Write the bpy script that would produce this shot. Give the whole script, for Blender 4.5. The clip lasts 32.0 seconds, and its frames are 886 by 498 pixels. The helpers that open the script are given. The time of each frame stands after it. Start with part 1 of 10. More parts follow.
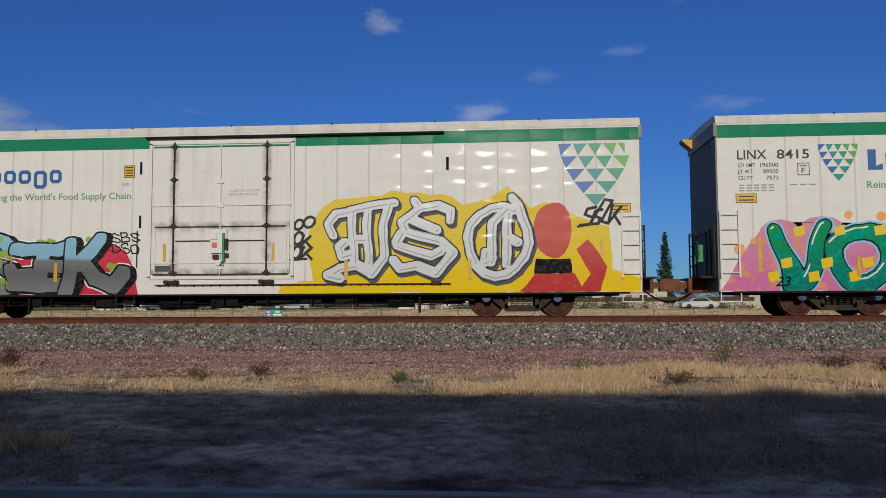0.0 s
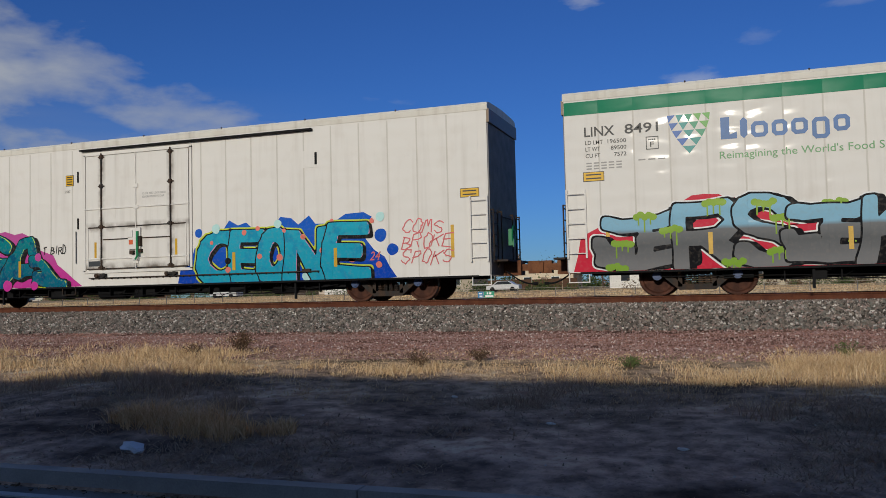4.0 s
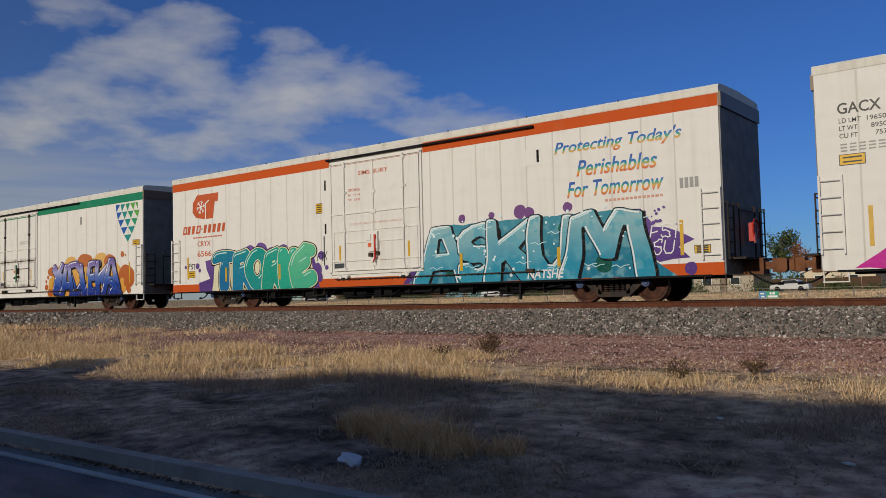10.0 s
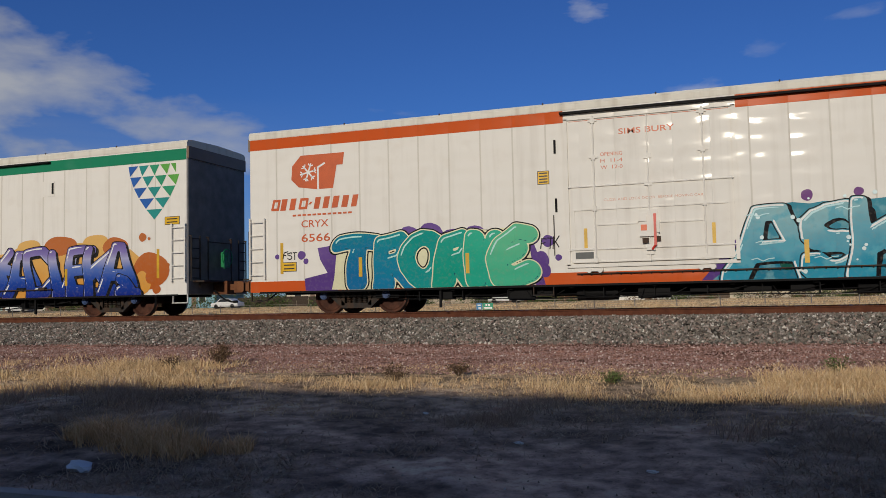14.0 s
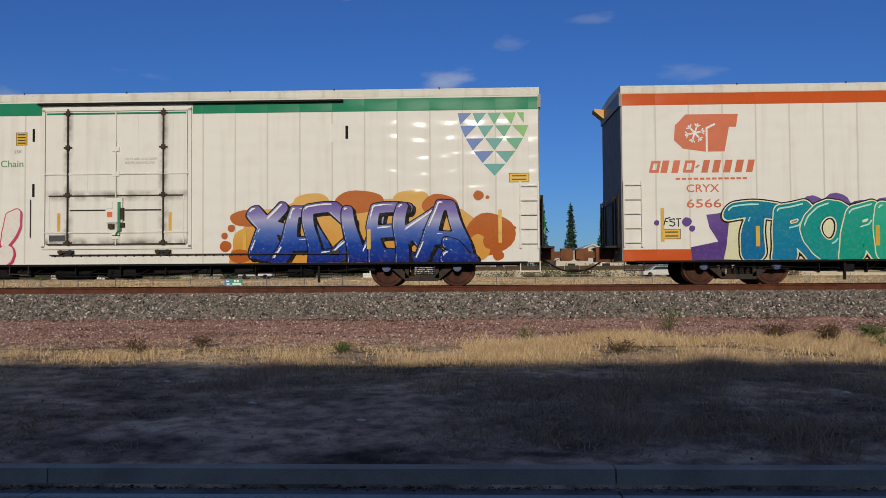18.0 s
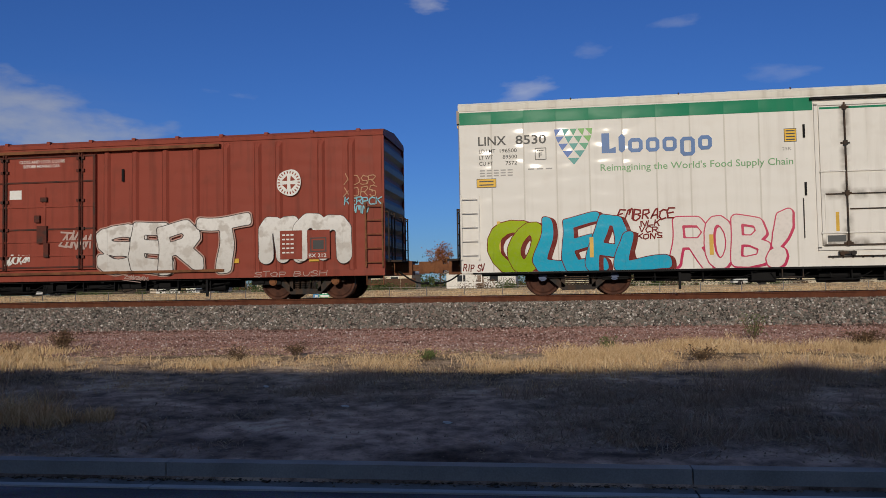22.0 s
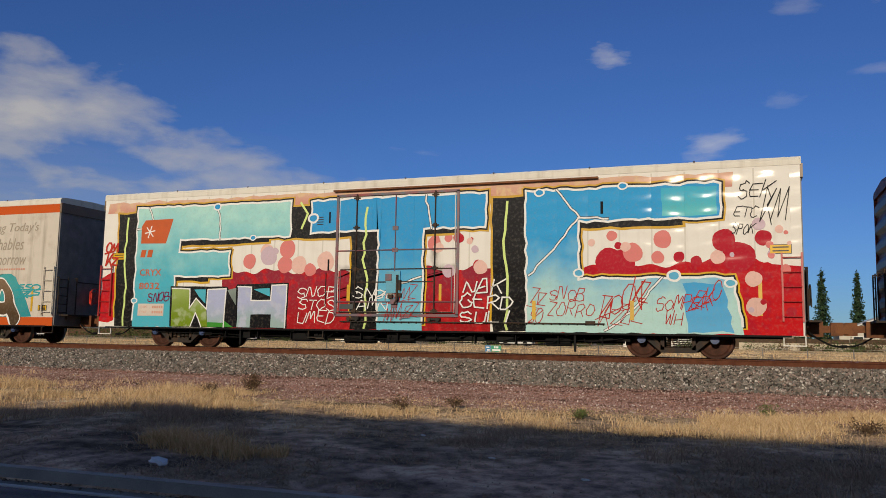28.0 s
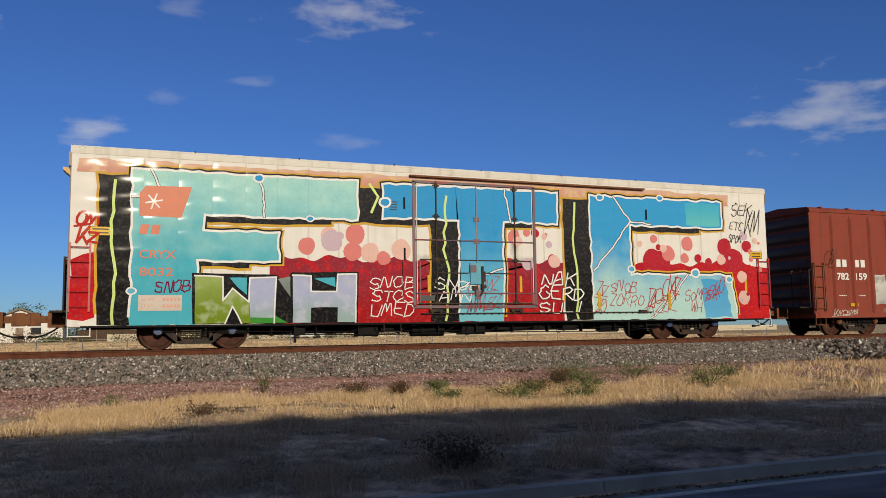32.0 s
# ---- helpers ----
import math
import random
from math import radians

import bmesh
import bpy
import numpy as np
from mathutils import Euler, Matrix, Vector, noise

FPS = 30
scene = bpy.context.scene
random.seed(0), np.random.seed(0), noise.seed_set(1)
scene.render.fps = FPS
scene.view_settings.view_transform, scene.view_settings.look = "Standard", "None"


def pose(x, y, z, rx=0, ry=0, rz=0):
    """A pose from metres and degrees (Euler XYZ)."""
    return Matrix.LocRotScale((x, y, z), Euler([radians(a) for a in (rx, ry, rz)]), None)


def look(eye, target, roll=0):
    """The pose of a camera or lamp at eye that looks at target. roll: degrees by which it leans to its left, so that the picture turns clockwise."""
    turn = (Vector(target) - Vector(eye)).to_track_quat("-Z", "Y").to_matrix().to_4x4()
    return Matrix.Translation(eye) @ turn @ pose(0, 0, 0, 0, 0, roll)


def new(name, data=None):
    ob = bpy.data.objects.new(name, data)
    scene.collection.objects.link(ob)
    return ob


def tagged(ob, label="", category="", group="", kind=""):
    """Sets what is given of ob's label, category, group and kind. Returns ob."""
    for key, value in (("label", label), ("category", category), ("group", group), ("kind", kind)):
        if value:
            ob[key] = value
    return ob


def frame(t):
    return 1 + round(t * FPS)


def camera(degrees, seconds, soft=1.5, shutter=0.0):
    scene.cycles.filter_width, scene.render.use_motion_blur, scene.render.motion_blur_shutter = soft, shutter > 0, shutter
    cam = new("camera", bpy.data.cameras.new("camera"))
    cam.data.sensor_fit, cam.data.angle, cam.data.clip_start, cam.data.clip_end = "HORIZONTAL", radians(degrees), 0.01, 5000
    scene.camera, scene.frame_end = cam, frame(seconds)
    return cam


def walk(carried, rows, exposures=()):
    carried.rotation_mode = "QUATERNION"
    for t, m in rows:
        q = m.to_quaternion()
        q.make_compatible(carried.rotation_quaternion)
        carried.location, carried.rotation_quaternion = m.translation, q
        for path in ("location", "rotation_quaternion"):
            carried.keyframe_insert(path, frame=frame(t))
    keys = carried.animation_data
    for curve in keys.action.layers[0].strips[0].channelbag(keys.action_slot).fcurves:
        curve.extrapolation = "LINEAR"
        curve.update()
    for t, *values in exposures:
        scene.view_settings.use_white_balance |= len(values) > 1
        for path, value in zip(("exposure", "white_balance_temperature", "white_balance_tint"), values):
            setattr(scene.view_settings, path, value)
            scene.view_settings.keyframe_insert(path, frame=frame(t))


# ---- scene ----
# ---------------------------------------------------------------- camera, carried by hand beside the road
cam = camera(57.10, 32.0, soft=0.85)
walk(cam, [
    (0.0, pose(-0.001, -0.389, 1.631, 93.87, 0.25, 4.43)),
    (0.5, pose(-0.068, -0.350, 1.624, 93.66, -0.05, 4.24)),
    (1.0, pose(-0.053, -0.281, 1.616, 93.45, 0.22, 6.59)),
    (1.5, pose(-0.010, -0.132, 1.631, 93.67, 1.04, 14.06)),
    (2.0, pose(0.020, -0.035, 1.641, 93.66, 1.09, 16.89)),
    (2.5, pose(-0.088, 0.096, 1.638, 92.91, 1.03, 16.04)),
    (4.5, pose(-0.495, 0.676, 1.624, 92.81, 1.38, 19.58)),
    (5.0, pose(-0.597, 0.897, 1.630, 93.28, 1.28, 19.60)),
    (5.5, pose(-0.585, 1.120, 1.617, 93.17, 1.48, 21.36)),
    (6.0, pose(-0.598, 1.388, 1.624, 93.44, 1.70, 27.66)),
    (6.5, pose(-0.678, 1.596, 1.604, 93.43, 2.00, 26.36)),
    (7.0, pose(-0.721, 1.689, 1.609, 93.52, 2.27, 26.15)),
    (7.5, pose(-0.714, 1.711, 1.612, 93.08, 2.41, 29.02)),
    (8.0, pose(-0.686, 1.708, 1.612, 92.36, 2.25, 36.88)),
    (8.5, pose(-0.663, 1.704, 1.613, 92.62, 2.61, 39.87)),
    (9.0, pose(-0.661, 1.700, 1.611, 92.88, 2.12, 40.11)),
    (9.5, pose(-0.646, 1.694, 1.614, 92.92, 1.64, 38.96)),
    (10.0, pose(-0.605, 1.669, 1.618, 93.14, 1.37, 37.88)),
    (10.5, pose(-0.529, 1.607, 1.619, 93.70, 0.96, 37.28)),
    (11.0, pose(-0.502, 1.505, 1.620, 94.10, 0.97, 36.76)),
    (11.5, pose(-0.493, 1.360, 1.620, 94.54, 0.87, 35.70)),
    (12.0, pose(-0.451, 1.240, 1.630, 94.38, 1.07, 34.41)),
    (12.5, pose(-0.346, 1.150, 1.631, 94.40, 0.89, 32.00)),
    (13.0, pose(-0.232, 1.073, 1.627, 93.88, 0.23, 28.39)),
    (13.5, pose(-0.166, 1.019, 1.629, 93.54, 0.78, 23.41)),
    (15.5, pose(-0.022, 0.415, 1.623, 93.14, 0.48, 13.92)),
    (16.0, pose(0.051, 0.229, 1.633, 91.88, 0.15, 13.79)),
    (16.5, pose(0.098, 0.032, 1.639, 92.01, 0.23, 12.77)),
    (17.0, pose(0.151, -0.145, 1.649, 91.33, 0.41, 9.92)),
    (17.5, pose(0.201, -0.208, 1.650, 91.29, 0.42, 3.90)),
    (18.0, pose(0.332, -0.255, 1.655, 91.64, 0.36, 2.08)),
    (18.5, pose(0.390, -0.278, 1.660, 91.72, 0.35, 1.28)),
    (19.0, pose(0.401, -0.291, 1.663, 91.99, 0.48, 0.92)),
    (19.5, pose(0.399, -0.299, 1.658, 92.20, 0.74, 0.59)),
    (20.0, pose(0.404, -0.300, 1.659, 92.32, 0.92, -0.40)),
    (20.5, pose(0.415, -0.307, 1.657, 92.33, 0.86, -1.47)),
    (21.0, pose(0.426, -0.363, 1.655, 92.50, 0.79, -1.25)),
    (21.5, pose(0.420, -0.501, 1.654, 93.65, 0.76, 2.50)),
    (22.0, pose(0.381, -0.669, 1.643, 92.46, 0.98, 7.94)),
    (22.5, pose(0.299, -0.865, 1.659, 92.62, 1.96, 31.10)),
    (23.0, pose(0.382, -0.829, 1.642, 92.43, -0.39, 44.91)),
    (23.5, pose(0.446, -0.893, 1.649, 92.72, -0.09, 46.90)),
    (24.0, pose(0.494, -1.043, 1.652, 92.70, -0.69, 46.51)),
    (24.5, pose(0.510, -1.227, 1.660, 92.91, -0.46, 40.80)),
    (25.0, pose(0.595, -1.266, 1.677, 93.59, -0.54, 39.02)),
    (25.5, pose(0.715, -1.260, 1.686, 93.88, -1.44, 36.92)),
    (27.5, pose(0.834, -1.226, 1.697, 96.07, -1.09, 24.66)),
    (28.0, pose(0.879, -1.260, 1.705, 96.27, -0.98, 20.28)),
    (28.5, pose(0.906, -1.254, 1.710, 96.39, -0.77, 15.49)),
    (29.0, pose(0.934, -1.243, 1.697, 96.36, -0.67, 10.55)),
    (29.5, pose(0.969, -1.252, 1.703, 96.50, -0.32, 6.21)),
    (30.0, pose(0.994, -1.236, 1.694, 96.50, 0.04, 0.85)),
    (30.5, pose(1.037, -1.240, 1.696, 96.50, 0.43, -5.25)),
    (31.0, pose(1.089, -1.230, 1.692, 96.34, 0.80, -11.31)),
    (31.5, pose(1.165, -1.189, 1.685, 95.97, 0.88, -17.01)),
    (32.0, pose(1.234, -1.167, 1.679, 95.71, 0.89, -21.71)),
], exposures=((0, -0.10, 6500, 6), (2.0, -0.12, 6500, 6), (6.0, -0.06, 6550, 6), (7.0, -0.04, 6600, 6), (8.0, 0.1, 6700, 6), (9.0, 0.06, 6800, 6), (10.0, -0.02, 6900, 7), (13.0, -0.08, 6850, 8), (16.0, 0.04, 6850, 5), (17.0, 0.05, 6850, 5), (19.0, -0.03, 6950, 6), (20.0, -0.1, 6900, 6), (21.4, -0.06, 6850, 7), (22.0, -0.01, 6900, 8), (22.6, 0.44, 7400, 4), (23.0, 0.68, 7900, 0), (24.0, 0.6, 8000, 1), (25.5, 0.58, 7900, 2), (27.4, 0.31, 7700, 6), (28.5, 0.1, 7750, 9), (31.0, 0.12, 7700, 8), (32, 0.27, 7650, 7)))

# how far the train has rolled, second by second, in metres
ROLLED = [-0.00, 3.45, 6.96, 10.58, 14.51, 18.35, 22.08, 25.90, 29.76, 33.66, 37.61, 41.62, 45.70, 49.80, 53.91, 58.08, 62.29, 66.57, 70.90, 75.28, 79.75, 84.24, 88.75, 93.30, 97.87, 102.49, 107.16, 111.89, 116.70, 121.58, 126.52, 131.53, 136.54]
# ---------------------------------------------------------------- light
SUN_EL = 16.0          # degrees above the horizon, straight from behind the road (-y)
world = bpy.data.worlds.new("sky")
scene.world = world
world.use_nodes = True
_wn = world.node_tree
_bg = _wn.nodes["Background"]
_sky = _wn.nodes.new("ShaderNodeTexSky")
_sky.sky_type = "NISHITA"
_sky.sun_disc = False
_sky.sun_elevation = radians(SUN_EL)
_sky.sun_rotation = radians(180)
_sky.air_density = 1.0
_sky.dust_density = 0.0
_sky.ozone_density = 4.0
_tint = _wn.nodes.new("ShaderNodeMix")
_tint.data_type, _tint.blend_type = "RGBA", "MULTIPLY"
_tint.inputs[0].default_value = 1.0
# deep clear blue away from the sun, whiter haze on the sun's side
_wc = _wn.nodes.new("ShaderNodeTexCoord")
_ws = _wn.nodes.new("ShaderNodeSeparateXYZ")
_wn.links.new(_wc.outputs["Generated"], _ws.inputs[0])
_wr = _wn.nodes.new("ShaderNodeMapRange")
_wr.inputs[1].default_value, _wr.inputs[2].default_value = -0.5, 0.6
_wn.links.new(_ws.outputs[1], _wr.inputs[0])
_wm = _wn.nodes.new("ShaderNodeMix")
_wm.data_type = "RGBA"
_wm.inputs[6].default_value = (1.45, 1.13, 1.08, 1)
_wm.inputs[7].default_value = (0.36, 0.63, 1.22, 1)
_wn.links.new(_wr.outputs[0], _wm.inputs[0])
_wn.links.new(_wm.outputs[2], _tint.inputs[7])
_wn.links.new(_sky.outputs[0], _tint.inputs[6])
_wn.links.new(_tint.outputs[2], _bg.inputs[0])
_bg.inputs[1].default_value = 0.066
sun = new("sun", bpy.data.lights.new("sun", "SUN"))
sun.data.energy = 2.45
sun.data.angle = radians(0.6)
sun.data.color = (1.0, 0.91, 0.80)
sun.matrix_world = look((0, -60, 60 * math.tan(radians(SUN_EL))), (0, 0, 0))


# ---------------------------------------------------------------- materials
def nodes_of(name):
    m = bpy.data.materials.new(name)
    m.use_nodes = True
    nt = m.node_tree
    return m, nt, nt.nodes["Principled BSDF"]


def tex(nt, kind, scale, detail=4.0, coord="Object", stretch=None):
    tc = nt.nodes.new("ShaderNodeTexCoord")
    src = tc.outputs[coord]
    if stretch:
        mp = nt.nodes.new("ShaderNodeMapping")
        mp.inputs["Scale"].default_value = stretch
        nt.links.new(src, mp.inputs[0])
        src = mp.outputs[0]
    n = nt.nodes.new(kind)
    n.inputs["Scale"].default_value = scale
    if "Detail" in n.inputs:
        n.inputs["Detail"].default_value = detail
    nt.links.new(src, n.inputs["Vector"])
    return n


def ramp(nt, fac, stops):
    r = nt.nodes.new("ShaderNodeValToRGB")
    els = r.color_ramp.elements
    while len(els) < len(stops):
        els.new(0.5)
    for e, (p, c) in zip(els, stops):
        e.position, e.color = p, (*c, 1) if len(c) == 3 else c
    nt.links.new(fac, r.inputs[0])
    return r.outputs[0]


def mixc(nt, fac, a, b, mode="MIX"):
    m = nt.nodes.new("ShaderNodeMix")
    m.data_type, m.blend_type = "RGBA", mode
    for sock, v in ((m.inputs[0], fac), (m.inputs[6], a), (m.inputs[7], b)):
        if isinstance(v, (int, float)):
            sock.default_value = v
        elif isinstance(v, tuple):
            sock.default_value = (*v, 1)
        else:
            nt.links.new(v, sock)
    return m.outputs[2]


def bump(nt, bsdf, height, strength, dist=0.01, prev=None):
    b = nt.nodes.new("ShaderNodeBump")
    b.inputs["Strength"].default_value = strength
    b.inputs["Distance"].default_value = dist
    nt.links.new(height, b.inputs["Height"])
    if prev:
        nt.links.new(prev, b.inputs["Normal"])
    nt.links.new(b.outputs[0], bsdf.inputs["Normal"])
    return b.outputs[0]


def shade(c, k):
    return tuple(max(0.0, min(1.0, v * k)) for v in c)


def plain(name, c, rough=0.5, metal=0.0, var=0.18, scale=3.0, fine=60.0, bmp=0.15, c2=None):
    """A paint, metal or plastic with variation at two scales and fine relief."""
    m, nt, b = nodes_of(name)
    n1 = tex(nt, "ShaderNodeTexNoise", scale, 5)
    n2 = tex(nt, "ShaderNodeTexNoise", fine, 3)
    big = ramp(nt, n1.outputs[0], [(0.3, shade(c, 1 - var)), (0.7, c2 or shade(c, 1 + var * 0.5))])
    col = mixc(nt, 0.25, big, n2.outputs[0], "OVERLAY") if var > 0.05 else big
    nt.links.new(col, b.inputs["Base Color"])
    b.inputs["Roughness"].default_value = rough
    b.inputs["Metallic"].default_value = metal
    if rough > 0.55 and not metal:
        b.inputs["Specular IOR Level"].default_value = 0.15
    if bmp:
        bump(nt, b, n2.outputs[0], bmp, 0.004)
    return m


def rusty(name, c, rust=(0.16, 0.07, 0.035), amount=0.5, rough=0.7):
    m, nt, b = nodes_of(name)
    n1 = tex(nt, "ShaderNodeTexNoise", 4.0, 8)
    n2 = tex(nt, "ShaderNodeTexNoise", 45.0, 4)
    f = ramp(nt, n1.outputs[0], [(0.62 - amount * 0.4, (0, 0, 0)), (0.75 - amount * 0.3, (1, 1, 1))])
    col = mixc(nt, f, c, rust)
    col = mixc(nt, 0.35, col, n2.outputs[0], "OVERLAY")
    nt.links.new(col, b.inputs["Base Color"])
    b.inputs["Roughness"].default_value = rough
    b.inputs["Specular IOR Level"].default_value = 0.2
    bump(nt, b, n2.outputs[0], 0.3, 0.006)
    return m


PANEL = 0.85                 # width of the wall panels between two battens


def panel_relief(nt, b):
    """Sheet panels that bulge between the battens and ripple up and down, each a little differently."""
    def op(kind, u, v=0.0, w=0.0):
        k = nt.nodes.new("ShaderNodeMath")
        k.operation = kind
        for sock, q in zip(k.inputs, (u, v, w)):
            if isinstance(q, (int, float)):
                sock.default_value = q
            else:
                nt.links.new(q, sock)
        return k.outputs[0]
    tc = nt.nodes.new("ShaderNodeTexCoord")
    sep = nt.nodes.new("ShaderNodeSeparateXYZ")
    nt.links.new(tc.outputs["Object"], sep.inputs[0])
    u = op("DIVIDE", op("SUBTRACT", sep.outputs[0], op("MULTIPLY", op("GREATER_THAN", sep.outputs[0], 11.0), 13.25)), PANEL)
    f = op("SUBTRACT", op("FRACT", u), 0.5)
    wn = nt.nodes.new("ShaderNodeTexWhiteNoise")
    wn.noise_dimensions = "1D"
    nt.links.new(op("FLOOR", u), wn.inputs["W"])
    f = op("ADD", f, op("MULTIPLY", op("SUBTRACT", wn.outputs[0], 0.5), 0.45))
    bulge = op("MULTIPLY", op("MULTIPLY", f, f), -0.034)
    slow = tex(nt, "ShaderNodeTexNoise", 0.8, 1.0)
    ph = op("ADD", op("MULTIPLY", wn.outputs[0], 2.4), op("MULTIPLY", slow.outputs[0], 5.0))
    ripple = op("MULTIPLY", op("SINE", op("ADD", op("MULTIPLY", sep.outputs[2], 14.5), ph)), 0.0029)
    loose = tex(nt, "ShaderNodeTexNoise", 1.0, 1.0, stretch=(1.3, 1.3, 2.6))
    h = op("ADD", op("ADD", bulge, ripple), op("MULTIPLY", loose.outputs[0], 0.014))
    return bump(nt, b, h, 1.0, 1.0)


def car_side(name, c, dirt=(0.30, 0.24, 0.18), rough=0.105, amount=0.35):
    """Enamelled, slightly wavy car side: rain streaks, road grime thinning upwards by chance of noise, broad waves."""
    m, nt, b = nodes_of(name)
    streak = tex(nt, "ShaderNodeTexNoise", 1.0, 6, stretch=(5.0, 5.0, 0.35))
    spots = tex(nt, "ShaderNodeTexNoise", 2.2, 7)
    f1 = ramp(nt, streak.outputs[0], [(0.52, (0, 0, 0)), (0.9, (amount, amount, amount))])
    f2 = ramp(nt, spots.outputs[0], [(0.55, (0, 0, 0)), (0.95, (amount, amount, amount))])
    col = mixc(nt, f1, c, dirt)
    col = mixc(nt, f2, col, shade(dirt, 1.5))
    nt.links.new(col, b.inputs["Base Color"])
    b.inputs["Roughness"].default_value = rough
    p = panel_relief(nt, b)
    b.inputs["Specular IOR Level"].default_value = 0.055
    fine = tex(nt, "ShaderNodeTexNoise", 90.0, 2)
    bump(nt, b, fine.outputs[0], 0.05, 0.002, p)
    return m


WHITE = car_side("white_enamel", (0.775, 0.75, 0.705), amount=0.22)
ROOFM = car_side("roof_white", (0.72, 0.69, 0.62), amount=0.5, rough=0.4)
SEAMM = car_side("seam_grime", (0.63, 0.60, 0.55), amount=0.5, rough=0.4)
DOORM = car_side("door_white", (0.765, 0.74, 0.695), dirt=(0.25, 0.19, 0.14), amount=0.25)


def stain_lines(m, lines, reach, c):
    """Rust and grease that has run out from iron rods at the given x, patchy and soft-edged."""
    nt = m.node_tree
    b = nt.nodes["Principled BSDF"]
    old = b.inputs["Base Color"].links[0].from_socket
    tc = nt.nodes.new("ShaderNodeTexCoord")
    sep = nt.nodes.new("ShaderNodeSeparateXYZ")
    nt.links.new(tc.outputs["Object"], sep.inputs[0])
    near = None
    for axis, at in lines:
        d = nt.nodes.new("ShaderNodeMath")
        d.operation = "SUBTRACT"
        nt.links.new(sep.outputs[axis], d.inputs[0])
        d.inputs[1].default_value = at
        k = nt.nodes.new("ShaderNodeMath")
        k.operation = "ABSOLUTE"
        nt.links.new(d.outputs[0], k.inputs[0])
        if near:
            j = nt.nodes.new("ShaderNodeMath")
            j.operation = "MINIMUM"
            nt.links.new(near, j.inputs[0])
            nt.links.new(k.outputs[0], j.inputs[1])
            near = j.outputs[0]
        else:
            near = k.outputs[0]
    n = tex(nt, "ShaderNodeTexNoise", 3.5, 6)
    mr = nt.nodes.new("ShaderNodeMapRange")
    mr.inputs[1].default_value, mr.inputs[2].default_value = 0.0, reach
    mr.inputs[3].default_value, mr.inputs[4].default_value = 1.0, 0.0
    nt.links.new(near, mr.inputs[0])
    p = nt.nodes.new("ShaderNodeMath")
    p.operation = "MULTIPLY"
    nt.links.new(mr.outputs[0], p.inputs[0])
    nt.links.new(ramp(nt, n.outputs[0], [(0.35, (0.08, 0.08, 0.08)), (0.65, (0.85, 0.85, 0.85))]), p.inputs[1])
    nt.links.new(mixc(nt, p.outputs[0], old, c), b.inputs["Base Color"])


stain_lines(DOORM, ((0, 9.68), (0, 12.22), (2, 1.2), (2, 2.43)), 0.17, (0.10, 0.07, 0.05))
WORN = car_side("worn_cream", (0.60, 0.55, 0.48), dirt=(0.16, 0.11, 0.08), amount=0.6, rough=0.3)
DOORCLEAN = car_side("clean_door_white", (0.765, 0.74, 0.695), dirt=(0.25, 0.19, 0.14), amount=0.25)
DOOROVER = plain("overpainted_iron", (0.10, 0.16, 0.2), 0.4, c2=(0.28, 0.06, 0.06))
LADDERRED = plain("overpainted_ladder", (0.42, 0.03, 0.03), 0.4)
BROWN = car_side("oxide_red_paint", (0.27, 0.064, 0.045), dirt=(0.10, 0.035, 0.026), rough=0.45, amount=0.75)
# grey of the car ends, darkened to carry the shade on them
ENDM = plain("end_shade_grey", (0.24, 0.235, 0.24), 0.6, var=0.25)
GREEN = car_side("green_stripe", (0.018, 0.215, 0.115), dirt=(0.06, 0.2, 0.13), rough=0.3)
ORANGE = car_side("orange_stripe", (0.56, 0.095, 0.022), dirt=(0.4, 0.12, 0.05), rough=0.3)
BLACK = plain("black_iron", (0.008, 0.008, 0.009), 0.7)
GRIME = rusty("grimy_iron", (0.030, 0.027, 0.026), (0.06, 0.036, 0.024), 0.5)
RUST = rusty("rust_brown", (0.12, 0.045, 0.022), (0.2, 0.08, 0.035), 0.6)
RAILM = rusty("rail_rust", (0.09, 0.029, 0.016), (0.125, 0.044, 0.023), 0.6, 0.8)
RAILTOP = plain("rail_head", (0.45, 0.42, 0.39), 0.3, 0.9)
STEEL = plain("worn_steel", (0.24, 0.22, 0.20), 0.5, 0.7)
WHEELM = rusty("wheel_rust", (0.055, 0.022, 0.015), (0.10, 0.04, 0.025), 0.4)
BLUECAP = plain("blue_bearing_cap", (0.03, 0.06, 0.16), 0.5)
YELLOW = plain("yellow_tape", (0.62, 0.36, 0.015), 0.45)
SIGNY = plain("yellow_placard", (0.72, 0.42, 0.01), 0.5, var=0.06)
REDP = plain("red_paint", (0.55, 0.035, 0.02), 0.4)
GREENP = plain("green_paint", (0.01, 0.22, 0.08), 0.4)
INK = plain("black_ink", (0.015, 0.015, 0.017), 0.5, var=0.05)
GREYINK = plain("grey_ink", (0.30, 0.29, 0.28), 0.5, var=0.05)


# ---------------------------------------------------------------- mesh kit
def face(bm, pts):
    return bm.faces.new([bm.verts.new(p) for p in pts])


def box(bm, x0, x1, y0, y1, z0, z1):
    v = [bm.verts.new((x, y, z)) for x in (x0, x1) for y in (y0, y1) for z in (z0, z1)]
    for q in ((0, 1, 3, 2), (4, 6, 7, 5), (0, 4, 5, 1), (2, 3, 7, 6), (0, 2, 6, 4), (1, 5, 7, 3)):
        bm.faces.new([v[i] for i in q])


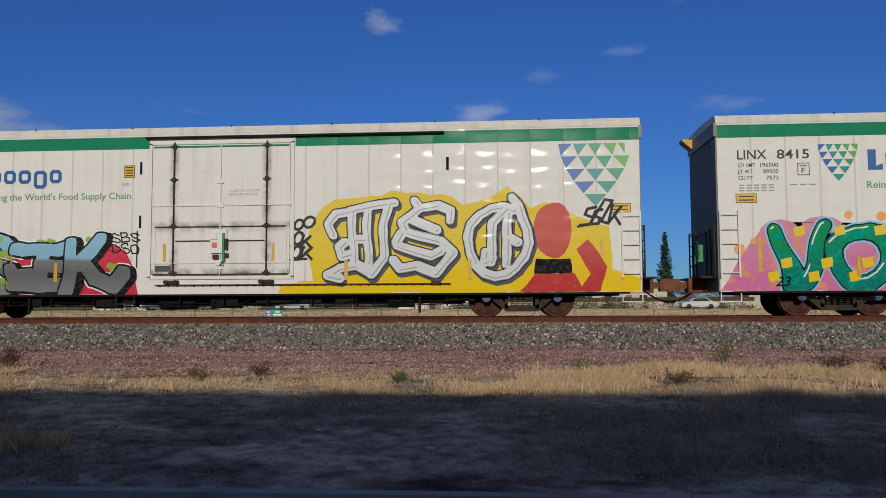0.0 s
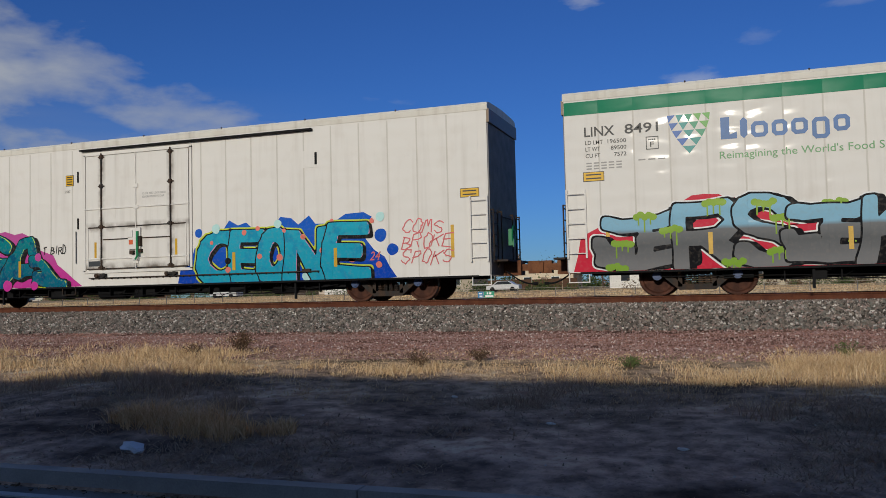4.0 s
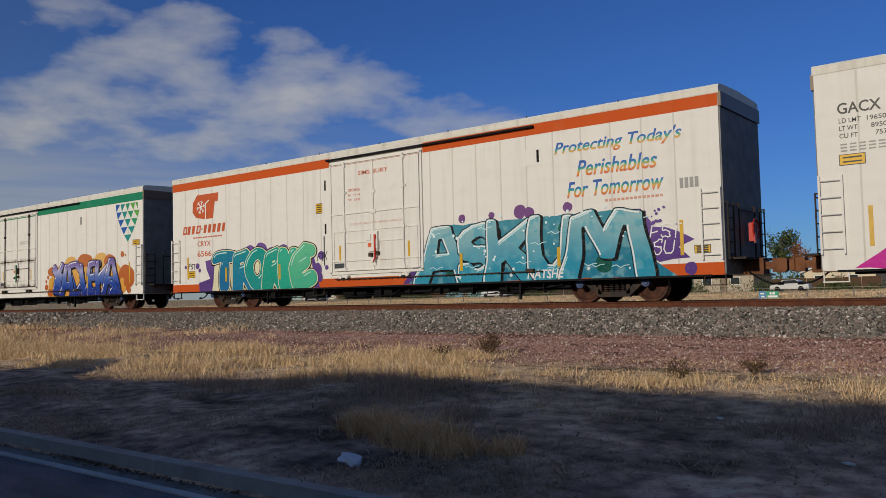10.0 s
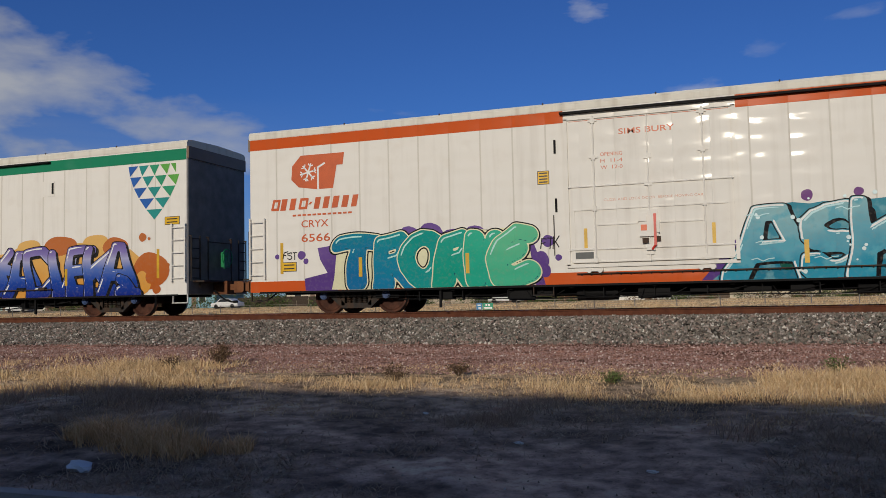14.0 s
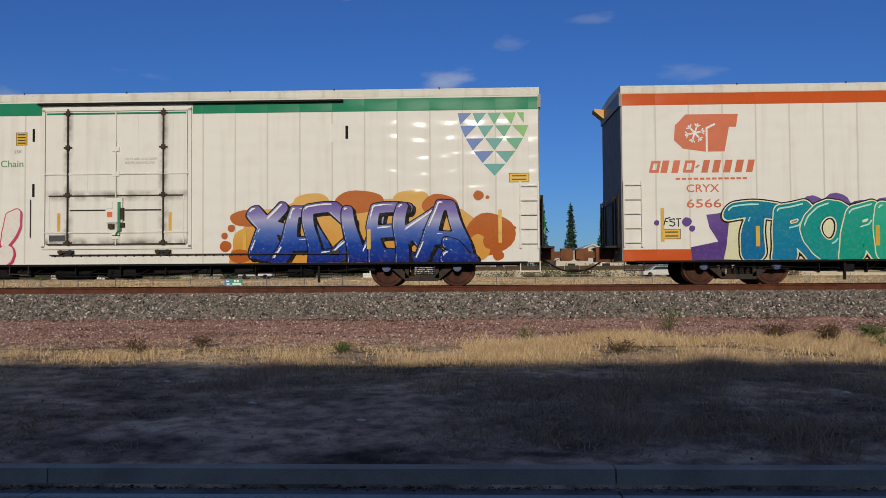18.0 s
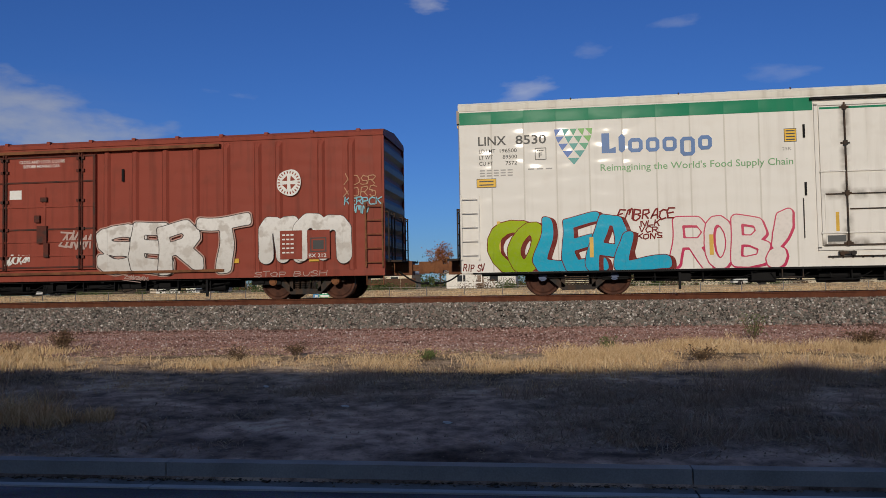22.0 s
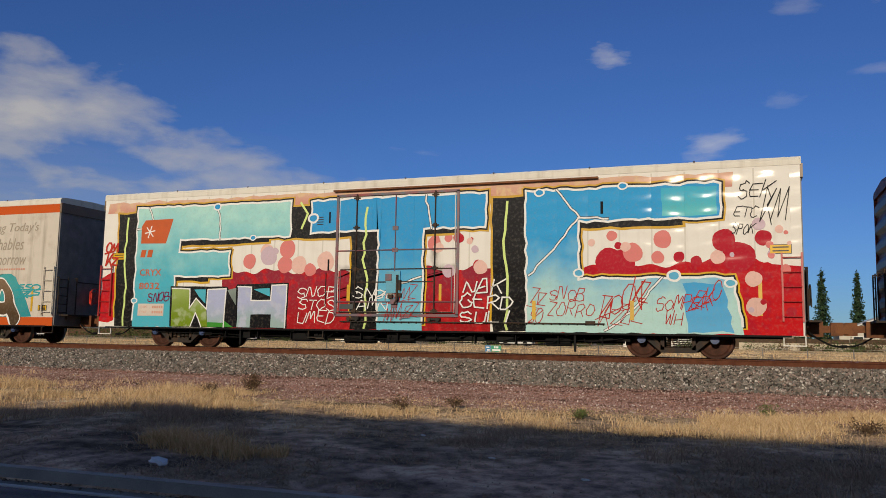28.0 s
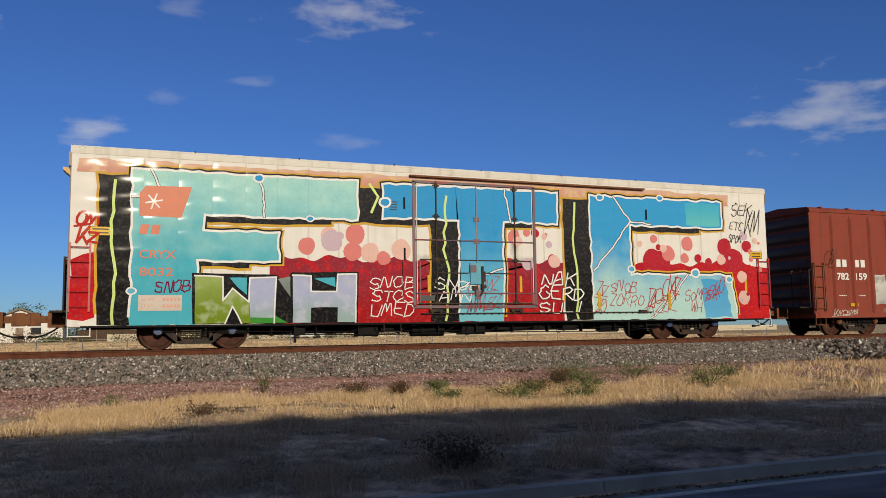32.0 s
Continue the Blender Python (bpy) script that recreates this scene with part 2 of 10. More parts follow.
def cyl(bm, p, q, r, n=10, r2=None):
    p, q = Vector(p), Vector(q)
    d = (q - p).normalized()
    a = d.orthogonal().normalized()
    b = d.cross(a)
    r2 = r if r2 is None else r2
    c0 = [bm.verts.new(p + (a * math.cos(t) + b * math.sin(t)) * r) for t in (6.2832 * i / n for i in range(n))]
    c1 = [bm.verts.new(q + (a * math.cos(t) + b * math.sin(t)) * r2) for t in (6.2832 * i / n for i in range(n))]
    for i in range(n):
        bm.faces.new((c0[i], c0[(i + 1) % n], c1[(i + 1) % n], c1[i]))
    bm.faces.new(c0[::-1])
    bm.faces.new(c1)


def tube(bm, pts, r, n=6):
    for p, q in zip(pts, pts[1:]):
        cyl(bm, p, q, r, n)


def prism(bm, pts, y0, y1):
    """A polygon in x, z pushed from y0 to y1."""
    a = [bm.verts.new((x, y0, z)) for x, z in pts]
    b = [bm.verts.new((x, y1, z)) for x, z in pts]
    k = len(pts)
    bm.faces.new(a)
    bm.faces.new(b[::-1])
    for i in range(k):
        bm.faces.new((a[i], b[i], b[(i + 1) % k], a[(i + 1) % k]))


def soften(bm, r, seg=2):
    bmesh.ops.bevel(bm, geom=[e for e in bm.edges if len(e.link_faces) == 2 and e.calc_face_angle(0) > 0.6],
                    offset=r, segments=seg, profile=0.6, affect="EDGES", clamp_overlap=True)


def finish(bm, name, mats, smooth=False):
    bmesh.ops.recalc_face_normals(bm, faces=bm.faces)
    me = bpy.data.meshes.new(name)
    bm.to_mesh(me)
    bm.free()
    for m in (mats if isinstance(mats, (list, tuple)) else (mats,)):
        me.materials.append(m)
    if smooth:
        for p in me.polygons:
            p.use_smooth = True
    return me


def part(name, bm, mat, parent, label="", smooth=False):
    me = bm if isinstance(bm, bpy.types.Mesh) else finish(bm, name, mat, smooth)
    ob = new(name, me)
    ob.parent = parent
    if label:
        tagged(ob, label)
    return ob


def thing(name, m, label, category, group="", kind=""):
    ob = new(name)
    ob.empty_display_size = 0.3
    ob.matrix_world = m
    return tagged(ob, label, category, group, kind)


def solid(name, bm, mat, label, category, kind="", smooth=False, group=""):
    ob = new(name, finish(bm, name, mat, smooth))
    return tagged(ob, label, category, group, kind)
# ---------------------------------------------------------------- ground
def ground_z(x, y):
    """Height of the land: road level, the rough verge, the track bank, the field behind."""
    prof = ((-400, -0.1), (5.9, -0.1), (6.1, 0.12), (7.0, 0.2), (10.5, 0.42), (13.2, 0.5), (17.4, 0.60), (18.0, 0.70), (19.9, 1.09),
            (24.6, 1.09), (26.5, 0.85), (40, 0.9), (90, 0.9), (400, 0.9), (5000, 0.9))
    for (a, za), (b, zb) in zip(prof, prof[1:]):
        if y <= b:
            z = za + (zb - za) * (y - a) / (b - a)
            break
    if 6.1 < y < 17.6:
        k = min(1, (y - 6.1) / 1.0, (17.6 - y) / 1.0)
        z += k * (0.09 * noise.noise((x * 0.22, y * 0.3, 0)) + 0.035 * noise.noise((x * 1.1, y * 1.1, 4)))
        z += k * 0.012 * noise.noise((x * 5, y * 5, 2))
    return z


def ground_mat():
    m, nt, b = nodes_of("verge_soil")
    geo = nt.nodes.new("ShaderNodeNewGeometry")
    sep = nt.nodes.new("ShaderNodeSeparateXYZ")
    nt.links.new(geo.outputs["Position"], sep.inputs[0])
    wob = tex(nt, "ShaderNodeTexNoise", 0.6, 5)
    add = nt.nodes.new("ShaderNodeMath")
    add.operation = "MULTIPLY_ADD"
    nt.links.new(wob.outputs[0], add.inputs[0])
    add.inputs[1].default_value = 2.2
    nt.links.new(sep.outputs[1], add.inputs[2])
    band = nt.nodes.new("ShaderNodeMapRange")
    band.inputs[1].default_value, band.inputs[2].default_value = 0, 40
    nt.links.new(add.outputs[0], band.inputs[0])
    # near-black stops from 0.475 to 0.63: shade between ballast stones, put into the colour
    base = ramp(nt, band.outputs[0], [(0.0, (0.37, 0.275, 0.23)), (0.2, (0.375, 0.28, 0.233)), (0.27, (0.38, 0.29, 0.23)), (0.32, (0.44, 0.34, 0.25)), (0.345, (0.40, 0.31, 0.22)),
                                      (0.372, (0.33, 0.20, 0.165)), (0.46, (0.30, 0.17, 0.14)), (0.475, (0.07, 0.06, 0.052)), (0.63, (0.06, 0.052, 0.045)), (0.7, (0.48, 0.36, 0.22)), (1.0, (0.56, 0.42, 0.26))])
    blot = tex(nt, "ShaderNodeTexNoise", 0.9, 9, stretch=(0.7, 1.5, 1))
    col = mixc(nt, 0.75, base, ramp(nt, blot.outputs[0], [(0.34, (0.06, 0.06, 0.06)), (0.5, (0.42, 0.415, 0.40)), (0.68, (0.82, 0.78, 0.72))]), "OVERLAY")
    mot = tex(nt, "ShaderNodeTexNoise", 4.5, 7)
    col = mixc(nt, 0.5, col, ramp(nt, mot.outputs[0], [(0.36, (0.12, 0.12, 0.12)), (0.62, (0.9, 0.88, 0.85))]), "OVERLAY")
    grit = tex(nt, "ShaderNodeTexVoronoi", 28.0)
    col = mixc(nt, 0.5, col, ramp(nt, grit.outputs["Color"], [(0.1, (0.2, 0.2, 0.2)), (0.9, (0.85, 0.82, 0.8))]), "OVERLAY")
    nt.links.new(col, b.inputs["Base Color"])
    b.inputs["Roughness"].default_value = 0.95
    b.inputs["Specular IOR Level"].default_value = 0.0
    p = bump(nt, b, grit.outputs[0], 0.6, 0.02)
    fine = tex(nt, "ShaderNodeTexNoise", 9.0, 8)
    bump(nt, b, fine.outputs[0], 0.7, 0.05, p)
    return m


def build_ground():
    xs = [-4000, -1500, -600, -250, -140, -100] + [-80 + 0.8 * i for i in range(75)] + [-20 + 0.25 * i for i in range(160)] + [20 + 1.5 * i for i in range(30)] + [80, 140, 250, 600, 1500, 4000]
    ys = [-4000, -800, -200, -60, -20, 5.9, 6.1] + [6.3 + 0.2 * i for i in range(56)] + [17.6, 18.0, 18.7, 19.3, 19.9, 20.4, 24.6, 26.5, 30, 40, 60, 90, 140, 300, 800, 2000, 4500]
    bm = bmesh.new()
    grid = [[bm.verts.new((x, y, ground_z(x, y))) for y in ys] for x in xs]
    for a, b in zip(grid, grid[1:]):
        for j in range(len(ys) - 1):
            bm.faces.new((a[j], b[j], b[j + 1], a[j + 1]))
    solid("ground", bm, ground_mat(), "dry bare verge, gravel bank coloured dark for stone-gap shade, tan field beyond", "ground", "structure", True)


build_ground()


def road_mat():
    m, nt, b = nodes_of("asphalt")
    n1 = tex(nt, "ShaderNodeTexNoise", 0.5, 6, stretch=(0.3, 1, 1))
    n2 = tex(nt, "ShaderNodeTexVoronoi", 90.0)
    c = ramp(nt, n1.outputs[0], [(0.3, (0.095, 0.088, 0.092)), (0.7, (0.135, 0.125, 0.128))])
    worn = tex(nt, "ShaderNodeTexNoise", 1.6, 8, stretch=(0.5, 1.4, 1))
    c = mixc(nt, 0.55, c, ramp(nt, worn.outputs[0], [(0.38, (0.22, 0.22, 0.22)), (0.5, (0.45, 0.44, 0.46)), (0.62, (0.72, 0.70, 0.72))]), "OVERLAY")
    c = mixc(nt, 0.4, c, n2.outputs["Color"], "OVERLAY")
    nt.links.new(c, b.inputs["Base Color"])
    b.inputs["Roughness"].default_value = 0.85
    b.inputs["Specular IOR Level"].default_value = 0.25
    bump(nt, b, n2.outputs[0], 0.5, 0.006)
    return m


CONCRETE = plain("concrete", (0.40, 0.385, 0.365), 0.85, var=0.32, scale=1.5, fine=80, bmp=0.4)
bm = bmesh.new()
box(bm, -300, 300, -6.0, 5.72, -0.3, 0.0)
solid("road", bm, road_mat(), "dark grey asphalt road beside the verge", "road", "structure")
KERB_JOINT, KERB_LEN = 1.41, 4.4
GUTTER = plain("grey_gutter", (0.26, 0.25, 0.24), 0.9, var=0.35, scale=2.5, fine=70, bmp=0.5)
bm = bmesh.new()
box(bm, 0.008, KERB_LEN - 0.008, 5.80, 6.02, -0.2, 0.008)
gutter_me = finish(bm, "gutter_slab", GUTTER)
bm = bmesh.new()
box(bm, 0.008, KERB_LEN - 0.008, 5.71, 5.80, -0.2, 0.014)
lip_me = finish(bm, "gutter_lip", plain("pale_gutter", (0.60, 0.585, 0.56), 0.8, var=0.25, scale=1.5, fine=80, bmp=0.4))
bm = bmesh.new()
prism(bm, [(0.006, -0.2), (0.006, 0.15), (KERB_LEN - 0.006, 0.15), (KERB_LEN - 0.006, -0.2)], 6.02, 6.17)
soften(bm, 0.022)
kerb_me = finish(bm, "kerb_stone", CONCRETE)
kerb = thing("kerb", Matrix(), "grey concrete kerb and gutter in long sections", "kerb", kind="structure")
for i in range(-24, 12):
    for nm, me in (("gutter_slab", gutter_me), ("gutter_lip", lip_me), ("kerb_stone", kerb_me)):
        part(nm, me, None, kerb).location.x = KERB_JOINT + i * KERB_LEN

# ---------------------------------------------------------------- track
YC, ZR = 20.76, 1.287        # near side of the cars, top of the rail
YT = YC + 1.5                # middle of the track


def rail(y, name_):
    bm = bmesh.new()
    prof = [(-0.07, 0), (0.07, 0), (0.07, 0.012), (0.012, 0.03), (0.010, 0.135), (0.036, 0.145), (0.037, 0.168), (0.028, 0.178), (-0.028, 0.178), (-0.037, 0.168), (-0.036, 0.145), (-0.010, 0.135), (-0.012, 0.03), (-0.07, 0.012)]
    a = [bm.verts.new((-320, y + p, ZR - 0.178 + q)) for p, q in prof]
    b = [bm.verts.new((180, y + p, ZR - 0.178 + q)) for p, q in prof]
    for i in range(len(prof)):
        f = bm.faces.new((a[i], b[i], b[(i + 1) % len(prof)], a[(i + 1) % len(prof)]))
        f.material_index = 1 if i == 7 else 0
    bm.faces.new(a)
    bm.faces.new(b[::-1])
    return solid(name_, bm, (RAILM, RAILTOP), "rusty brown steel rail with a worn bright head", "rail", "structure")


rail(YT - 0.755, "rail")
rail(YT + 0.755, "rail")


def stones(count, region, size, mat, name_, label):
    """Many angular stones as one mesh; region: x0, x1, y0, y1."""
    rng = np.random.default_rng(5)
    base = np.array([(1, 0, 0), (-1, 0, 0), (0, 1, 0), (0, -1, 0), (0, 0, 1), (0, 0, -1)], float)
    tris = np.array([(0, 2, 4), (2, 1, 4), (1, 3, 4), (3, 0, 4), (2, 0, 5), (1, 2, 5), (3, 1, 5), (0, 3, 5)])
    x = rng.uniform(region[0], region[1], count)
    y = rng.uniform(region[2], region[3], count)
    r = rng.uniform(size[0], size[1], count)
    v = base[None] * (1 + 0.7 * (rng.random((count, 6, 3)) - 0.5)) * r[:, None, None] * rng.uniform(0.7, 1.25, (count, 1, 3))
    ang = rng.uniform(0, 6.283, count)
    tilt = rng.uniform(-0.9, 0.9, count)
    c, s = np.cos(ang)[:, None], np.sin(ang)[:, None]
    vx, vy, vz = v[..., 0].copy(), v[..., 1].copy(), v[..., 2].copy()
    ct, st = np.cos(tilt)[:, None], np.sin(tilt)[:, None]
    vx, vz = vx * ct - vz * st, vx * st + vz * ct
    v = np.stack([vx * c - vy * s, vx * s + vy * c, vz], -1)
    z = np.array([ground_z(a, b) for a, b in zip(x, y)]) + r * 0.35
    v += np.stack([x, y, z], -1)[:, None]
    f = (tris[None] + 6 * np.arange(count)[:, None, None]).reshape(-1, 3)
    me = bpy.data.meshes.new(name_)
    me.from_pydata(v.reshape(-1, 3).tolist(), [], f.tolist())
    me.materials.append(mat)
    return tagged(new(name_, me), label, "stones", kind="stuff")


def stone_mat(name, stops):
    m, nt, b = nodes_of(name)
    geo = nt.nodes.new("ShaderNodeNewGeometry")
    c = ramp(nt, geo.outputs["Random Per Island"], stops)
    n = tex(nt, "ShaderNodeTexNoise", 30.0, 4)
    nt.links.new(mixc(nt, 0.4, c, n.outputs[0], "OVERLAY"), b.inputs["Base Color"])
    b.inputs["Roughness"].default_value = 0.9
    b.inputs["Specular IOR Level"].default_value = 0.1
    return m


BALLASTM = stone_mat("ballast_stone", [(0.0, (0.035, 0.032, 0.03)), (0.22, (0.22, 0.19, 0.165)), (0.4, (0.095, 0.085, 0.074)), (0.55, (0.33, 0.275, 0.23)), (0.7, (0.17, 0.18, 0.16)), (0.86, (0.33, 0.225, 0.19)), (0.94, (0.45, 0.41, 0.375)), (1.0, (0.74, 0.70, 0.64))])
PINKM = stone_mat("pink_gravel", [(0.0, (0.18, 0.095, 0.08)), (0.5, (0.41, 0.25, 0.215)), (0.8, (0.31, 0.20, 0.18)), (0.93, (0.52, 0.385, 0.345)), (1.0, (0.70, 0.62, 0.57))])
CLODM = stone_mat("soil_clod", [(0.0, (0.24, 0.17, 0.12)), (0.6, (0.34, 0.255, 0.18)), (0.92, (0.42, 0.34, 0.26)), (1.0, (0.6, 0.55, 0.5))])
stones(105000, (-34, 22, 17.65, 21.45), (0.014, 0.046), BALLASTM, "ballast", "crushed grey and brown rock ballast under the rails")
stones(12000, (-110, -34, 17.8, 21.45), (0.04, 0.10), BALLASTM, "ballast", "crushed grey and brown rock ballast under the rails")
stones(5000, (22, 60, 17.8, 21.45), (0.04, 0.09), BALLASTM, "ballast", "crushed grey and brown rock ballast under the rails")
stones(85000, (-30, 20, 12.6, 18.0), (0.007, 0.026), PINKM, "gravel", "fine reddish gravel at the foot of the ballast")
stones(3500, (-14, 15, 6.3, 11.0), (0.004, 0.014), CLODM, "pebbles", "scattered pebbles and clods on bare soil")
def gutter_dirt():
    """Soil, grit and dry leaves swept against the foot of the kerb."""
    rng = np.random.default_rng(9)
    n = 5200
    x = rng.uniform(-26, 12, n)
    heap = np.array([0.5 + noise.noise((q * 0.45, 3, 1)) for q in x])
    keep = rng.random(n) < np.clip(heap * 1.3, 0.1, 1)
    x = x[keep]
    n = len(x)
    y = 6.015 - np.abs(rng.normal(0, 0.055, n))
    r = rng.uniform(0.004, 0.016, n)
    q = rng.normal(0, 1, (n, 4, 3)) * r[:, None, None] * np.array([1.3, 1.0, 0.5])
    v = np.stack([x, y, 0.012 + r * 0.4], 1)[:, None] + q
    f = (np.array([(0, 1, 2), (0, 2, 3), (0, 3, 1), (1, 3, 2)])[None] + 4 * np.arange(n)[:, None, None]).reshape(-1, 3)
    me = bpy.data.meshes.new("gutter_dirt")
    me.from_pydata(v.reshape(-1, 3).tolist(), [], f.tolist())
    me.materials.append(stone_mat("gutter_litter", [(0.0, (0.05, 0.04, 0.03)), (0.5, (0.14, 0.10, 0.07)), (0.9, (0.26, 0.19, 0.12)), (1.0, (0.45, 0.40, 0.34))]))
    tagged(new("gutter_dirt", me), "soil, grit and dry leaves in the gutter", "dirt", kind="stuff")


gutter_dirt()
# ---------------------------------------------------------------- freight cars
HALF = 1.5                   # half width of a car
LEN = 22.0                   # body of a refrigerator car
MESHES = {}                  # meshes shared between alike parts


def shared(key, make):
    if key not in MESHES:
        MESHES[key] = make()
    return MESHES[key]


def wheelset_mesh():
    bm = bmesh.new()
    for s in (-1, 1):
        y = s * 0.755
        prof = [(0.0, -0.06), (0.10, -0.065), (0.14, -0.03), (0.36, -0.01), (0.40, -0.06), (0.455, -0.06), (0.46, 0.05), (0.485, 0.065), (0.485, 0.085), (0.40, 0.085), (0.36, 0.03), (0.0, 0.05)]
        n = 28
        rings = []
        for r, o in prof:
            yy = y - s * o
            rings.append([bm.verts.new((r * math.cos(6.2832 * i / n), yy, r * math.sin(6.2832 * i / n))) for i in range(n)] if r else [bm.verts.new((0, yy, 0))])
        for k, (a, b) in enumerate(zip(rings, rings[1:])):
            for i in range(n):
                j = (i + 1) % n
                q = [a[i % len(a)], a[j % len(a)], b[j % len(b)], b[i % len(b)]]
                q = list(dict.fromkeys(q))
                if len(q) > 2:
                    f = bm.faces.new(q)
                    f.material_index = 1 if k == 5 else 0
    cyl(bm, (0, -0.95, 0), (0, 0.95, 0), 0.08, 10)
    return finish(bm, "wheelset", (WHEELM, STEEL))


def truck_mesh(wb):
    """Two cast side frames with a bolster, springs and pedestal ends."""
    h = wb / 2
    bm = bmesh.new()
    for s in (-1, 1):
        y0, y1 = (s * 0.92, s * 1.08) if s > 0 else (s * 1.08, s * 0.92)
        # outer frame as upper chord, lower chord and two columns, so that the windows stay open
        prism(bm, [(-h - 0.22, 0.47), (-h - 0.2, 0.66), (-0.45, 0.80), (0.45, 0.80), (h + 0.2, 0.66), (h + 0.22, 0.47), (h + 0.15, 0.47), (h + 0.13, 0.56), (h - 0.1, 0.57), (0.42, 0.69), (-0.42, 0.69), (-h + 0.1, 0.57), (-h - 0.13, 0.56), (-h - 0.15, 0.47)], y0, y1)
        prism(bm, [(-h + 0.10, 0.60), (-h + 0.24, 0.63), (-0.36, 0.28), (0.36, 0.28), (h - 0.24, 0.63), (h - 0.10, 0.60), (h - 0.14, 0.46), (0.42, 0.14), (-0.42, 0.14), (-h + 0.14, 0.46)], y0, y1)
        for c in (-1, 1):
            box(bm, c * 0.40 - 0.05, c * 0.40 + 0.05, y0, y1, 0.22, 0.74)
        box(bm, -0.30, 0.30, y0 - 0.02, y1 + 0.02, 0.56, 0.70)
    box(bm, -0.22, 0.22, -1.0, 1.0, 0.52, 0.72)
    return finish(bm, "truck", GRIME)


def spring_mesh():
    bm = bmesh.new()
    for k in range(4):
        for lvl in range(5):
            cyl(bm, (-0.24 + 0.16 * k, 0, 0.29 + 0.055 * lvl), (-0.24 + 0.16 * k, 0, 0.32 + 0.055 * lvl), 0.068, 8)
    return finish(bm, "spring", GRIME)


def bearing_mesh(mat):
    bm = bmesh.new()
    cyl(bm, (0, -0.10, 0), (0, 0.06, 0), 0.115, 12)
    cyl(bm, (0, -0.125, 0), (0, -0.10, 0), 0.08, 12)
    for i in range(3):
        a = 6.2832 * i / 3 + 0.5
        cyl(bm, (0.05 * math.cos(a), -0.14, 0.05 * math.sin(a)), (0.05 * math.cos(a), -0.12, 0.05 * math.sin(a)), 0.018, 6)
    return finish(bm, "bearing_cap", mat)


WHEELS = []                  # the wheelsets, to be turned


def add_truck(car, x, wb, cap, tint=GRIME):
    t = part("truck", shared(("truck", wb), lambda: truck_mesh(wb)), None, car, "cast steel two-axle truck")
    t.location = (x, 0, 0)
    for s in (-1, 1):
        w = part("wheelset", shared("wheelset", wheelset_mesh), None, t, "rusty wheels on an axle")
        w.location = (s * wb / 2, 0, 0.457)
        WHEELS.append((w, s * wb / 2))
        for q in (-1, 1):
            b = part("bearing_cap", shared(("cap", cap.name), lambda: bearing_mesh(cap)), None, t)
            b.location = (s * wb / 2, q * 1.10, 0.50)
            if q > 0:
                b.rotation_euler = (0, 0, math.pi)
    for q in (-1, 1):
        part("spring", shared("spring", spring_mesh), None, t, "coil springs").location = (0, q * 1.02, 0)


def ladder_mesh(w, h, rungs, mat):
    """A side ladder standing off the wall; x 0..w, z 0..h, in front of y=0."""
    bm = bmesh.new()
    for x in (0.0, w):
        box(bm, x - 0.022, x + 0.022, -0.085, -0.06, 0, h)
        for z in (0.06, h - 0.06):
            box(bm, x - 0.02, x + 0.02, -0.06, 0.0, z - 0.02, z + 0.02)
    for i in range(rungs):
        z = 0.12 + (h - 0.24) * i / (rungs - 1)
        cyl(bm, (0, -0.075, z), (w, -0.075, z), 0.014, 6)
    return finish(bm, "ladder", mat)


def stirrup_mesh(w, mat):
    bm = bmesh.new()
    for x in (0, w):
        box(bm, x - 0.012, x + 0.012, -0.03, 0.01, -0.23, 0.02)
    box(bm, -0.018, w + 0.018, -0.05, 0.02, -0.25, -0.225)
    return finish(bm, "step", mat)


def coupler_mesh(length):
    bm = bmesh.new()
    box(bm, 0.0, length * 0.55, -0.24, 0.24, 0.62, 1.02)
    box(bm, length * 0.55, length - 0.16, -0.075, 0.075, 0.74, 0.92)
    prism(bm, [(length - 0.24, 0.66), (length - 0.24, 1.0), (length + 0.04, 1.0), (length + 0.10, 0.95), (length + 0.10, 0.71), (length + 0.04, 0.66)], -0.16, 0.10)
    box(bm, length - 0.02, length + 0.10, 0.06, 0.17, 0.70, 0.96)
    soften(bm, 0.02, 1)
    return finish(bm, "coupler", RUST)


def hose_mesh(length):
    bm = bmesh.new()
    pts = []
    for i in range(13):
        u = i / 12
        pts.append((0.15 + u * (length - 0.1), -0.38 - 0.1 * u, 0.74 - 0.36 * math.sin(u * 3.14159 * 0.55)))
    tube(bm, pts, 0.024, 6)
    cyl(bm, (pts[-1][0] - 0.05, pts[-1][1], pts[-1][2]), (pts[-1][0] + 0.08, pts[-1][1], pts[-1][2]), 0.04, 8)
    return finish(bm, "brake_hose", BLACK)


